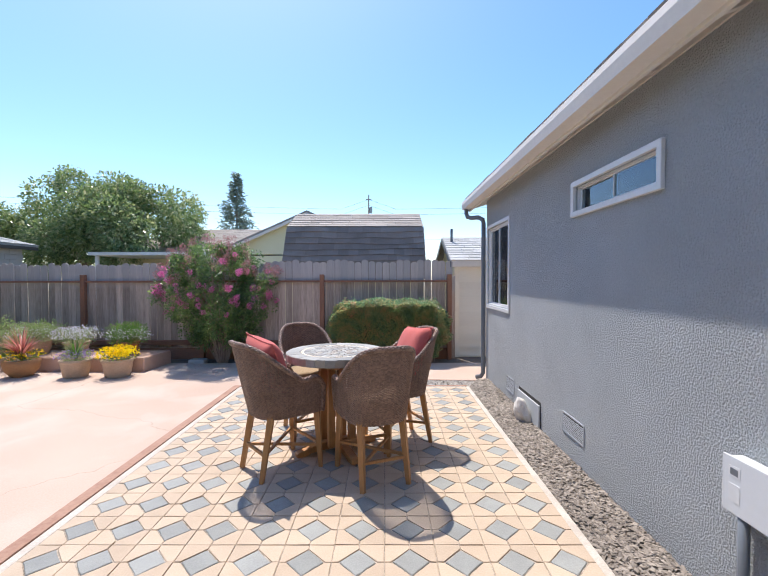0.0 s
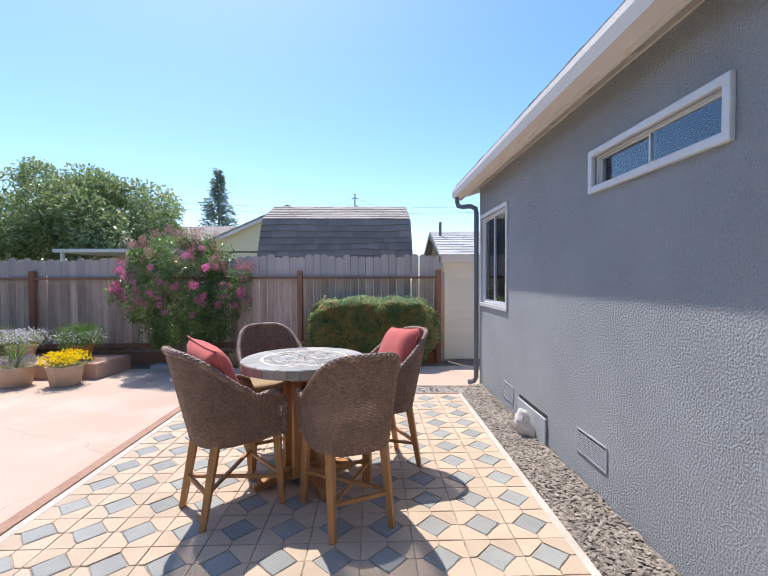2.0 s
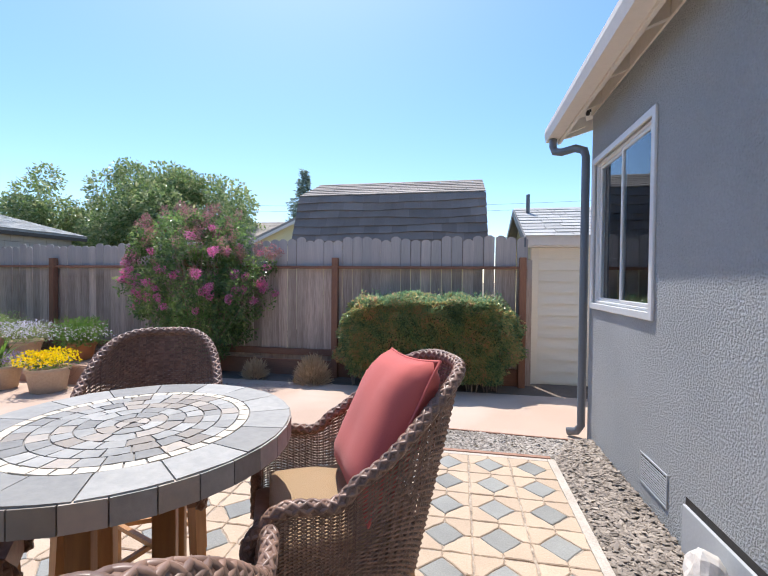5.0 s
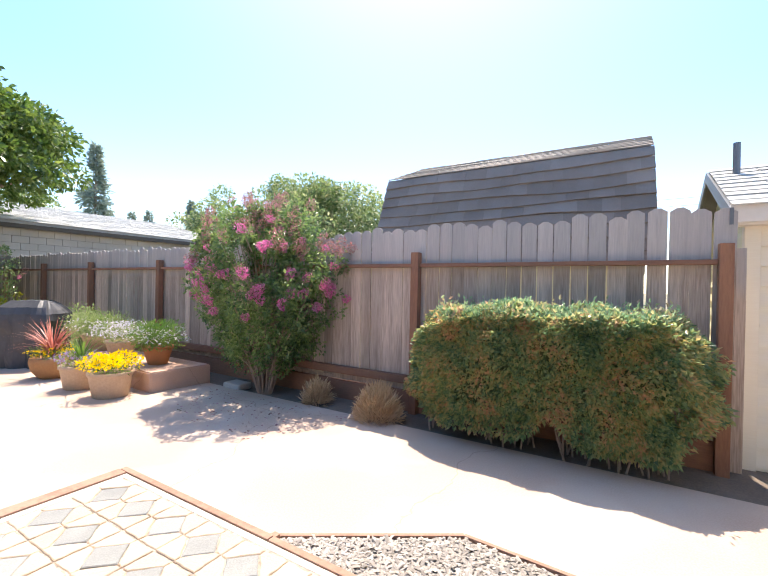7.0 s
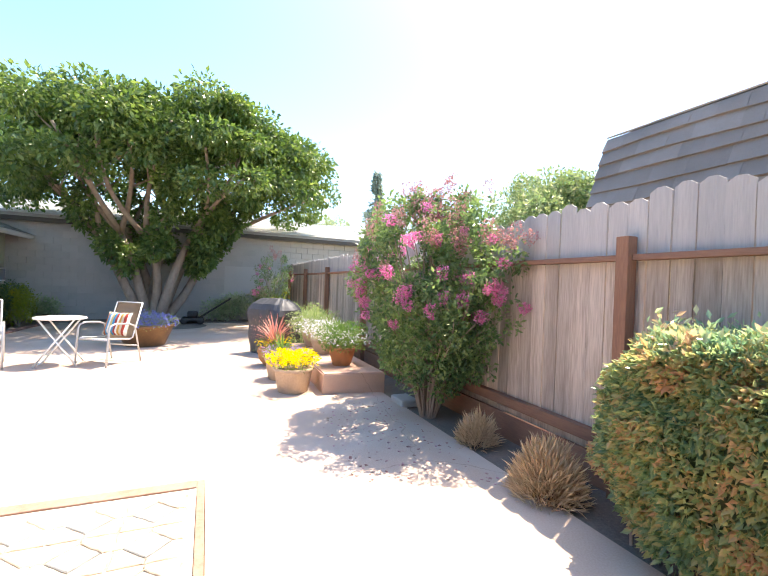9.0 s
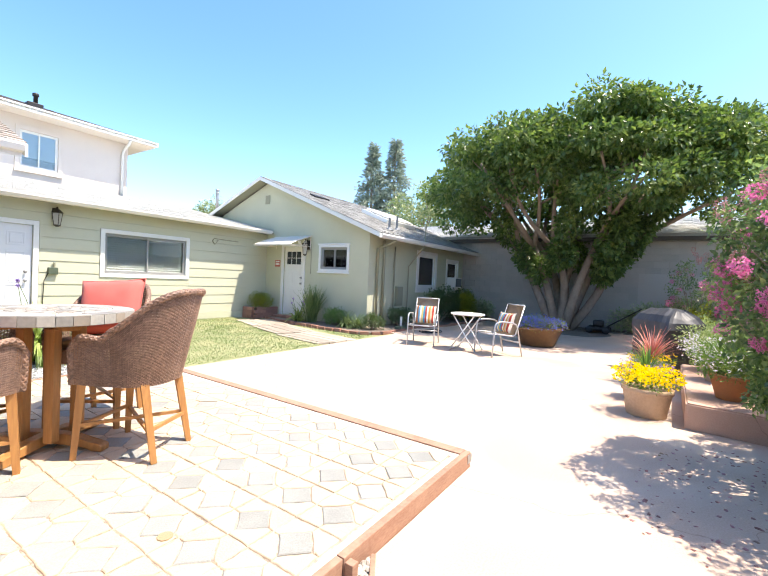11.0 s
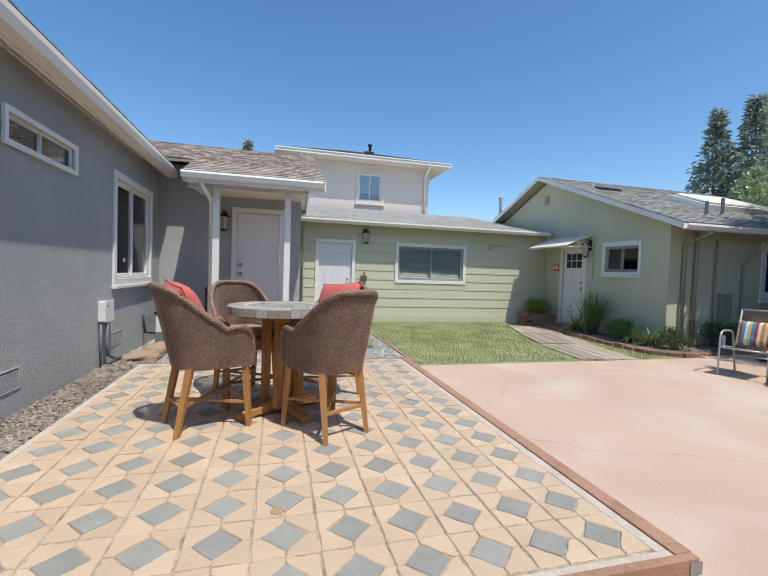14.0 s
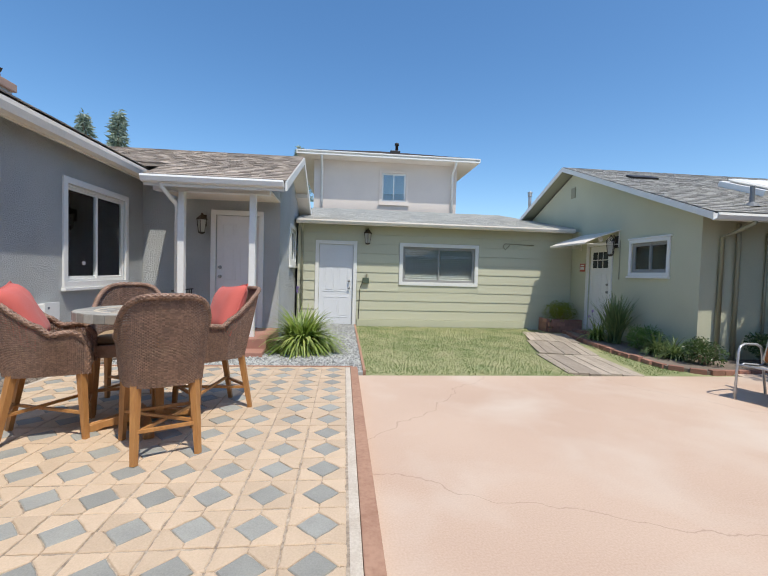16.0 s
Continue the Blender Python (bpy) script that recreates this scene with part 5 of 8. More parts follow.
for k in range(4):
    m = ROT @ Matrix.Rotation(radians(90 * k), 4, "Z")
    bm = prism([(0.0, 0.03), (0.0, 0.10), (0.16, 0.095), (0.30, 0.055), (0.37, 0.05), (0.39, 0.035), (0.385, 0.0), (0.31, 0.0), (0.26, 0.028)], "y", -0.035, 0.035)
    bmesh.ops.bevel(bm, geom=list(bm.edges), offset=0.005, segments=1, affect="EDGES")
    bmesh.ops.transform(bm, matrix=m, verts=bm.verts)
    part("foot", bm, WOOD_LEG, table)

# ---- planting along the fence ----
HEDGE_GREEN = leaf_mat("hedge_leaf", [(0.12, 0.20, 0.11), (0.20, 0.28, 0.14), (0.31, 0.36, 0.17), (0.45, 0.38, 0.18), (0.55, 0.34, 0.21)], 0.28, 0.5, 0.7, 5.0)
# new leaves on top, their colours lightened for the sun and highlights there
HEDGE_NEW = leaf_mat("hedge_sunlit_new_leaf", [(0.18, 0.30, 0.18), (0.26, 0.39, 0.24), (0.36, 0.45, 0.26), (0.48, 0.46, 0.25), (0.58, 0.40, 0.27)], 0.2, 0.4, 1.0, 7.0)
hedge = thing("clipped_hedge", "clipped green hedge with yellow and coppery new leaves", "hedge", (0, 0, -0.12))
R = np.random.RandomState(21)


def hedge_cloud(n, seed, z_from, z_to):
    r = np.random.RandomState(seed)
    c, h = np.array((-0.08, 8.20, 0.50)), np.array((1.13, 0.33, 0.62))
    g = r.uniform(-1, 1, (n * 2, 3))
    ax = r.randint(0, 5, n * 2)
    g[ax <= 1, 1] = -r.uniform(0.86, 1.02, (ax <= 1).sum())
    g[ax == 2, 2] = r.uniform(0.88, 1.02, (ax == 2).sum())
    g[ax == 3, 0] = r.choice((-1, 1), (ax == 3).sum()) * r.uniform(0.88, 1.02, (ax == 3).sum())
    lump = np.array([noise.noise((p[0] * 3, p[1] * 2, p[2] * 3 + 5)) for p in g]) * 0.2
    q = (np.abs(g) ** 3.2).sum(1) ** (1 / 3.2)
    g = g / np.maximum(q, 0.9)[:, None] * (1 + lump)[:, None]
    p = c + g * h
    low = 0.04 + 0.20 * np.exp(-((p[:, 0] - 0.05) / 0.14) ** 2) + 0.10 * (np.abs(p[:, 0] + 0.11) > 1.0)
    top = p[:, 2]
    ok = (p[:, 2] > low) & (top >= z_from) & (top <= z_to) & (p[:, 1] < 8.48)
    nrm = g ** 5
    nrm /= np.linalg.norm(nrm, axis=1)[:, None] + 1e-9
    return p[ok][:n], nrm[ok][:n]


p, nn = hedge_cloud(44000, 22, -0.1, 1.04)
leaf_mesh("foliage", p - np.array((0, 0, -0.12)), nn, 0.050, HEDGE_GREEN, hedge, 1, 0.45, 0.46, 0.85)
p, nn = hedge_cloud(20000, 23, 0.98, 1.3)
leaf_mesh("new_growth", p - np.array((0, 0, -0.12)), nn, 0.052, HEDGE_NEW, hedge, 2, 0.4, 0.46, 1.0)
bm = bmesh.new()
rnd = random.Random(5)
for i in range(46):
    x = rnd.uniform(-1.1, 0.9)
    y = rnd.uniform(8.06, 8.3)
    branch(bm, (x, y, 0.0), (x + rnd.uniform(-0.1, 0.1), min(8.4, max(8.04, y + rnd.uniform(-0.1, 0.1))), rnd.uniform(0.6, 0.95)), 0.009, 0.004, 0.1, rnd, 4, 5)
part("twigs", bm, BARK, hedge)
sp = R.uniform((-1.05, 7.98, 1.04), (0.9, 8.4, 1.12), (90, 3))
sp = np.repeat(sp, 12, axis=0) + R.normal(0, 1, (1080, 3)) * (0.03, 0.03, 0.035)
leaf_mesh("top_growth", sp - np.array((0, 0, -0.12)), np.tile((0, 0, 1.0), (1080, 1)), 0.048, HEDGE_NEW, hedge, 6, 0.0, 0.45, 1.0)
# solid block added inside the leaves; its dull green gives the hedge's shaded depth
part("inner_shade", prism([(-1.0, 8.02), (0.85, 8.02), (0.85, 8.42), (-1.0, 8.42)], "z", 0.34, 0.96), leaf_mat("inner_hedge_shade", [(0.13, 0.17, 0.09), (0.17, 0.20, 0.10)]), hedge)

MYRTLE = leaf_mat("myrtle_leaf", [(0.08, 0.135, 0.06), (0.125, 0.20, 0.08), (0.185, 0.265, 0.10), (0.29, 0.36, 0.145)], 0.3, 0.45, 0.6)
PINK = leaf_mat("pink_blossom", [(0.55, 0.13, 0.31), (0.66, 0.25, 0.43), (0.72, 0.42, 0.55)], 0.7, 0.4, 0.2)
SEED = leaf_mat("spent_blossom", [(0.29, 0.16, 0.135), (0.39, 0.215, 0.195), (0.48, 0.27, 0.29), (0.28, 0.20, 0.13)], 0.8, 0.35, 0.2)


def panicle_mesh(name, length, radius, petals, size, material, seed):
    """One upright flower head: frilly petals packed round a tapering spike, in loose whorls."""
    r = np.random.RandomState(seed)
    f = r.uniform(0, 1, petals) ** 0.85
    a = r.uniform(0, 2 * math.pi, petals)
    w = radius * (0.35 + 0.65 * np.sin(np.pi * np.clip(0.18 + 0.8 * (1 - f), 0, 1))) * r.uniform(0.45, 1.05, petals) * (1 + 0.25 * np.sin(9 * f + 3 * np.cos(a)))
    P = np.column_stack([w * np.cos(a), w * np.sin(a), length * f])
    N = np.column_stack([np.cos(a), np.sin(a), 0.35 + 0.5 * f])
    ob = leaf_mesh(name, P, N, size, material, None, seed, 0.0, 0.85, 0.9)
    me = ob.data
    bpy.data.objects.remove(ob)
    return me


def crape_myrtle(at, rad, height, stems, leaves, blooms, seed, squeeze=None):
    """A vase-shaped flowering shrub: tan stems from one foot, a lumpy crown of small leaves, and flower heads standing out of it."""
    rnd = random.Random(seed)
    m = thing("crape_myrtle", "bushy crape myrtle with pink blossom clusters and brown spent heads", "shrub", at)
    bm = bmesh.new()

    def reach(f, a):
        """How far the crown goes out at a share f of the height, towards a."""
        keys = [(0.0, 0.05), (0.12, 0.20), (0.24, 0.55), (0.42, 0.82), (0.62, 0.98), (0.76, 0.90), (0.88, 0.66), (1.0, 0.30)]
        for (f0, v0), (f1, v1) in zip(keys, keys[1:]):
            if f <= f1:
                v = v0 + (v1 - v0) * (f - f0) / (f1 - f0)
                break
        else:
            v = 0.25
        return v * (1 + 0.16 * math.sin(3 * a + seed) + 0.10 * math.sin(5 * a + 9 * f))
    clumps = []
    limit = squeeze if squeeze is not None else 9.0
    for i in range(stems * 6):
        a = rnd.uniform(0, 2 * math.pi)
        f = rnd.uniform(0.17, 0.95)
        k = rnd.uniform(0.35, 0.94) ** 0.6
        p = Vector((rad[0] * (reach(f, a) * k * math.cos(a) - 0.12 * f), min(limit - 0.05, rad[1] * reach(f, a) * k * math.sin(a)), height * f))
        s = rnd.uniform(0.08, 0.155)
        clumps.append((tuple(p), (s, s, s * rnd.uniform(1.0, 1.7))))
        if i % 4 == 0:
            q = Vector((p.x * 0.35, p.y * 0.35, p.z * 0.5))
            b = Vector((0.09 * math.cos(a), 0.07 * math.sin(a), 0.0))
            branch(bm, b, q, 0.013, 0.009, 0.07, rnd, 4, 6)
            branch(bm, q, p, 0.010, 0.004, 0.06, rnd, 4, 5)
        elif i % 4 == 1:
            branch(bm, (p.x * 0.6, p.y * 0.6, p.z * 0.8), p, 0.006, 0.003, 0.08, rnd, 3, 4)
    part("branchwork", bm, BARK, m, "smooth tan branching stems")
    P, N = clump_points(clumps, max(4, leaves // len(clumps)), seed, 0.25, lambda P: P[:, 1] < limit)
    leaf_mesh("foliage", P, N, 0.050, MYRTLE, m, seed, 0.15, 0.55, 0.8)
    pink = [panicle_mesh("blossom", l, w, 190, 0.024, PINK, seed + 10 + k) for k, (l, w) in enumerate(((0.15, 0.07), (0.18, 0.065), (0.13, 0.08), (0.20, 0.075)))]
    spent = [panicle_mesh("spent_blossom", l, w, 170, 0.019, SEED, seed + 20 + k) for k, (l, w) in enumerate(((0.20, 0.060), (0.24, 0.065), (0.17, 0.07)))]
    for j in range(blooms):
        a = rnd.uniform(0.9 * math.pi, 2.1 * math.pi) if rnd.random() < 0.8 else rnd.uniform(0, 2 * math.pi)
        f = rnd.uniform(0.30, 1.0) ** 0.75
        k = rnd.uniform(0.82, 0.96) if f < 0.85 else rnd.uniform(0.2, 0.95)
        p = (rad[0] * (reach(f, a) * k * math.cos(a) - 0.12 * f), min(limit, rad[1] * reach(f, a) * k * math.sin(a)), height * f * (1.0 if f < 0.8 else rnd.uniform(0.93, 1.07)))
        faded = rnd.random() < (0.9 if f > 0.85 else 0.62 if f > 0.66 else 0.15)
        o = new("spent_blossom" if faded else "blossom", rnd.choice(spent if faded else pink))
        o.parent = m
        g = rnd.uniform(0.6, 1.0) * (1.15 if faded else 0.85)
        tilt = 35 * (1 - f) + rnd.uniform(0, 18)
        o.matrix_world = Matrix.Translation(Vector(at) + Vector(p)) @ Matrix.Rotation(a, 4, "Z") @ Matrix.Rotation(radians(tilt), 4, "Y") @ Matrix.Scale(g, 4)
    return m


crape_myrtle((-3.40, 8.14, -0.12), (1.22, 0.80), 2.38, 46, 29000, 150, 31, 0.36)
crape_myrtle((-11.9, 7.75, -0.12), (0.75, 0.6), 2.2, 12, 3600, 22, 37, 0.6)

STRAW = leaf_mat("dry_straw", [(0.50, 0.37, 0.23), (0.62, 0.48, 0.32), (0.70, 0.57, 0.40), (0.40, 0.29, 0.18)], 0.8, 0.3, 0.2)
for (x, y), rr, h, n in (((-1.64, 8.06), 0.25, 0.40, 3600), ((-2.55, 8.16), 0.18, 0.28, 1400)):
    g = R.normal(0, 1, (n, 3))
    g[:, 2] = np.abs(g[:, 2])
    g /= np.linalg.norm(g, axis=1)[:, None]
    P = g * (rr, rr, h) * R.uniform(0.25, 0.9, (n, 1))
    t = thing("dry_tuft", "clipped dead straw-coloured tuft of grass in the soil bed", "dead plant", (x, y, -0.12), "dry tufts")
    leaf_mesh("straw", P, g + np.array((0, 0, 0.5)), 0.10, STRAW, t, 9, -0.1, 0.07, 0.35)
bm = bmesh.new()
box(bm, -4.02, -3.70, 7.98, 8.2, -0.12, -0.03, 0.03)
tagged(part("stepping_stone", bm, CMU), "flat grey-green stone at the edge of the bed", "stone")
tagged(bits("fallen_petals", scatter([(-4.0, 7.0), (-2.2, 6.9), (-1.8, 7.9), (-4.0, 7.95)], 240, CZ, 12, 0.001), 0.022, SEED, seed=14, flat=0.25), "dry fallen petals on the concrete", "petals", "", "stuff")

# ---- plinth and pots ----
bm = prism([(-4.46, 7.27), (-4.38, 8.06), (-7.1, 8.06), (-7.1, 7.32)], "z", -0.2, 0.15)
bmesh.ops.bevel(bm, geom=list(bm.edges), offset=0.015, segments=2, affect="EDGES")
tagged(part("concrete_plinth", bm, PLINTH), "low terracotta-coloured concrete plinth holding flower pots", "plinth")
TAN_POT = mat("sandy_clay", (0.56, 0.41, 0.29), (0.46, 0.33, 0.23), rough=0.9, grain=40, stain=5, amount=0.8, bump=0.2)
TERRA = mat("terracotta_clay", (0.48, 0.20, 0.085), (0.40, 0.17, 0.08), rough=0.85, grain=40, stain=4, amount=0.7, bump=0.15)
BOWL = mat("ochre_clay", (0.42, 0.22, 0.09), (0.34, 0.16, 0.07), rough=0.8, grain=40, stain=4, amount=0.7, bump=0.15)
GREEN_LEAF = leaf_mat("pot_leaf", [(0.08, 0.15, 0.04), (0.14, 0.24, 0.06), (0.24, 0.34, 0.10)], 0.5, 0.35)
GREY_LEAF = leaf_mat("grey_green_leaf", [(0.20, 0.27, 0.10), (0.31, 0.38, 0.16), (0.42, 0.47, 0.25)], 0.6, 0.35)
RED_BLADE = leaf_mat("red_blade", [(0.30, 0.10, 0.085), (0.46, 0.20, 0.17), (0.56, 0.34, 0.28)], 0.4, 0.4)
YELLOW = leaf_mat("yellow_petal", [(0.80, 0.60, 0.02), (0.88, 0.74, 0.04)], 0.6, 0.35, 0.2)
WHITE_PETAL = leaf_mat("white_lilac_petal", [(0.62, 0.58, 0.68), (0.75, 0.73, 0.76), (0.42, 0.36, 0.58)], 0.6, 0.35, 0.2)
LILAC = leaf_mat("lilac_petal", [(0.34, 0.24, 0.50), (0.48, 0.36, 0.60), (0.24, 0.18, 0.42)], 0.6, 0.35, 0.2)
BLUE = leaf_mat("blue_petal", [(0.16, 0.18, 0.48), (0.26, 0.28, 0.60), (0.40, 0.42, 0.70)], 0.6, 0.35, 0.2)


def potted(name, at, pot, r0, r1, h, sides, label, bushes, blades=None, seed=1, pot_name="pot", rim=True):
    """A pot of flowers. bushes: (radius, height, leaves, size, material, part name)."""
    t = thing(name, label, "potted plant", at, "flower pots")
    prof = [(r0 * 0.96, 0), (r0, 0.01), (r1 * 0.985, h * 0.82), (r1, h * 0.84), (r1 + 0.012, h * 0.86), (r1 + 0.015, h), (r1 - 0.012, h), (r1 - 0.02, h - 0.04)] if rim else \
           [(r0 * 0.9, 0), (r0, 0.015), ((r0 + r1) / 2 + 0.03, h * 0.4), (r1 + 0.01, h * 0.8), (r1, h), (r1 - 0.02, h), (r1 - 0.025, h - 0.04)]
    part(pot_name, lathe(prof, sides), pot, t, "", True)
    part("soil", lathe([(r1 - 0.03, h - 0.06), (r1 - 0.025, h - 0.035)], 18), SOIL, t)
    rr = np.random.RandomState(seed)
    for k, (rad, top, n, size, mt, nm) in enumerate(bushes):
        c = [((rad * 0.55 * math.cos(a), rad * 0.55 * math.sin(a), h + top * 0.35 + 0.02 * (i % 3)), (rad * 0.62, rad * 0.62, top * 0.6)) for i, a in enumerate(np.arange(0, 6.28, 0.9))] + [((0, 0, h + top * 0.45), (rad * 0.6, rad * 0.6, top * 0.55))]
        P, N = clump_points(c, n // len(c), seed + k, 0.6 if "flower" in nm else 0.25, lambda P: P[:, 2] > h - 0.03)
        if "flower" in nm:
            P, N = P[P[:, 2] > h + top * 0.25], N[P[:, 2] > h + top * 0.25]
            q = np.repeat(P, 6, axis=0)
            leaf_mesh(nm, q, rr.normal(0, 1, q.shape) + np.array((0, 0, 0.6)), size, mt, t, seed + k, 0, 0.7, 0.4)
        else:
            leaf_mesh(nm, P, N, size, mt, t, seed + k, -0.1, 0.3, 0.6)
    if blades:
        n, ln, w, mt = blades
        verts, faces = [], []
        for i in range(n):
            a, l, tl = rr.uniform(0, 6.28), ln * rr.uniform(0.6, 1.1), rr.uniform(0.15, 1.1)
            i0 = len(verts)
            for s in range(5):
                f = s / 4
                d, z = l * f * math.sin(tl * (0.4 + 0.8 * f)), h - 0.03 + l * f * math.cos(tl * (0.3 + 0.9 * f))
                ww = w * (1 - f) ** 0.6 + 0.001
                for sg in (-1, 1):
                    verts.append((d * math.cos(a) - sg * ww * math.sin(a), d * math.sin(a) + sg * ww * math.cos(a), z))
            faces += [(i0 + 2 * s, i0 + 2 * s + 1, i0 + 2 * s + 3, i0 + 2 * s + 2) for s in range(4)]
        raw("blades", verts, faces, mt, t)
    return t


potted("marigold_pot", (-4.72, 6.95, CZ), TAN_POT, 0.19, 0.235, 0.30, 10, "sandy clay pot full of yellow marigolds", [(0.26, 0.13, 600, 0.045, GREEN_LEAF, "foliage"), (0.30, 0.20, 900, 0.022, YELLOW, "flowering")], seed=41)
potted("iris_pot", (-5.42, 6.92, CZ), TAN_POT, 0.18, 0.225, 0.30, 10, "sandy clay pot with strap leaves and lilac flowers", [(0.24, 0.12, 700, 0.04, GREY_LEAF, "foliage"), (0.27, 0.14, 420, 0.016, LILAC, "flowering")], (60, 0.42, 0.010, GREEN_LEAF), 42)
potted("red_grass_pot", (-6.38, 6.96, CZ), BOWL, 0.16, 0.255, 0.29, 24, "ochre clay bowl with red spiky grass and marigolds", [(0.26, 0.12, 600, 0.045, GREEN_LEAF, "foliage"), (0.27, 0.15, 200, 0.022, YELLOW, "flowering")], (110, 0.62, 0.010, RED_BLADE), 43, rim=False)
potted("daisy_pot", (-4.98, 7.66, 0.15), TERRA, 0.125, 0.185, 0.25, 24, "terracotta pot with bushy greenery and white flowers", [(0.31, 0.34, 2600, 0.05, GREEN_LEAF, "foliage"), (0.37, 0.24, 420, 0.018, WHITE_PETAL, "flowering")], seed=44)
potted("lobelia_pot", (-5.95, 7.66, 0.15), TAN_POT, 0.15, 0.205, 0.24, 10, "sandy clay pot with white and lilac trailing flowers", [(0.32, 0.24, 1500, 0.04, GREY_LEAF, "foliage"), (0.37, 0.28, 900, 0.018, WHITE_PETAL, "flowering")], seed=45)
potted("shrub_pot", (-6.75, 7.72, 0.15), TAN_POT, 0.18, 0.24, 0.27, 10, "large sandy clay pot with a grey-green bush and white flowers", [(0.44, 0.34, 3400, 0.045, GREY_LEAF, "foliage"), (0.42, 0.26, 420, 0.017, WHITE_PETAL, "flowering")], (30, 0.5, 0.008, GREEN_LEAF), 46)


def shrub(name, at, rad, leaves, size, material, label, seed, blooms=None, wide=0.45, n=9):
    t = thing(name, label, "shrub", at)
    rnd = random.Random(seed)
    c = []
    bm = bmesh.new()
    for i in range(n):
        a, k = 2 * math.pi * i / n, rnd.uniform(0.2, 0.72)
        p = (rad[0] * k * math.cos(a), rad[1] * k * math.sin(a), rad[2] * rnd.uniform(0.35, 0.68))
        c.append((p, (rad[0] * 0.42, rad[1] * 0.42, rad[2] * 0.36)))
        branch(bm, (0.02 * math.cos(a), 0.02 * math.sin(a), 0), p, 0.012, 0.004, 0.1, rnd, 4, 5)
    part("stems", bm, BARK, t)
    P, N = clump_points(c, leaves // n, seed, 0.35, lambda P: P[:, 2] > 0.02)
    leaf_mesh("foliage", P, N, size, material, t, seed, 0.1, wide, 0.7)
    if blooms:
        P, N = clump_points(c, blooms[0] // n, seed + 1, 0.95)
        q = np.repeat(P, 6, axis=0)
        leaf_mesh("flowering", q, np.random.RandomState(seed).normal(0, 1, q.shape), blooms[1], blooms[2], t, seed + 2, 0, 0.7, 0.3)
    return t


DARK_LEAF = leaf_mat("dark_shrub_leaf", [(0.045, 0.08, 0.03), (0.07, 0.12, 0.04), (0.11, 0.16, 0.05)], 0.35, 0.25)
PALE_LEAF = leaf_mat("pale_shrub_leaf", [(0.20, 0.27, 0.13), (0.34, 0.40, 0.22), (0.52, 0.55, 0.38)], 0.45, 0.35)
LIME_LEAF = leaf_mat("lime_shrub_leaf", [(0.13, 0.18, 0.025), (0.24, 0.27, 0.03), (0.33, 0.30, 0.04)], 0.5, 0.35)
shrub("grey_green_shrub", (-7.9, 7.75, -0.12), (0.85, 0.55, 0.95), 5200, 0.05, GREY_LEAF, "low mounded grey-green bush beside the fence", 51)
shrub("yellow_shrub", (-10.6, 7.7, -0.12), (0.5, 0.4, 1.1), 2400, 0.06, LIME_LEAF, "yellow-green bush by the fence", 52)
shrub("variegated_shrub", (-13.75, 6.6, -0.1), (0.45, 0.9, 0.95), 2600, 0.09, PALE_LEAF, "pale variegated bush against the block wall", 53)
shrub("variegated_shrub", (-13.8, 7.7, -0.1), (0.4, 0.6, 1.1), 1800, 0.09, PALE_LEAF, "pale variegated bush against the block wall", 54)
shrub("variegated_shrub", (-13.7, 1.75, -0.1), (0.4, 0.5, 0.75), 1200, 0.09, PALE_LEAF, "pale variegated bush under the tree", 55)
shrub("dark_hedge_bush", (-11.2, 1.35, -0.07), (1.0, 0.42, 1.15), 6200, 0.06, DARK_LEAF, "dark green bush below the guest house windows", 56)
shrub("dark_hedge_bush", (-12.6, 1.4, -0.07), (0.7, 0.42, 1.1), 3600, 0.06, DARK_LEAF, "dark green bush below the guest house windows", 57)
shrub("lime_hedge_bush", (-12.3, 1.72, -0.07), (0.55, 0.35, 1.15), 2600, 0.06, LIME_LEAF, "sunlit yellow-green bush beside the guest house", 58)
shrub("corner_shrub", (-9.1, 1.15, -0.07), (0.5, 0.35, 0.5), 2000, 0.05, DARK_LEAF, "small dark bush at the guest house corner", 59)
shrub("corner_shrub", (-7.85, 1.15, -0.07), (0.35, 0.3, 0.42), 1500, 0.05, DARK_LEAF, "small dark bush at the guest house corner", 60)
shrub("bed_shrub", (-7.8, -0.05, -0.07), (0.3, 0.45, 0.45), 1800, 0.07, GREEN_LEAF, "leafy green plant in the guest house bed", 61, wide=0.2)
shrub("round_bush", (-7.70, -2.88, 0.12), (0.42, 0.36, 0.60), 3400, 0.035, LIME_LEAF, "clipped round bush in the brick planter", 62)


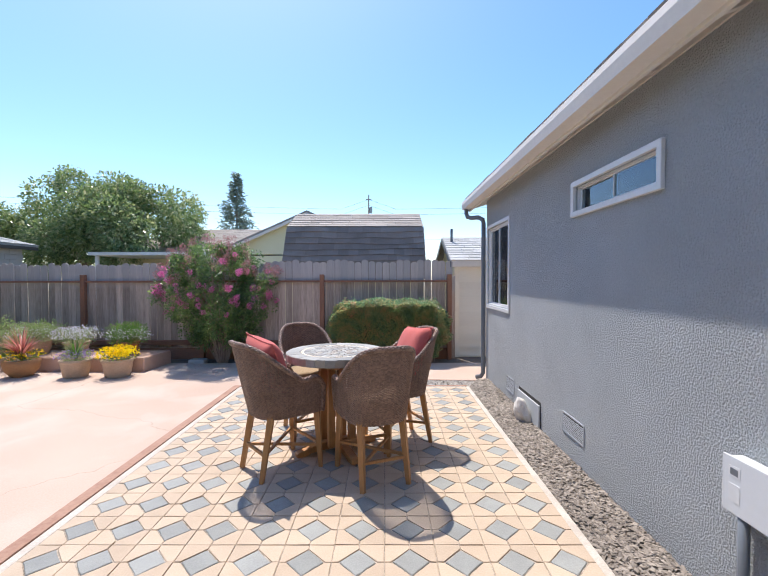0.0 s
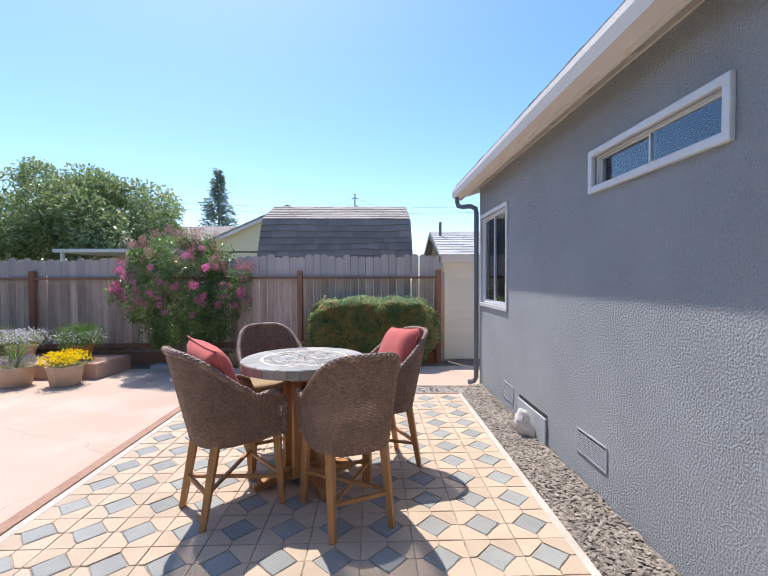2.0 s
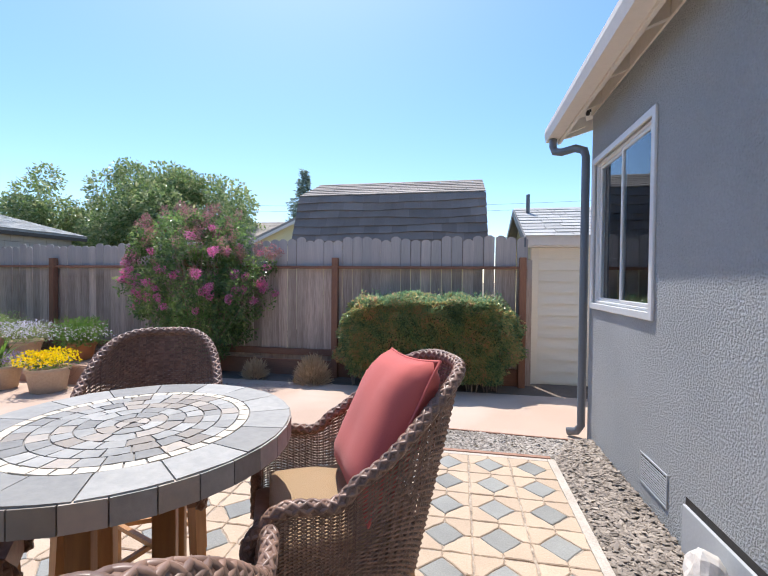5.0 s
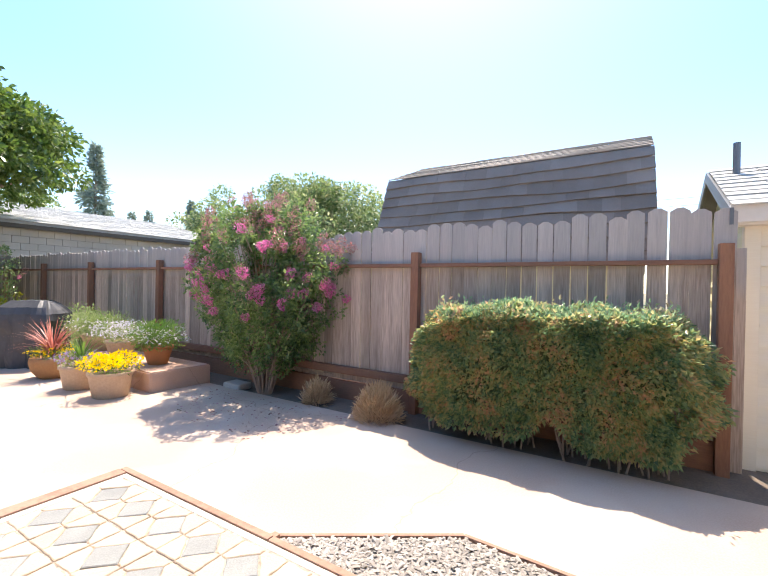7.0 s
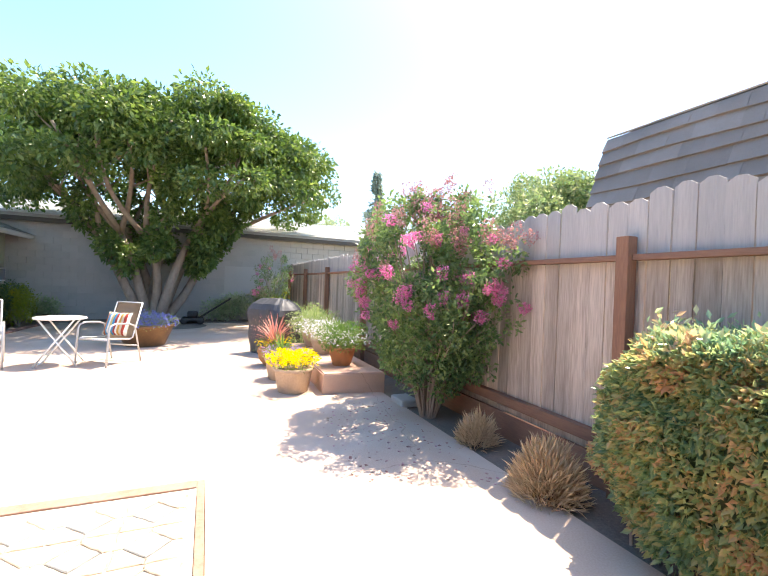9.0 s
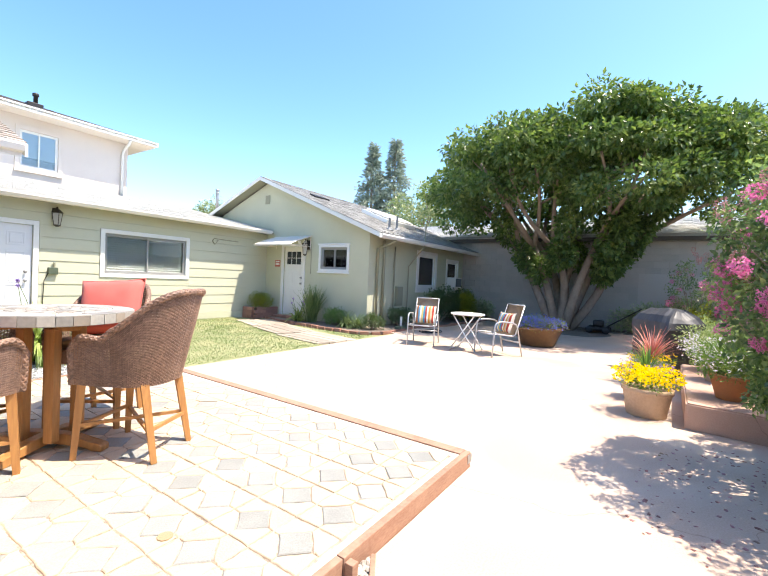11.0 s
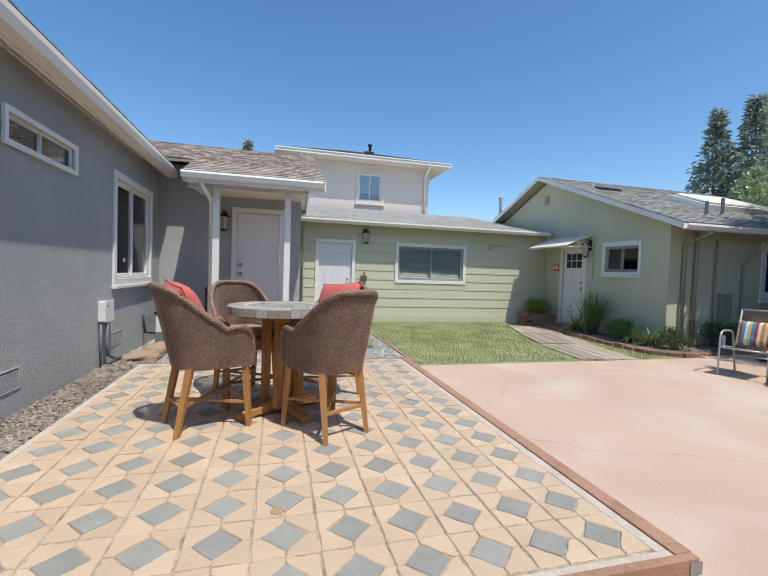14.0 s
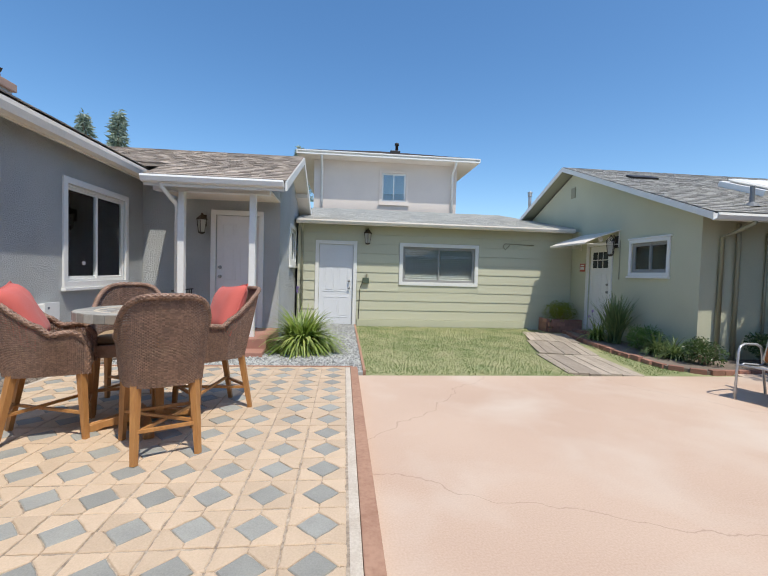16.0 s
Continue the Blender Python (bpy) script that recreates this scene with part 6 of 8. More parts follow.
def strap_clump(at, n, ln, w, material, label, seed, flowers=0, upright=False):
    """A clump of arching strap leaves, with round flower heads on bare stems."""
    t = thing("agapanthus" if flowers else "spiky_plant", label, "plant", at)
    rr = np.random.RandomState(seed)
    verts, faces = [], []
    for i in range(n):
        a, l = rr.uniform(0, 6.28), ln * rr.uniform(0.55, 1.1)
        tl = rr.uniform(0.08, 1.0) if upright else rr.uniform(0.35, 1.45)
        x0, y0 = rr.normal(0, 0.05, 2)
        i0 = len(verts)
        px, pz = 0.0, 0.0
        for s in range(6):
            f = s / 5
            ang = tl * (0.25 + (0.8 if upright else 1.9) * f)
            if s:
                px += l / 5 * math.sin(ang)
                pz += l / 5 * math.cos(ang)
            ww = w * (0.6 + 1.2 * f * (1 - f)) * (1 - f ** 3) + 0.001
            for sg in (-1, 1):
                verts.append((x0 + px * math.cos(a) - sg * ww * math.sin(a), y0 + px * math.sin(a) + sg * ww * math.cos(a), max(pz, 0.01)))
        faces += [(i0 + 2 * s, i0 + 2 * s + 1, i0 + 2 * s + 3, i0 + 2 * s + 2) for s in range(5)]
    raw("leaves", verts, faces, material, t)
    for i in range(flowers):
        a, l = rr.uniform(0, 6.28), ln * rr.uniform(0.95, 1.35)
        e = (0.35 * l * math.cos(a), 0.35 * l * math.sin(a), l * 0.9)
        part("stem", branch_bm(e, i), GREEN_STEM, t)
        P = np.tile(np.array(e), (70, 1))
        leaf_mesh("flower_head", P, rr.normal(0, 1, (70, 3)), 0.036, LILAC, t, seed + i, -0.2, 0.3, 0.5, "lilac flower head")
    return t


def branch_bm(e, i):
    bm = bmesh.new()
    branch(bm, (0, 0, 0), e, 0.005, 0.004, 0.05, random.Random(i), 4, 5)
    return bm


GREEN_STEM = mat("green_stem", (0.10, 0.15, 0.04), bump=0)
STRAP = leaf_mat("strap_leaf", [(0.15, 0.22, 0.06), (0.26, 0.34, 0.10), (0.42, 0.47, 0.17)], 0.4, 0.35)
SWORD = leaf_mat("sword_leaf", [(0.09, 0.14, 0.055), (0.15, 0.21, 0.085), (0.23, 0.28, 0.13)], 0.45, 0.3)
strap_clump((-1.50, 0.30, -0.07), 900, 0.86, 0.022, STRAP, "large clump of arching green strap leaves with lilac flowers", 63, 2)
strap_clump((-7.65, -1.25, -0.07), 170, 0.55, 0.013, STRAP, "low strap-leaved clump with lilac flowers", 64, 6)
strap_clump((-7.72, -0.80, -0.07), 300, 1.0, 0.014, SWORD, "spiky dark sword-leaved plant beside the guest house", 65, 0, True)
strap_clump((-7.7, 0.4, -0.07), 150, 0.55, 0.012, SWORD, "low arching green clump in the guest house bed", 66)
strap_clump((-7.75, 0.75, -0.07), 150, 0.48, 0.012, SWORD, "low arching green clump in the guest house bed", 67)

# ---- the big tree ----
TREE = leaf_mat("tree_leaf", [(0.055, 0.10, 0.028), (0.09, 0.15, 0.042), (0.145, 0.21, 0.06), (0.25, 0.31, 0.10)], 0.3, 0.38, 0.55)


def big_tree():
    rnd = random.Random(71)
    t = thing("spreading_tree", "large spreading tree with several grey trunks and broad leaves", "tree", (-13.15, 4.5, -0.1))
    bm = bmesh.new()
    limbs = []
    cx, cy = 0.5, 0.42
    for i in range(8):
        a = 2 * math.pi * i / 8 + rnd.uniform(-0.25, 0.25)
        mid = (0.9 * math.cos(a) * 0.9, 1.35 * math.sin(a), rnd.uniform(2.1, 2.6))
        p = branch(bm, (0.14 * math.cos(a), 0.22 * math.sin(a), 0.0), mid, 0.15, 0.085, 0.08, rnd, 6, 8)
        for j in range(3):
            b = a + rnd.uniform(-0.55, 0.55)
            k = rnd.uniform(0.55, 0.92)
            e = (cx + 3.5 * k * math.cos(b), cy + 4.3 * k * math.sin(b), rnd.uniform(3.7, 4.9) + 0.5 * (1 - k))
            q = branch(bm, p[-1], e, 0.075, 0.03, 0.10, rnd, 6, 7)
            limbs.append(e)
            for s in (3, 4, 5):
                g = q[s] + Vector((rnd.uniform(-0.9, 0.9), rnd.uniform(-0.9, 0.9), rnd.uniform(0.4, 1.3)))
                branch(bm, q[s], g, 0.025, 0.008, 0.12, rnd, 4, 5)
    part("trunk", bm, BARK, t, "several smooth grey trunks and limbs", True)
    clumps = []
    for i in range(250):
        u, a = (rnd.uniform(-0.12, 1.0) if i % 3 else rnd.uniform(0.75, 1.0)), rnd.uniform(0, 2 * math.pi)
        w = max(0.0, 1 - max(u, 0) ** 3.6) ** 0.36 * math.sqrt(rnd.uniform(0.25, 1.0))
        lump = 1 + 0.10 * math.sin(3 * a + 1.3) + 0.06 * math.sin(7 * a)
        p = (cx + 3.55 * w * lump * math.cos(a), cy + 4.6 * w * lump * math.sin(a), 4.15 + 1.50 * u * (1 + 0.07 * math.sin(5 * a) + 0.05 * math.sin(9 * a)) + (rnd.uniform(-0.75, 0) if u < 0.15 else 0))
        r = rnd.uniform(0.42, 0.72)
        clumps.append((p, (r, r, r * 0.62)))
    for i in range(46):
        a, z = rnd.uniform(0, 2 * math.pi), rnd.uniform(1.7, 3.8)
        k = 0.35 + 0.65 * (z - 1.7) / 2.1
        clumps.append(((0.3 + 2.0 * k * math.cos(a), 0.2 + 2.5 * k * math.sin(a), z), (0.34, 0.34, 0.42)))
    P, N = clump_points(clumps, 380, 72, 0.4)
    leaf_mesh("crown", P, N, 0.135, TREE, t, 73, 0.45, 0.55, 0.7)
    return t


big_tree()
solid("tree_well", lathe([(0.95, 0), (0.95, 0.03)], 28, at=(-12.6, 5.0, CZ - 0.025)), SOIL, "ring of dark soil at the foot of the tree", "soil")

# ---- shaded sitting corner ----
PLANTER = mat("brown_glazed_clay", (0.20, 0.11, 0.045), (0.14, 0.075, 0.035), rough=0.5, grain=20, stain=4, amount=0.8, bump=0.1)
pl = thing("flower_tub", "wide brown tub overflowing with blue flowers", "potted plant", (-8.95, 4.82, CZ))
part("tub", lathe([(0.34, 0), (0.36, 0.02), (0.50, 0.36), (0.53, 0.37), (0.54, 0.43), (0.50, 0.43), (0.49, 0.40)], 32), PLANTER, pl, "", True)
cl = [((0.36 * math.cos(a), 0.36 * math.sin(a), 0.46), (0.24, 0.24, 0.16)) for a in np.arange(0, 6.28, 0.6)] + [((0, 0, 0.52), (0.35, 0.35, 0.18))]
P, N = clump_points(cl, 180, 81, 0.3)
leaf_mesh("foliage", P, N, 0.05, GREY_LEAF, pl, 82, 0, 0.4, 0.6)
P, N = clump_points(cl, 110, 83, 0.9, lambda P: P[:, 2] > 0.40)
q = np.repeat(P, 6, axis=0)
leaf_mesh("flowering", q, np.random.RandomState(84).normal(0, 1, q.shape), 0.026, BLUE, pl, 85, 0, 0.7, 0.3)

SLING = mat("grey_sling_fabric", (0.46, 0.44, 0.41), (0.40, 0.38, 0.35), rough=0.8, grain=200, amount=0.5, bump=0.2)
SILVER = mat("silver_painted_tube", (0.50, 0.51, 0.52), (0.42, 0.43, 0.44), rough=0.35, metal=0.4, amount=0.4, bump=0.02)


def sling_chair():
    ch = thing("garden_chair", "grey metal garden chair with sling seat and bent arms", "chair", group="garden chairs")
    for s in (-1, 1):
        x = s * 0.27
        bm = tube(bmesh.new(), [(x, 0.30, 0.0), (x, 0.285, 0.3), (x, 0.27, 0.55), (x, 0.24, 0.61), (x, 0.15, 0.635), (x, -0.10, 0.62), (x, -0.2, 0.58), (x, -0.235, 0.5), (x, -0.36, 0.0)], 0.014, 8)
        part("side_frame", bm, SILVER, ch, "bent silver tube arm and legs", True)
        bm = tube(bmesh.new(), [(s * 0.235, 0.27, 0.40), (s * 0.235, 0.22, 0.415), (s * 0.235, -0.16, 0.37), (s * 0.235, -0.22, 0.40), (s * 0.235, -0.40, 0.93)], 0.013, 8)
        part("side_rail", bm, SILVER, ch, "", True)
    for y, z in ((0.27, 0.40), (-0.40, 0.93), (-0.30, 0.25)):
        part("cross_bar", tube(bmesh.new(), [(-0.27 if z < 0.5 else -0.235, y, z), (0.27 if z < 0.5 else 0.235, y, z)], 0.012, 8), SILVER, ch, "", True)
    bm = bmesh.new()
    prof = [(0.27, 0.412), (0.15, 0.395), (0.0, 0.378), (-0.14, 0.375), (-0.20, 0.395), (-0.24, 0.47), (-0.30, 0.65), (-0.36, 0.82), (-0.40, 0.93)]
    rows = [[bm.verts.new((x, y, z)) for x in (-0.232, -0.08, 0.08, 0.232)] for y, z in prof]
    for a, b in zip(rows, rows[1:]):
        for k in range(3):
            bm.faces.new((a[k], a[k + 1], b[k + 1], b[k]))
    bmesh.ops.solidify(bm, geom=list(bm.faces), thickness=0.006)
    part("sling", bm, SLING, ch, "taut grey sling fabric", True)
    return ch


def stripe_mat():
    m = bpy.data.materials.new("striped_canvas")
    m.use_nodes = True
    n, l = m.node_tree.nodes, m.node_tree.links
    b = n["Principled BSDF"]
    tc = n.new("ShaderNodeTexCoord")
    sp = n.new("ShaderNodeSeparateXYZ")
    l.new(tc.outputs["Object"], sp.inputs[0])
    mr = n.new("ShaderNodeMapRange")
    mr.inputs["From Min"].default_value, mr.inputs["From Max"].default_value = -0.215, 0.215
    l.new(sp.outputs["X"], mr.inputs["Value"])
    cr = n.new("ShaderNodeValToRGB")
    cr.color_ramp.interpolation = "CONSTANT"
    cols = [(0.78, 0.72, 0.60), (0.42, 0.05, 0.03), (0.62, 0.50, 0.32), (0.62, 0.28, 0.05), (0.78, 0.72, 0.60), (0.42, 0.06, 0.04), (0.05, 0.26, 0.42), (0.64, 0.48, 0.16), (0.78, 0.72, 0.60), (0.10, 0.30, 0.46), (0.45, 0.16, 0.05), (0.78, 0.72, 0.60)]
    els = cr.color_ramp.elements
    while len(els) < len(cols):
        els.new(0.5)
    for i, c in enumerate(cols):
        els[i].position, els[i].color = i / len(cols), (*c, 1)
    l.new(mr.outputs["Result"], cr.inputs["Fac"])
    l.new(cr.outputs["Color"], b.inputs["Base Color"])
    b.inputs["Roughness"].default_value = 0.9
    return m


STRIPES = stripe_mat()
G1 = pose(-7.05, 3.0, CZ, 0, 0, math.degrees(math.atan2(-0.95, 0.31)))
G2 = pose(-7.05, 4.55, CZ, 0, 0, math.degrees(math.atan2(-0.83, -0.56)))
gch = sling_chair()
gch.matrix_world = G1
copy_thing(gch, G2)
for g in (G1, G2):
    pillow_on("striped_pillow", g @ pose(0, -0.165, 0.60, 20, 0, 0), 0.43, 0.38, 0.13, STRIPES, "striped red, blue, yellow and cream pillow on a garden chair", "striped pillows")
bt = thing("bistro_table", "small round white folding table with crossed legs", "table", (-7.1, 3.93, CZ))
part("tabletop", lathe([(0.31, 0.68), (0.325, 0.685), (0.325, 0.705), (0.31, 0.71)], 36), WHITE, bt, "", True)
for s in (-1, 1):
    for k in (-1, 1):
        bm = tube(bmesh.new(), [(k * 0.2, -s * 0.26, 0.0), (k * 0.2, s * 0.22, 0.69)], 0.013, 8)
        part("leg", bm, WHITE, bt, "", True)
    part("brace", tube(bmesh.new(), [(-0.2, s * 0.20, 0.04), (0.2, s * 0.20, 0.04)], 0.010, 6), WHITE, bt)

# covered grill
COVER = mat("charcoal_vinyl_cover", (0.075, 0.075, 0.08), (0.05, 0.05, 0.054), rough=0.5, grain=14, stain=3, amount=0.7, bump=0.3)
bm = bmesh.new()
bmesh.ops.create_cube(bm, size=1)
bmesh.ops.subdivide_edges(bm, edges=list(bm.edges), cuts=9, use_grid_fill=True)
for v in bm.verts:
    x, y, f = v.co.x * 2, v.co.y * 2, v.co.z + 0.5
    z = 1.04 * f
    sx = 0.35 + 0.03 * f if f < 0.62 else 0.40 * math.sqrt(max(0.2, 1 - max(0.0, (f - 0.66) / 0.44) ** 2.2))
    sy = 0.29 + 0.02 * f if f < 0.58 else 0.31 * math.sqrt(max(0.03, 1 - max(0.0, (f - 0.62) / 0.40) ** 2.0))
    pleat = 0.024 * math.sin(9 * x + 3 * y) * (1 - 0.6 * f) + 0.045 * noise.noise((x * 1.7, y * 1.7, f * 3))
    sag = -0.05 * (1 - y * y) * x * x * (f > 0.9)
    v.co = Vector((x * (sx + pleat), y * (sy + pleat), max(0.0, z + sag + (0.02 * noise.noise((x * 3, y * 3, 1)) if f > 0.05 else 0))))
grill = tagged(part("covered_grill", bm, COVER, None, "", False), "barbecue grill under a creased charcoal vinyl cover", "grill")
grill.matrix_world = pose(-7.6, 7.15, CZ, 0, 0, 35)

# push mower by the tree
mow = thing("push_mower", "small lawn mower with long black handle against the wall", "mower", (-13.2, 5.55, CZ))
part("deck", boxes((-0.25, 0.25, -0.28, 0.28, 0.08, 0.2), bevel=0.04), BLACK_IRON, mow, "", True)
part("engine", boxes((-0.14, 0.14, -0.14, 0.14, 0.2, 0.38), bevel=0.04), BLACK_IRON, mow, "", True)
for x in (-0.27, 0.27):
    for y in (-0.22, 0.22):
        b = lathe([(0.09, -0.02), (0.10, -0.01), (0.10, 0.01), (0.09, 0.02)], 16)
        bmesh.ops.transform(b, matrix=pose(x, y, 0.1, 0, 90, 0), verts=b.verts)
        part("wheel", b, BLACK_IRON, mow, "", True)
    part("handle_bar", tube(bmesh.new(), [(x * 0.8, 0.22, 0.2), (x * 0.8, 1.05, 0.78)], 0.014, 6), BLACK_IRON, mow)
part("handle_grip", tube(bmesh.new(), [(-0.216, 1.05, 0.78), (0.216, 1.05, 0.78)], 0.016, 6), BLACK_IRON, mow)

# ---- beyond the fence ----
barn = thing("gambrel_shed", "shed with a dark shingled gambrel roof behind the fence", "shed")
BL, BR = -2.40, 0.75
part("wall", boxes((BL + 0.15, BR - 0.15, 9.3, 11.9, -0.3, 1.7)), SIDING_YELLOW, barn)
part("gable_wall", prism([(9.3, 1.68), (9.50, 2.62), (10.6, 3.02), (11.7, 2.62), (11.9, 1.68)], "x", BL + 0.12, BR - 0.12), SHINGLE_DARK, barn)
# steep slope gets a darker shingle colour for its shade, the lit upper slope a paler one
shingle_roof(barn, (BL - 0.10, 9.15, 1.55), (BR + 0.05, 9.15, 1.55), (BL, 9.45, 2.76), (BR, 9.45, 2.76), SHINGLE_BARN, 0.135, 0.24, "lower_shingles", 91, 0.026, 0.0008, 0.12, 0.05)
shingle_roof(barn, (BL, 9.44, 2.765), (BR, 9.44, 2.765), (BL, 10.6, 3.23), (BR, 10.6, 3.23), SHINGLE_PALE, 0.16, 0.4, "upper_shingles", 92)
part("roof", prism([(9.18, 1.53), (9.47, 2.74), (10.6, 3.18), (11.73, 2.74), (12.0, 1.53), (11.96, 1.53), (11.69, 2.71), (10.6, 3.14), (9.50, 2.71), (9.22, 1.53)], "x", BL + 0.02, BR - 0.02), SHINGLE_DARK, barn)

shed = thing("cream_shed", "cream lap-sided garden shed with grey shingle gable roof", "shed")
SX, SY = 1.37, 8.75
part("wall", boxes((SX + 0.01, 4.6, SY + 0.012, SY + 0.1, -0.3, 1.80), (SX + 0.012, SX + 0.1, SY + 0.1, 11.0, -0.3, 1.82), (4.5, 4.6, SY + 0.1, 11.0, -0.3, 1.8), (SX, 4.6, 11.0, 11.1, -0.3, 1.8)), SIDING_CREAM, shed)
part("gable_wall", prism([(SY, 1.80), (9.9, 2.48), (11.1, 1.80)], "x", SX, SX + 0.08), SIDING_YELLOW, shed)
part("corner_board", boxes((SX - 0.03, SX + 0.07, SY - 0.03, SY + 0.07, -0.28, 1.80), bevel=0.003), SIDING_CREAM, shed)
part("fascia", boxes((SX - 0.14, 4.75, SY - 0.18, SY - 0.15, 1.82, 1.96)), EAVE_CREAM, shed)
part("soffit", boxes((SX - 0.12, 4.7, SY - 0.15, SY, 1.80, 1.83)), EAVE_CREAM, shed)
part("roof", prism([(SY - 0.17, 1.93), (9.9, 2.54), (11.3, 1.93), (11.3, 1.88), (9.9, 2.49), (SY - 0.17, 1.88)], "x", SX - 0.12, 4.75), SHINGLE_GREY, shed)
shingle_roof(shed, (SX - 0.14, SY - 0.2, 1.945), (4.77, SY - 0.2, 1.945), (SX - 0.14, 9.9, 2.555), (4.77, 9.9, 2.555), SHINGLE_LIGHT, 0.14, 0.3, "shingles", 93)
part("barge_board", prism([(SY - 0.2, 1.80), (SY - 0.2, 1.93), (9.9, 2.53), (11.3, 1.93), (11.3, 1.80), (9.9, 2.42)], "x", SX - 0.15, SX - 0.125), METAL_GREY, shed)
part("vent_pipe", lathe([(0.03, 0), (0.03, 0.42)], 10, at=(SX + 0.05, 9.6, 2.3)), METAL_GREY, shed)
for i in range(13):
    z = -0.25 + i * 0.158
    bm = prism([(SY - 0.024, z), (SY + 0.012, z), (SY + 0.012, z + 0.156), (SY + 0.004, z + 0.156)], "x", SX + 0.072, 4.6)
    part("siding_board", bm, SIDING_CREAM, shed)
    bm = prism([(SX - 0.024, z), (SX + 0.012, z), (SX + 0.012, z + 0.156), (SX + 0.004, z + 0.156)], "y", SY + 0.072, 11.0)
    part("siding_board", bm, SIDING_YELLOW, shed)

yellow = thing("yellow_house", "pale yellow neighbouring house with a low gabled roof", "house")
part("wall", boxes((-5.6, 0.3, 15.003, 22.0, -0.3, 2.40)), SIDING_YELLOW, yellow)
part("gable_wall", prism([(-6.3, 2.45), (-2.95, 3.93), (0.4, 2.45)], "y", 15.0, 15.2), SIDING_YELLOW, yellow)
bm = prism([(-6.5, 2.45), (-2.95, 4.02), (0.6, 2.45), (0.6, 2.36), (-2.95, 3.93), (-6.5, 2.36)], "y", 14.75, 22)
part("roof", bm, SHINGLE_PALE, yellow)
part("barge_board", prism([(-6.5, 2.36), (-2.95, 3.94), (0.6, 2.36), (0.6, 2.26), (-2.95, 3.84), (-6.5, 2.26)], "y", 14.72, 14.75), EAVE_CREAM, yellow)
brown = thing("brown_roof_house", "neighbouring house with a low brown shingle roof and patio cover", "house")
part("wall", boxes((-12.5, -5.8, 19.0, 26.0, -0.3, 2.6)), SIDING_YELLOW, brown)
shingle_roof(brown, (-13.0, 18.6, 2.62), (-5.4, 18.6, 2.62), (-11.5, 22.5, 4.25), (-5.4, 22.5, 4.25), SHINGLE_PALE, 0.18, 0.45, "shingles", 95)
part("roof", prism([(18.6, 2.5), (18.6, 2.6), (22.5, 4.2), (26.4, 2.6), (26.4, 2.5)], "x", -11.5, -5.4), SHINGLE_PALE, brown)
part("patio_cover", boxes((-11.6, -6.5, 15.8, 18.8, 2.48, 2.60)), WHITE, brown, "white flat patio cover")
part("cover_post", boxes((-11.4, -11.3, 15.9, 16.0, -0.3, 2.48)), WHITE, brown)
part("cover_post", boxes((-6.8, -6.7, 15.9, 16.0, -0.3, 2.48)), WHITE, brown)

# ---- distant trees ----
FAR_LEAF = leaf_mat("far_leaf", [(0.11, 0.165, 0.07), (0.18, 0.25, 0.10), (0.30, 0.35, 0.16), (0.48, 0.46, 0.28)], 0.28, 0.35, 0.7)
# conifer greens are paled and greyed to put distance haze into the colour
HAZY_NEEDLE = leaf_mat("hazy_conifer_needle", [(0.20, 0.26, 0.22), (0.28, 0.34, 0.28), (0.36, 0.41, 0.34)], 0.6, 0.25)


def broadleaf(at, rad, base, leaves, size, seed, label="round-crowned leafy tree beyond the fence"):
    t = thing("leafy_tree", label, "tree", at)
    rnd = random.Random(seed)
    bm = bmesh.new()
    branch(bm, (0, 0, 0), (0, 0, base + rad[2] * 0.5), 0.22, 0.12, 0.03, rnd, 5, 8)
    clumps = []
    for i in range(34):
        a, u = rnd.uniform(0, 6.28), rnd.uniform(-0.75, 1)
        w = math.sqrt(1 - u * u)
        k = rnd.uniform(0.72, 1.0)
        p = (rad[0] * w * k * math.cos(a), rad[1] * w * k * math.sin(a), base + rad[2] * (1 + u * k))
        s = rnd.uniform(0.26, 0.42)
        clumps.append((p, (rad[0] * s, rad[1] * s, rad[2] * s)))
        if i % 3 == 0:
            branch(bm, (0, 0, base + rad[2] * 0.4), p, 0.07, 0.02, 0.12, rnd, 5, 6)
    part("trunk", bm, BARK, t)
    P, N = clump_points(clumps, leaves // 34, seed, 0.4)
    leaf_mesh("crown", P, N, size, FAR_LEAF, t, seed, 0.3, 0.5, 0.7)


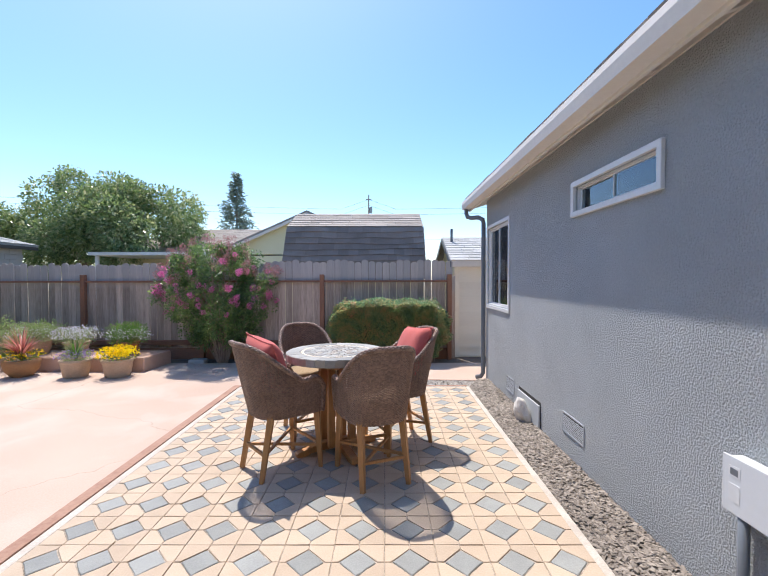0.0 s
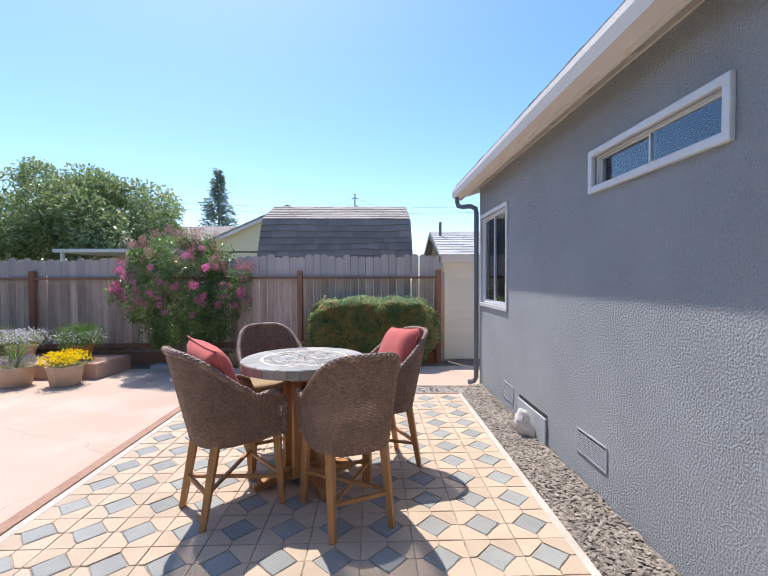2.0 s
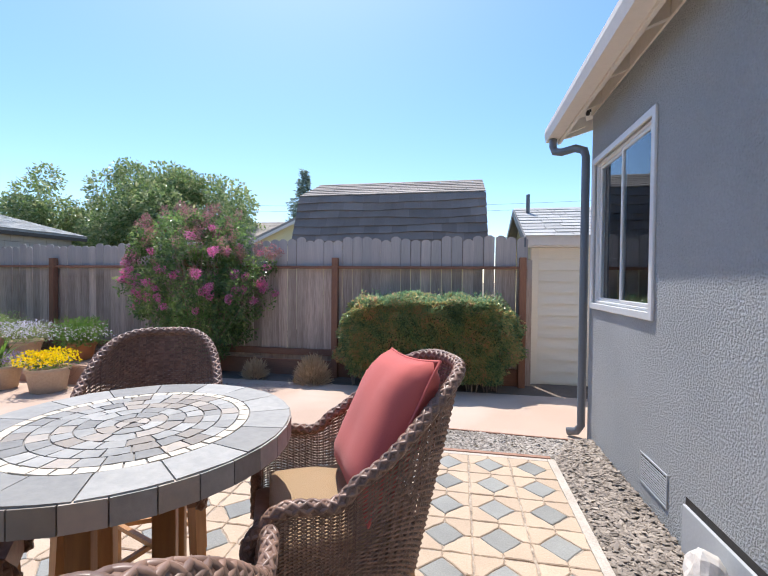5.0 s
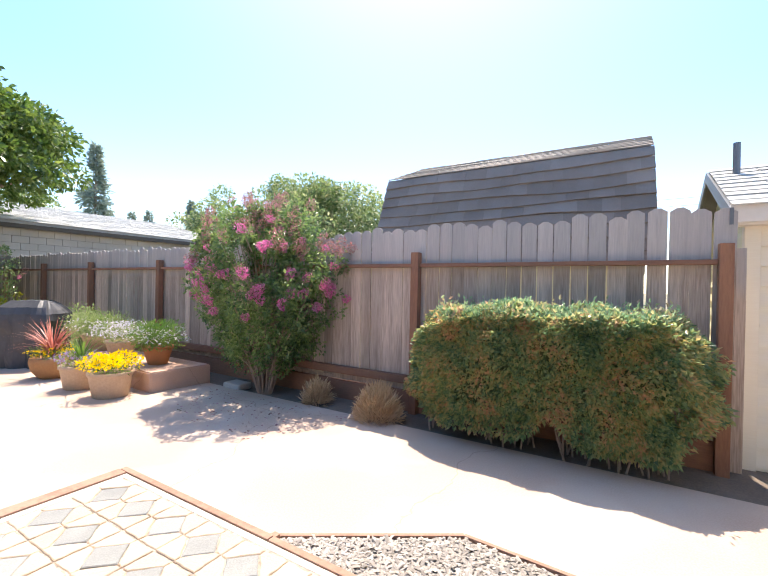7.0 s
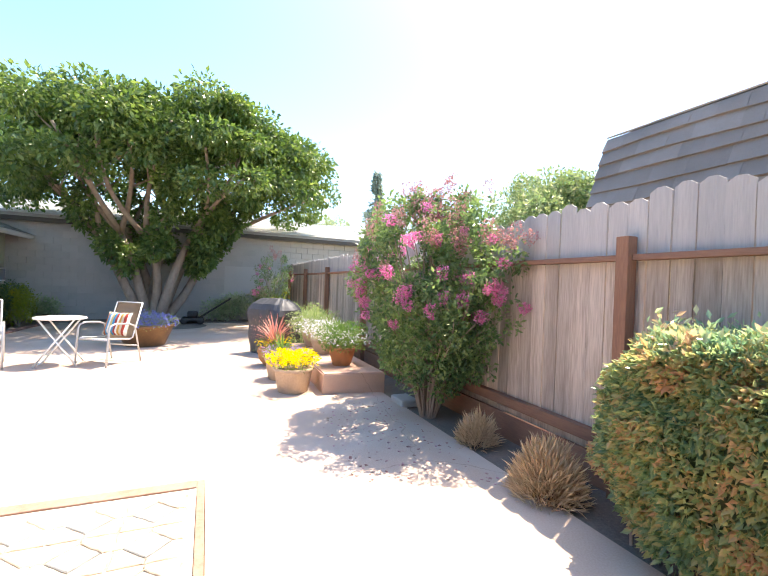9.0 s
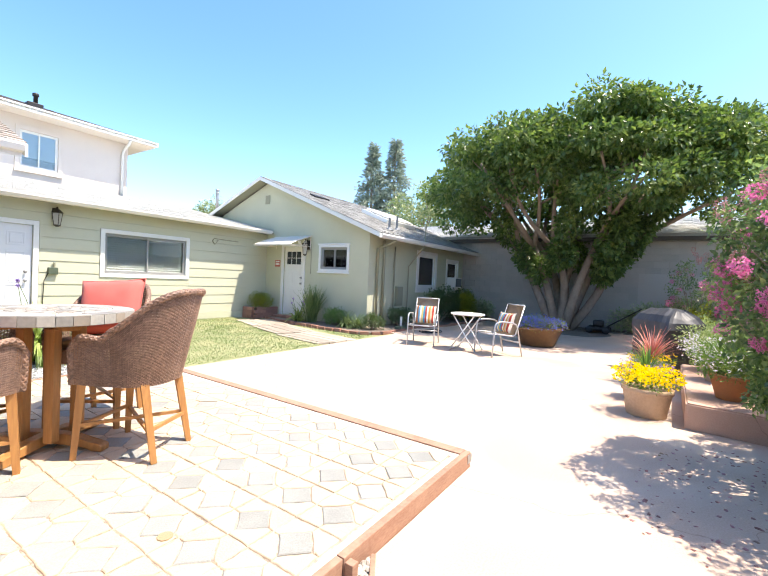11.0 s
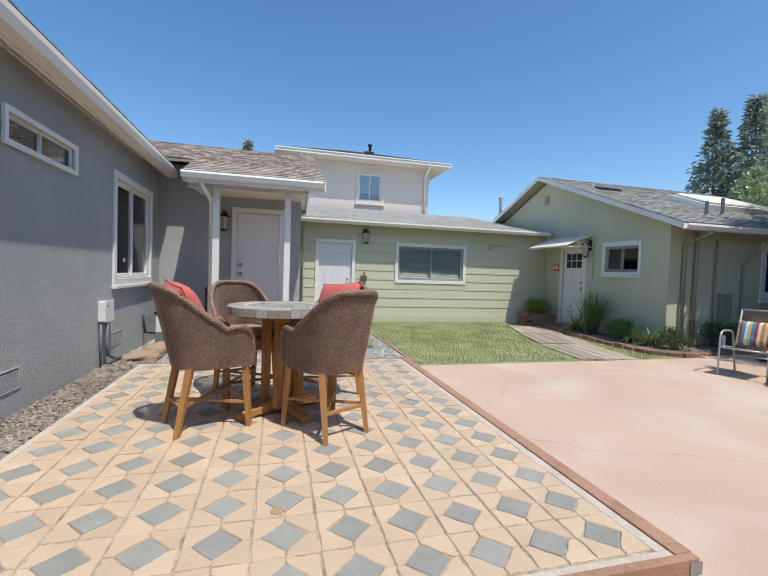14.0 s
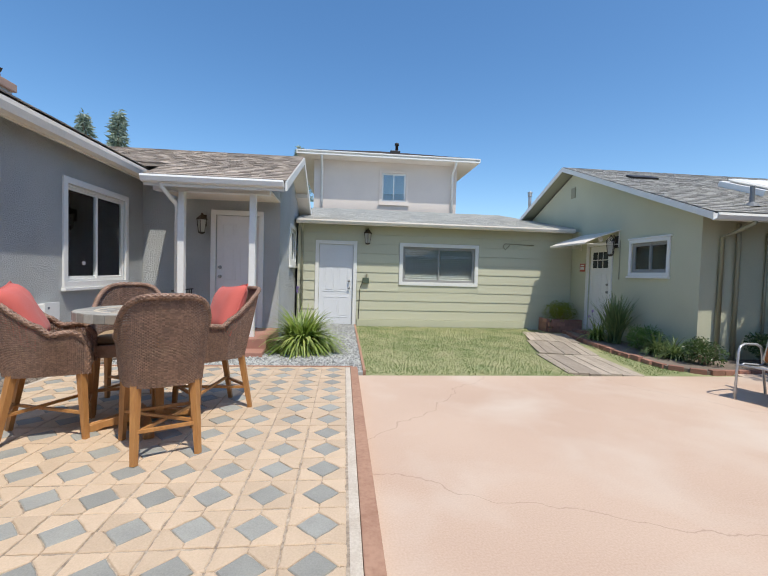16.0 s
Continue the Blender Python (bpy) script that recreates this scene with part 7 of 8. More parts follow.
def conifer(at, height, width, seed, label="tall dark conifer in the distance", tiers=26, slim=False):
    t = thing("cypress" if slim else "conifer", label, "tree", at)
    rnd = random.Random(seed)
    r = np.random.RandomState(seed)
    bm = bmesh.new()
    tube(bm, [(0, 0, 0), (0.05, 0, height * 0.5), (0, 0.03, height)], [height * 0.018, height * 0.01, 0.02], 7)
    P, N = [], []
    for k in range(tiers):
        f = (k + 0.5) / tiers
        z = height * (0.06 + 0.94 * f)
        w = width * ((1 - f) * rnd.uniform(0.72, 1.1) + 0.02 if not slim else (1 - f) ** 0.4 * min(1, 0.4 + 2 * f) + 0.03)
        for j in range(4 if slim else 8):
            a = rnd.uniform(0, 6.28)
            L = w * rnd.uniform(0.6, 1.12)
            n = int(14 + 34 * L / width)
            s = r.uniform(0.08, 1, n) ** 0.8
            P.append(np.column_stack([np.cos(a) * L * s + r.normal(0, 0.09 * L + 0.04, n), np.sin(a) * L * s + r.normal(0, 0.09 * L + 0.04, n), z - 0.22 * L * s + r.normal(0, 0.015 * height, n) + (0.5 * s * L if slim else 0)]))
            N.append(np.tile((math.cos(a), math.sin(a), 0.6 if slim else -0.1), (n, 1)))
            if not slim and j < 5:
                tube(bm, [(0, 0, z), (math.cos(a) * L * 0.9, math.sin(a) * L * 0.9, z - 0.18 * L)], [0.05, 0.01], 4)
    part("trunk", bm, BARK, t)
    leaf_mesh("needles", np.concatenate(P), np.concatenate(N), height * 0.04, HAZY_NEEDLE, t, seed, 0.15, 0.3, 0.55)


broadleaf((-15.3, 20.8, -0.3), (3.1, 2.4, 2.7), 1.4, 28000, 0.18, 101)
broadleaf((-12.0, 20.3, -0.3), (2.9, 2.3, 2.55), 1.4, 28000, 0.18, 102)
broadleaf((-20.5, 21.0, -0.3), (3.2, 2.6, 2.7), 1.4, 20000, 0.19, 103)
broadleaf((-26.0, -7.5, -0.3), (2.6, 2.6, 2.4), 3.6, 9000, 0.2, 104, "leafy tree behind the guest house")
broadleaf((-38.0, 15.5, -0.3), (3.2, 3.2, 2.4), 3.0, 8000, 0.22, 105, "leafy tree behind the block building")
broadleaf((-21.5, -26.0, -0.3), (1.8, 1.8, 1.7), 4.4, 5000, 0.2, 106, "leafy treetop behind the annex")
conifer((-16.4, 45.0, -0.3), 13.3, 4.6, 111)
conifer((-49.0, 37.0, -0.3), 12.2, 4.0, 112)
conifer((-46.0, 24.5, -0.3), 15.2, 3.6, 113)
conifer((-40.0, -22.6, -0.3), 17.6, 5.2, 114)
conifer((-41.5, -20.4, -0.3), 18.2, 5.6, 115)
conifer((2.2, -33.0, -0.3), 13.2, 2.6, 116)
conifer((16.0, -28.0, -0.3), 13.6, 3.4, 117)
conifer((18.0, -27.0, -0.3), 13.0, 3.8, 118)
conifer((-44.0, 27.0, -0.3), 8.6, 0.8, 119, "slim dark cypress in the distance", 20, True)
conifer((-43.3, 28.4, -0.3), 8.9, 0.8, 120, "slim dark cypress in the distance", 20, True)
broadleaf((-2.4, 62.0, -0.3), (2.6, 2.6, 2.4), 5.2, 4000, 0.36, 121, "rounded treetop far behind the shed")

pole = thing("utility_pole", "distant wooden utility pole with overhead wires", "pole", (-2.75, 66.0, -0.3))
part("pole", tube(bmesh.new(), [(0, 0, 0), (0, 0, 15.2)], [0.16, 0.11], 8), FENCE_WOOD, pole)
part("cross_arm", boxes((-0.45, 0.45, -0.06, 0.06, 14.4, 14.55)), FENCE_WOOD, pole)
part("transformer", lathe([(0.22, 12.3), (0.24, 12.4), (0.24, 13.2), (0.2, 13.3)], 12, at=(0.36, 0, 0)), GALV, pole)
for k, (z, y) in enumerate(((14.5, 0.0), (13.6, 0.05), (9.5, -0.1))):
    pts = []
    for i in range(33):
        f = i / 16 - 1
        pts.append((f * 70, y + 2 * f, z - 1.6 * (1 - f * f) * (abs(f) > 0.001) + 0.9 * abs(f)))
    part("wire", tube(bmesh.new(), pts, 0.018, 4), BLACK_IRON, pole)

# ---- fittings on the houses ----
BOXGREY = mat("grey_powder_coat", (0.74, 0.75, 0.74), (0.66, 0.67, 0.66), rough=0.4, grain=20, amount=0.5, bump=0.03)
ebox = thing("electrical_box", "pale grey electrical disconnect box with conduit on the house wall", "electrical box")
part("body", boxes((1.42, 1.498, 1.58, 1.83, 0.52, 0.76), bevel=0.012), BOXGREY, ebox)
part("lid", boxes((1.409, 1.419, 1.575, 1.835, 0.515, 0.77), bevel=0.004), BOXGREY, ebox)
part("handle", boxes((1.43, 1.46, 1.545, 1.579, 0.60, 0.70), bevel=0.008), BLACK_IRON, ebox)
part("label", boxes((1.4075, 1.4088, 1.74, 1.80, 0.57, 0.65), (1.4075, 1.4088, 1.74, 1.80, 0.68, 0.73)), WHITE, ebox)
part("label_print", boxes((1.4066, 1.4072, 1.75, 1.79, 0.69, 0.72)), METAL_GREY, ebox)
part("conduit", tube(bmesh.new(), [(1.43, 1.74, 0.50), (1.43, 1.74, 0.22), (1.43, 1.68, 0.10), (1.42, 1.5, 0.03), (1.40, 1.25, 0.0), (1.35, 1.0, -0.04)], 0.022, 8), METAL_GREY, ebox, "", True)
part("conduit", tube(bmesh.new(), [(1.47, 1.80, 0.50), (1.47, 1.80, -0.03)], 0.014, 8), METAL_GREY, ebox, "", True)


def foundation_vent(y0, y1, z0, z1, label):
    v = thing("foundation_vent", label, "vent", group="foundation vents")
    part("frame", bar_frame("x", 1.4995, -0.007, y0, y1, z0, z1, 0.012, 0.002), GREY_VENT, v)
    part("screen", boxes((1.497, 1.4993, y0 + 0.018, y1 - 0.018, z0 + 0.018, z1 - 0.018)), BLACK_IRON, v)
    n = int((z1 - z0 - 0.04) / 0.015)
    for i in range(n):
        z = z0 + 0.022 + i * 0.015
        part("slat", boxes((1.4935, 1.4965, y0 + 0.012, y1 - 0.012, z, z + 0.009)), GREY_VENT, v)


GREY_VENT = mat("grey_painted_vent", (0.50, 0.52, 0.525), (0.43, 0.45, 0.455), rough=0.6, amount=0.5, bump=0.1)
foundation_vent(3.32, 3.73, 0.17, 0.35, "grey louvred foundation vent low in the stucco wall")
foundation_vent(5.15, 5.50, 0.08, 0.27, "small grey louvred foundation vent low in the stucco wall")
foundation_vent(1.02, 1.40, 0.15, 0.33, "grey louvred foundation vent low in the stucco wall")
hatch = thing("crawlspace_hatch", "grey access panel leaning in its dark opening in the wall", "hatch")
# no real recess: a thin black sheet on the wall paints the opening's shade
part("opening", boxes((1.4985, 1.4996, 4.26, 4.97, -0.03, 0.25)), BLACK_IRON, hatch)
part("panel", box(bmesh.new(), 1.478, 1.496, 4.27, 4.96, -0.05, 0.215, 0.004), GREY_VENT, hatch)
bm = bmesh.new()
bmesh.ops.create_icosphere(bm, subdivisions=3, radius=0.14)
for v in bm.verts:
    k = 1 + 0.35 * noise.noise(v.co * 9)
    v.co = Vector((v.co.x * 0.6 * k, v.co.y * 0.8 * k, max(v.co.z * 1.25 * k, -0.09)))
rock = tagged(part("white_rock", bm, mat("white_quartz", (0.78, 0.73, 0.66), (0.62, 0.57, 0.51), rough=0.8, grain=25, amount=0.8, bump=0.4), None, "", False), "rough white rock leaning on the access panel", "rock")
rock.matrix_world = pose(1.41, 4.56, 0.05, 0, -12, 0)


def boulder(name, at, size, material, label, seed):
    bm = bmesh.new()
    bmesh.ops.create_icosphere(bm, subdivisions=3, radius=1.0)
    for v in bm.verts:
        k = 1 + 0.3 * noise.noise(v.co * 1.7 + Vector((seed, 0, 0))) + 0.08 * noise.noise(v.co * 6)
        v.co = Vector((v.co.x * size[0] * k, v.co.y * size[1] * k, max(v.co.z * size[2] * k, -size[2] * 0.5)))
    ob = tagged(part(name, bm, material, None, "", True), label, "rock")
    ob.matrix_world = pose(at[0], at[1], at[2] + size[2] * 0.5, 0, 0, seed * 40)


FLAG = mat("tan_flagstone", (0.40, 0.29, 0.20), (0.28, 0.2, 0.15), rough=0.9, grain=20, stain=3, amount=0.9, bump=0.5)
boulder("flagstone", (1.22, 1.22, -0.05), (0.24, 0.2, 0.07), FLAG, "flat tan rock beside the house wall", 1)
boulder("flagstone", (1.15, 0.72, -0.07), (0.28, 0.18, 0.10), FLAG, "flat tan rock beside the air conditioner", 2)
boulder("flagstone", (1.3, 0.95, -0.07), (0.16, 0.14, 0.06), CMU, "small grey rock beside the house wall", 3)

ac = thing("air_conditioner", "dark grey outdoor air-conditioning unit beside the porch", "air conditioner", (1.05, 0.02, -0.07))
part("pad", boxes((-0.31, 0.31, -0.31, 0.31, 0, 0.05), bevel=0.01), CMU, ac)
part("body", boxes((-0.25, 0.25, -0.25, 0.25, 0.05, 0.52), bevel=0.025), METAL_GREY, ac)
part("lid", boxes((-0.262, 0.262, -0.262, 0.262, 0.522, 0.555), bevel=0.012), BLACK_IRON, ac)
part("panel", boxes((0.01, 0.23, 0.251, 0.256, 0.24, 0.49)), BOXGREY, ac, "pale access panel")
for k in range(8):
    part("grille_bar", boxes((-0.235 + k * 0.031, -0.228 + k * 0.031, 0.251, 0.264, 0.08, 0.49)), BLACK_IRON, ac)
for k in range(5):
    part("grille_bar", boxes((-0.24, -0.006, 0.259, 0.266, 0.10 + k * 0.09, 0.106 + k * 0.09)), BLACK_IRON, ac)
part("pipe", tube(bmesh.new(), [(0.24, 0.1, 0.2), (0.40, 0.15, 0.22), (0.44, 0.15, 0.5)], 0.018, 8), BLACK_IRON, ac, "", True)
drain = tagged(part("drain_hose", tube(bmesh.new(), [(0.50, 0.30, 0.2), (0.53, 0.42, 0.2), (0.58, 0.55, 0.12), (0.62, 0.72, 0.0), (0.66, 0.98, -0.03)], 0.05, 10), BLACK_IRON, None, "", True), "black corrugated drain pipe beside the porch step", "pipe")
rail = thing("porch_railing", "low black iron railing on the porch", "railing")
for i in range(8):
    part("baluster", tube(bmesh.new(), [(0.60, -0.65 + i * 0.11, 0.15), (0.60, -0.65 + i * 0.11, 0.85)], 0.008, 6), BLACK_IRON, rail)
for z in (0.85, 0.25):
    part("bar", boxes((0.585, 0.615, -0.7, 0.2, z, z + 0.02)), BLACK_IRON, rail)

LAMP_GLASS = mat("frosted_lamp_glass", (0.45, 0.43, 0.38), (0.4, 0.38, 0.34), rough=0.3, bump=0)
BRONZE = mat("aged_bronze", (0.06, 0.045, 0.03), (0.09, 0.07, 0.05), rough=0.5, metal=0.4, amount=0.6, bump=0.1)


def lantern(at, turn, s, label):
    """A tapered wall lantern on a bracket; it reaches out along its own +y."""
    t = thing("wall_lantern", label, "lamp", at, "wall lanterns", turn=turn)
    part("back_plate", boxes((-0.05 * s, 0.05 * s, 0, 0.02 * s, -0.05 * s, 0.16 * s), bevel=0.004), BRONZE, t)
    part("arm", tube(bmesh.new(), [(0, 0.01, 0.10 * s), (0, 0.06 * s, 0.17 * s), (0, 0.12 * s, 0.15 * s)], 0.009 * s, 6), BRONZE, t, "", True)
    part("roof", lathe([(0.10 * s, 0.06 * s), (0.095 * s, 0.075 * s), (0.05 * s, 0.12 * s), (0.015 * s, 0.15 * s), (0.012 * s, 0.18 * s)], 4, at=(0, 0.12 * s, 0)), BRONZE, t)
    part("glass", lathe([(0.05 * s, -0.16 * s), (0.078 * s, 0.058 * s)], 4, at=(0, 0.12 * s, 0)), LAMP_GLASS, t)
    part("base", lathe([(0.02 * s, -0.20 * s), (0.058 * s, -0.18 * s), (0.058 * s, -0.161 * s)], 4, at=(0, 0.12 * s, 0)), BRONZE, t)
    for k in range(4):
        a = k * math.pi / 2
        part("bar", tube(bmesh.new(), [(0.054 * s * math.cos(a), 0.12 * s + 0.054 * s * math.sin(a), -0.16 * s), (0.082 * s * math.cos(a), 0.12 * s + 0.082 * s * math.sin(a), 0.058 * s)], 0.006 * s, 4), BRONZE, t)


lantern((0.43, PY + 0.0, 2.06), 0, 1.0, "bronze wall lantern beside the porch door")
lantern((-2.72, AY, 2.15), 0, 1.05, "bronze wall lantern beside the annex door")
lantern((GX, -1.42, 2.0), -90, 1.25, "black wall lantern beside the guest house door")

SCREEN = mat("blind_slat", (0.78, 0.76, 0.73), (0.70, 0.68, 0.65), rough=0.7, amount=0.4, bump=0.03)
blind = thing("window_blind", "closed grey slatted blinds behind the annex window", "blind")
for i in range(17):
    z = 1.07 + i * 0.05
    part("slat", box(bmesh.new(), -5.46, -3.67, -0.002, 0.002, -0.024, 0.024, 0, Matrix.Translation((0, AY - 0.09, z)) @ Matrix.Rotation(radians(28), 4, "X")), SCREEN, blind)
blind = thing("window_blind", "pale blind behind the two-storey window", "blind")
part("sheet", boxes((-4.43, -3.53, TY - 0.078, TY - 0.072, 4.3, 5.06)), SHEER, blind)
blind = thing("window_blind", "half-drawn blind behind the guest house window", "blind")
part("sheet", boxes((GX - 0.078, GX - 0.072, -0.92, 0.01, 1.41, 1.99)), SCREEN, blind)

GREEN_BOX = mat("green_painted_metal", (0.09, 0.12, 0.08), (0.07, 0.09, 0.06), rough=0.5, amount=0.4, bump=0.05)
ob = thing("outlet_box", "small green weatherproof outlet box on the annex siding", "outlet box")
part("body", boxes((-2.78, -2.62, AY, AY + 0.08, 0.98, 1.12), bevel=0.01), GREEN_BOX, ob)
part("stub", lathe([(0.02, 0), (0.02, 0.09), (0.028, 0.10)], 8, at=(-2.72, AY + 0.04, 1.12)), SAGE_METAL, ob)
part("cable", tube(bmesh.new(), [(-2.62, AY + 0.04, 1.0), (-2.56, AY + 0.04, 0.85), (-2.54, AY + 0.03, 0.2), (-2.54, AY + 0.03, -0.05)], 0.008, 5), BLACK_IRON, ob)
hang = tagged(part("wall_bracket", tube(bmesh.new(), [(-7.05, AY + 0.03, 2.07), (-6.28, AY + 0.03, 2.09), (-6.22, AY + 0.05, 2.02), (-6.28, AY + 0.06, 1.93), (-6.40, AY + 0.03, 2.05)], 0.012, 6), SAGE_METAL, None, "", True), "thin sage-painted bracket rod on the annex wall", "bracket")

awn = thing("door_awning", "small cream metal awning with scroll brackets over the guest house door", "awning")
bm = bmesh.new()
for i in range(9):
    y0 = -2.82 + i * 0.168
    bmx = prism([(GX, 2.33), (GX + 0.55, 2.15), (GX + 0.82, 2.03), (GX + 0.82, 1.99), (GX + 0.81, 1.99), (GX + 0.80, 2.02), (GX + 0.54, 2.14), (GX, 2.315)], "y", y0, y0 + 0.160)
    part("slat", bmx, EAVE_CREAM, awn)
for y in (-2.78, -1.35):
    part("bracket_arm", tube(bmesh.new(), [(GX + 0.01, y, 2.02), (GX + 0.75, y, 2.0)], 0.012, 6), EAVE_CREAM, awn)
    part("bracket_arm", tube(bmesh.new(), [(GX + 0.01, y, 2.31), (GX + 0.01, y, 1.95)], 0.012, 6), EAVE_CREAM, awn)
    for cx, s in ((0.22, 0.075), (0.44, 0.055)):
        pts = [(GX + cx + s * (1 - k / 40) * math.cos(k * 0.42), y, 2.10 + s * (1 - k / 40) * math.sin(k * 0.42)) for k in range(34)]
        part("scroll", tube(bmesh.new(), pts, 0.007, 5), EAVE_CREAM, awn)
sign = thing("house_number_sign", "small red and white sign beside the guest house door", "sign")
part("board", boxes((GX + 0.001, GX + 0.012, -2.80, -2.58, 1.42, 1.62), bevel=0.003), mat("red_sign_paint", (0.45, 0.10, 0.07), (0.4, 0.09, 0.06), rough=0.6), sign)
part("print", boxes((GX + 0.0125, GX + 0.0135, -2.77, -2.61, 1.565, 1.59), (GX + 0.0125, GX + 0.0135, -2.77, -2.72, 1.47, 1.54), (GX + 0.0125, GX + 0.0135, -2.71, -2.66, 1.47, 1.54), (GX + 0.0125, GX + 0.0135, -2.65, -2.61, 1.47, 1.54)), WHITE, sign, "unreadable white print")
tagged(part("doorbell_cable", tube(bmesh.new(), [(GX + 0.012, -1.30, 2.1), (GX + 0.012, -1.30, 1.25)], 0.008, 5), SAGE_METAL), "sage cable conduit below the lantern", "conduit")
tagged(part("gable_vent", boxes((GX, GX + 0.02, GRY - 0.1, GRY + 0.1, 3.35, 3.62), bevel=0.004), SAGE_METAL), "small sage gable vent", "vent")


def roof_z(y):
    return 2.34 + (1.30 - y) * (4.145 - 2.335) / (1.30 - GRY)


sky_l = thing("roof_skylight", "white curb-mounted skylight on the guest house roof", "skylight")
m = Matrix.Translation((-11.2, -0.75, roof_z(-0.75))) @ Matrix.Rotation(-math.atan2(1.81, 4.55), 4, "X")
part("curb", box(bmesh.new(), -0.9, 0.9, -0.55, 0.55, 0.0, 0.12, 0.01, m), WHITE, sky_l)
part("dome", box(bmesh.new(), -0.8, 0.8, -0.47, 0.47, 0.121, 0.2, 0.06, m), WHITE, sky_l, "white plastic dome", True)
for x, y, h in ((-9.0, 0.75, 0.35), (-9.7, 0.55, 0.42)):
    t = thing("vent_pipe", "grey roof vent pipe with flashing", "vent pipe", (x, y, roof_z(y) - 0.02), "roof vent pipes")
    part("pipe", lathe([(0.035, 0), (0.035, h)], 10), METAL_GREY, t)
    part("flashing", lathe([(0.12, 0), (0.05, 0.08)], 12), METAL_GREY, t)
t = thing("mast_pipe", "thin metal mast rising past the guest house eave", "pipe", (-10.05, 1.42, 0))
part("pipe", tube(bmesh.new(), [(0, -0.62, -0.1), (0, -0.62, 1.6), (0, -0.1, 2.2), (0, -0.1, 2.75)], 0.02, 8), SAGE_METAL, t)
part("elbow", lathe([(0.03, 0), (0.03, 0.08)], 8, at=(0, -0.1, 2.7)), SAGE_METAL, t)
vent = thing("roof_louvre", "low dark roof vent on the guest house roof", "vent")
m2 = Matrix.Translation((-9.0, -1.9, roof_z(-1.9))) @ Matrix.Rotation(-math.atan2(1.81, 4.55), 4, "X")
part("hood", box(bmesh.new(), -0.32, 0.32, -0.13, 0.13, 0.0, 0.05, 0.008, m2), BLACK_IRON, vent)
wac = thing("window_air_conditioner", "small white air conditioner in the guest house window", "air conditioner")
part("body", boxes((-13.5, -12.95, GN - 0.1, GN + 0.28, 1.0, 1.36), bevel=0.015), WHITE, wac)
part("grille", boxes((-13.46, -12.99, GN + 0.281, GN + 0.285, 1.04, 1.32)), METAL_GREY, wac)
tagged(part("garden_hose", tube(bmesh.new(), [(-9.0 + 0.45 * math.cos(k * 0.5) * (1 - k / 60), 2.15 + 0.3 * math.sin(k * 0.5) * (1 - k / 60), CZ + 0.012 + 0.004 * (k % 13 == 0)) for k in range(40)], 0.011, 6), BLACK_IRON, None, "", True), "black garden hose coiled on the concrete", "hose")
faucet = thing("garden_faucet", "white standpipe and green valve box in the bed", "faucet", (-8.75, 1.42, -0.08))
part("standpipe", lathe([(0.03, 0), (0.03, 0.3), (0.035, 0.31)], 10), WHITE, faucet)
part("valve_box", boxes((-0.05, 0.3, 0.0, 0.2, 0.0, 0.08), bevel=0.01), GREEN_BOX, faucet)
tagged(part("fallen_leaf", lathe([(0.035, 0), (0.034, 0.003)], 9, at=(-0.55, 5.22, 0.002)), CUSHION_TAN), "dry fallen leaf on the pavers", "leaf")

# ---- pieces: fence boards ----
def board_mesh(w, h):
    c = w * 0.22
    return mesh_of(prism([(-w / 2, 0), (w / 2, 0), (w / 2, h - c), (w / 2 - c, h - c * 0.35), (w / 2 - c * 1.5, h), (-w / 2 + c * 1.5, h), (-w / 2 + c, h - c * 0.35), (-w / 2, h - c)], "y", 0, 0.016), "fence_board", FENCE_WOOD)


rnd = random.Random(61)
BOARDS = [board_mesh(w, h) for w in (0.132, 0.138, 0.142) for h in (1.71, 1.73, 1.755)]
x = 1.262
while x > -14.25:
    me = rnd.choice(BOARDS)
    o = new("board", me)
    o.parent = fence
    drop = 0.0 if x > -2.6 else -0.06
    o.matrix_world = pose(x - 0.07, FY + rnd.uniform(0, 0.004), 0.205 + drop + rnd.uniform(-0.006, 0.006), 0, rnd.uniform(-0.35, 0.35), 0)
    x -= 0.146 if x > -1.6 else 0.1425
# added to close the gap beside the shed and block a strip of sun
part("filler_board", boxes((1.24, 1.335, FY + 0.035, FY + 0.055, -0.12, 1.62)), FENCE_WOOD, fence)
part("lower_board", boxes((-14.25, 1.26, FY + 0.018, FY + 0.03, -0.1, 0.19)), FENCE_WOOD, fence)

# ---- pieces: pavers ----
H, D, G = PITCH / 2, 0.107, 0.003


def paver_mesh(points, name, material):
    bm = prism(points, "z", -0.03, 0.0)
    bmesh.ops.recalc_face_normals(bm, faces=bm.faces)
    top = [e for e in bm.edges if all(abs(v.co.z) < 1e-6 for v in e.verts)]
    bmesh.ops.bevel(bm, geom=top, offset=0.004, segments=1, affect="EDGES")
    return mesh_of(bm, name, material)


def worn(points, k):
    """The outline with each side broken up and nudged, as worn and chipped edges are."""
    out = []
    for i, p in enumerate(points):
        q = points[(i + 1) % len(points)]
        for f in (0.0, 0.25, 0.5, 0.75):
            x, y = p[0] + (q[0] - p[0]) * f, p[1] + (q[1] - p[1]) * f
            out.append((x * (1 - 0.03 * k.random()) + k.uniform(-0.003, 0.003), y * (1 - 0.03 * k.random()) + k.uniform(-0.003, 0.003)))
    return out


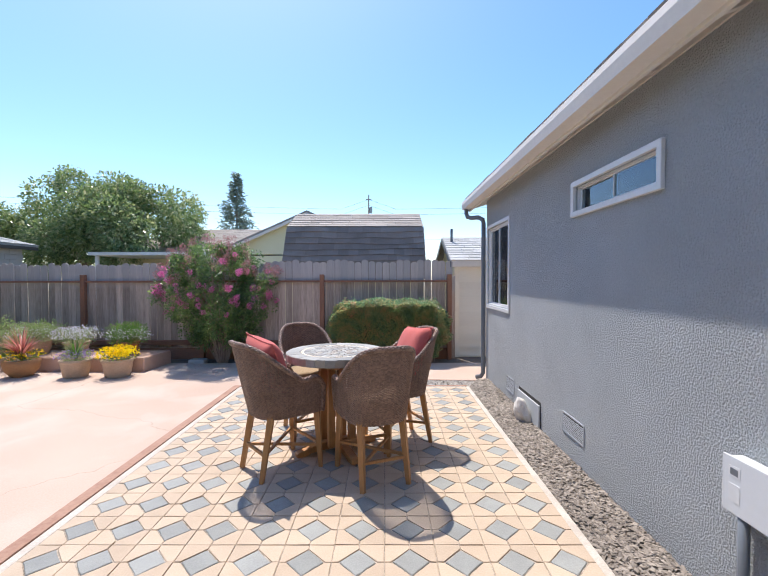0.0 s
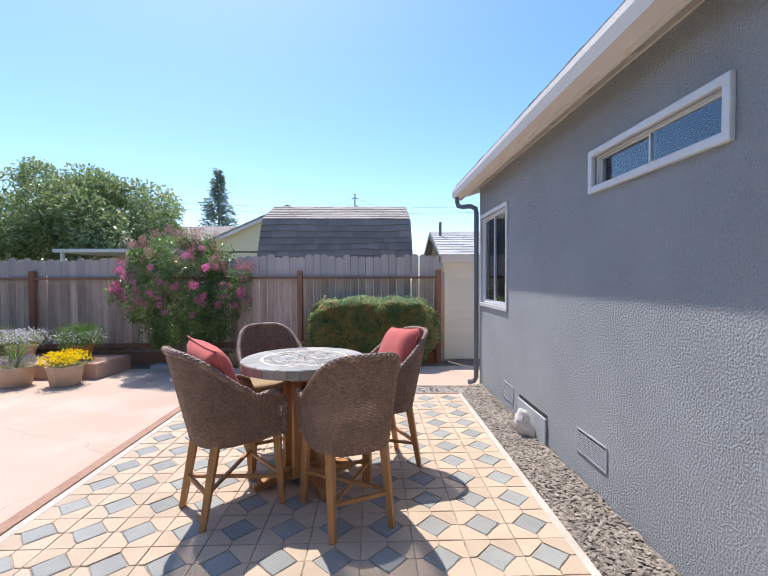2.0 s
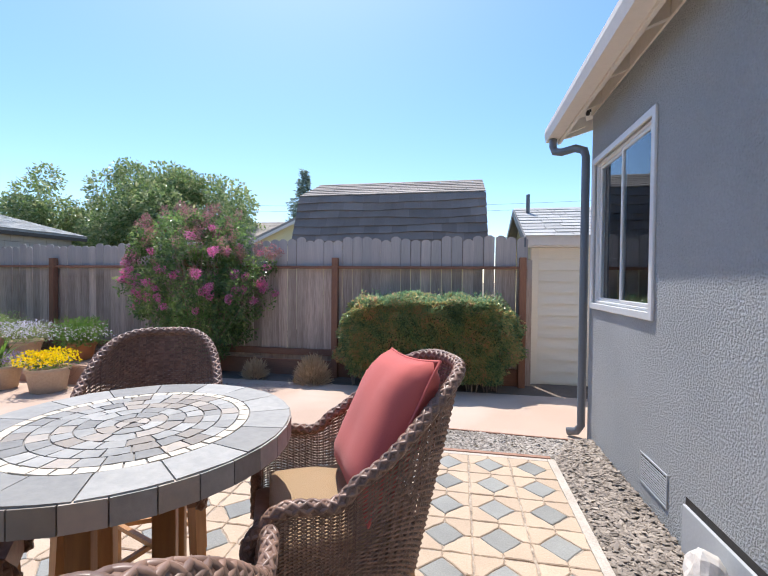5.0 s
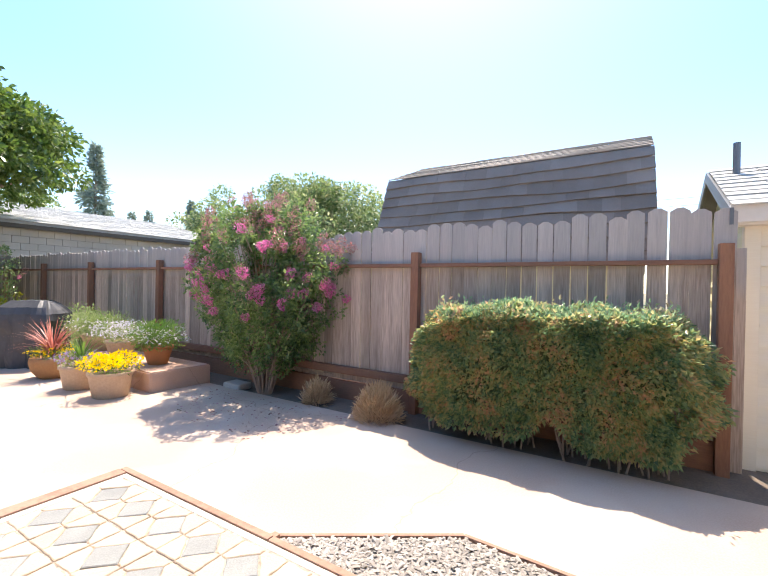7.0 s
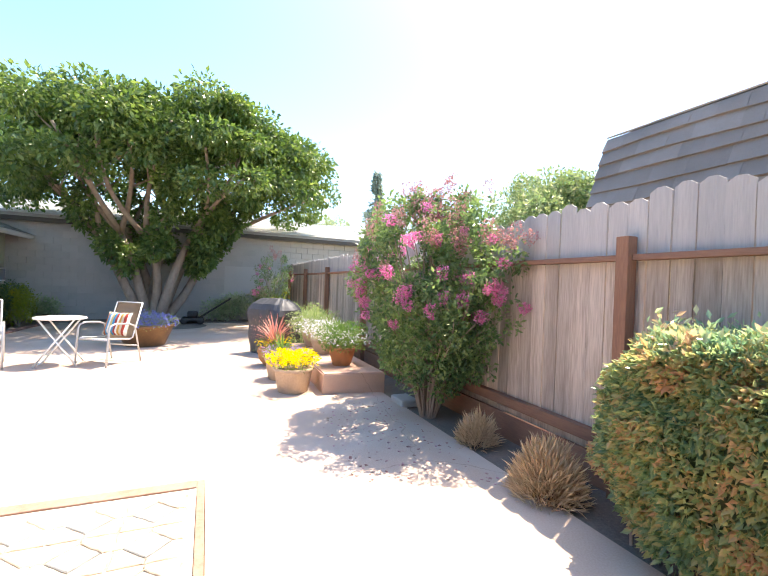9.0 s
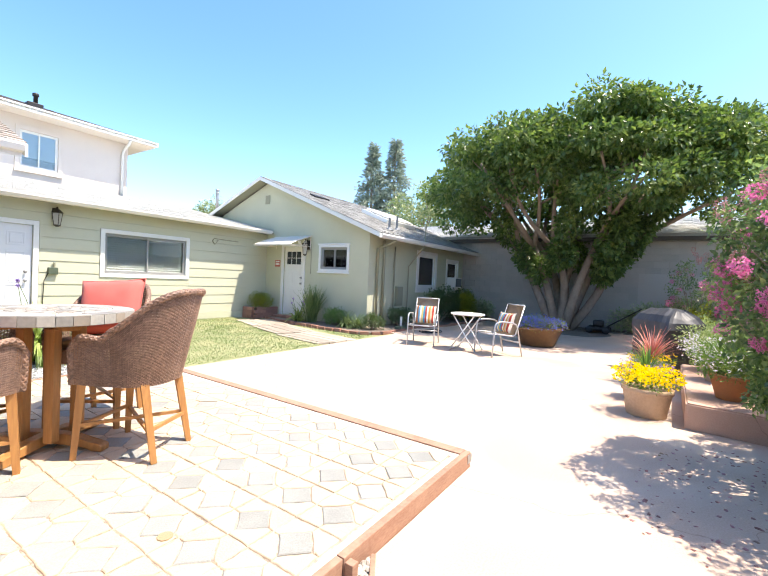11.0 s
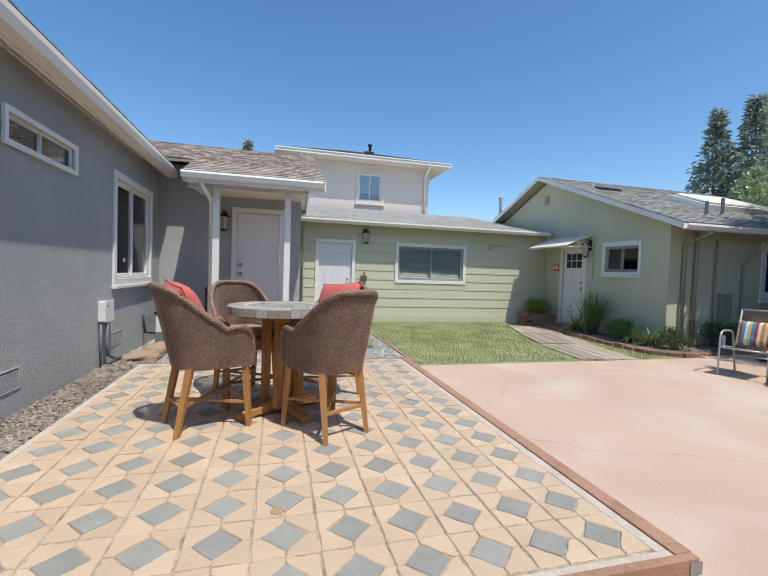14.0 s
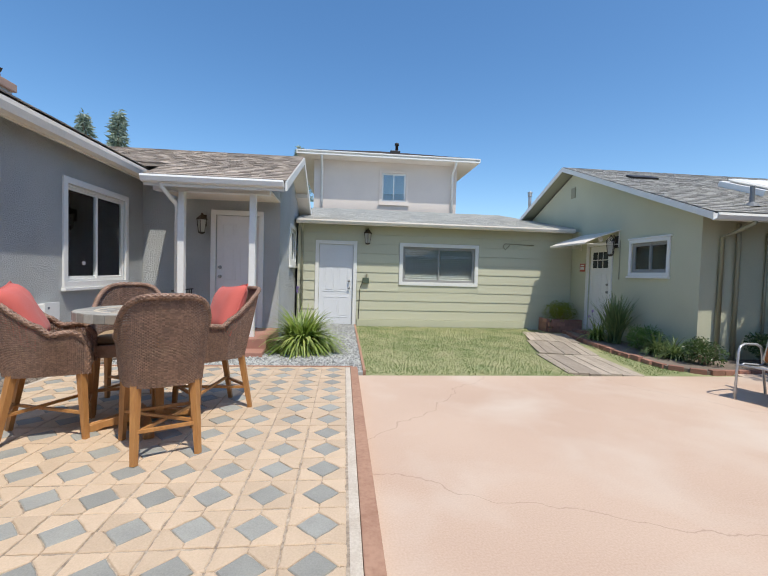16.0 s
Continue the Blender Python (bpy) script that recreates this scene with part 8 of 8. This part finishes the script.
g2 = G * 0.9
edge = random.Random(77)
DIAS = [paver_mesh(worn([(D - G, 0), (0, D - G), (-D + G, 0), (0, -D + G)], edge), "grey_paver", PAVER_GREY) for k in range(7)]
QUARTERS = [paver_mesh(worn([(D + g2, g2), (H - G, g2), (H - G, H - G), (g2, H - G), (g2, D + g2)], edge), "tan_paver", PAVER_TAN) for k in range(7)]
quarter_pts = [(D + g2, g2), (H - G, g2), (H - G, H - G), (g2, H - G), (g2, D + g2)]
far_v, far_f, count = [], [], 0
cells = [(i, j) for j in range(3, -11, -1) for i in range(-7, 4)]
for i, j in cells:
    cx, cy = PX + i * PITCH, PYY + j * PITCH
    o = new("grey_paver", rnd.choice(DIAS))
    o.parent = terrace
    o.matrix_world = pose(cx + rnd.uniform(-0.002, 0.002), cy + rnd.uniform(-0.002, 0.002), rnd.uniform(-0.002, 0.002), rnd.uniform(-0.3, 0.3), rnd.uniform(-0.3, 0.3), rnd.uniform(-1.2, 1.2))
    for k in range(4):
        if count < 300:
            o = new("tan_paver", rnd.choice(QUARTERS))
            o.parent = terrace
            o.matrix_world = pose(cx, cy, rnd.uniform(-0.002, 0.002), rnd.uniform(-0.3, 0.3), rnd.uniform(-0.3, 0.3), 90 * k + rnd.uniform(-0.5, 0.5))
            count += 1
            continue
        a = math.pi / 2 * k
        z = rnd.uniform(-0.002, 0.002)
        b = len(far_v)
        for dz, s in ((-0.03, 1.0), (-0.003, 1.0), (0.0, 0.965)):
            mx, my = 0.085, 0.085
            for x, y in quarter_pts:
                x, y = mx + (x - mx) * s, my + (y - my) * s
                x, y = x + rnd.uniform(-0.0018, 0.0018), y + rnd.uniform(-0.0018, 0.0018)
                far_v.append((cx + x * math.cos(a) - y * math.sin(a), cy + x * math.sin(a) + y * math.cos(a), z + dz))
        for r in (0, 5):
            far_f += [(b + r + q, b + r + (q + 1) % 5, b + r + 5 + (q + 1) % 5, b + r + 5 + q) for q in range(5)]
        far_f.append(tuple(b + 10 + q for q in range(5)))
tagged(raw("paving_rest", far_v, far_f, PAVER_TAN, terrace), "", "", "", "stuff")

# ---- pieces: annex siding ----
for k in range(10):
    z0, z1 = 0.075 + k * 0.236, 0.075 + (k + 1) * 0.236 - 0.004
    spans = [(-8.12, -2.48), (-1.43, -1.01)]
    if z1 > 2.03:
        spans = [(-8.12, -1.01)]
    if z0 < 2.03 and z1 > 0.94:
        spans = [(-8.12, -5.6), (-3.53, -2.48), (-1.43, -1.01)]
    for a, b in spans:
        top = min(z1, 2.41)
        part("siding_board", prism([(AY - 0.018, z0), (AY + 0.014, z0), (AY + 0.014, z0 + 0.012), (AY + 0.002, top), (AY - 0.018, top)], "x", a, b), SIDING_SAGE, annex)
    if z0 < 0.94 < z1:
        part("siding_board", boxes((-5.6, -3.53, AY - 0.018, AY + 0.008, z0, 0.945)), SIDING_SAGE, annex)
    if z0 < 2.03 < z1:
        part("siding_board", boxes((-5.6, -3.53, AY - 0.018, AY + 0.006, 2.025, z1)), SIDING_SAGE, annex)
        part("siding_board", boxes((-2.48, -1.43, AY - 0.018, AY + 0.006, 2.025, z1)), SIDING_SAGE, annex)

# ---- pieces: concrete blocks ----
blk = mesh_of(boxes((-0.02, 0.018, -0.1985, 0.1985, -0.0985, 0.0985), bevel=0.004), "concrete_block", CMU)
bv, bf, count = [], [], 0
for k in range(14):
    z = -0.0 + k * 0.2
    for i in range(55):
        y = -5.8 + i * 0.4 + (k % 2) * 0.2
        if y > 15.8 or z > 2.7:
            continue
        if 1.2 < y < 8.6 and count < 300 and k < 14:
            o = new("concrete_block", blk)
            o.parent = block
            o.matrix_world = pose(BX + rnd.uniform(-0.002, 0.002), y, z)
            count += 1
            continue
        b = len(bv)
        d = BX + 0.018 + rnd.uniform(-0.002, 0.002)
        bv += [(BX - 0.02, y - 0.1985, z - 0.0985), (BX - 0.02, y + 0.1985, z - 0.0985), (BX - 0.02, y + 0.1985, z + 0.0985), (BX - 0.02, y - 0.1985, z + 0.0985),
               (d, y - 0.195, z - 0.095), (d, y + 0.195, z - 0.095), (d, y + 0.195, z + 0.095), (d, y - 0.195, z + 0.095)]
        bf += [(b + 4, b + 5, b + 6, b + 7)] + [(b + q, b + (q + 1) % 4, b + 4 + (q + 1) % 4, b + 4 + q) for q in range(4)]
tagged(raw("blockwork_rest", bv, bf, CMU, block), "", "", "", "stuff")
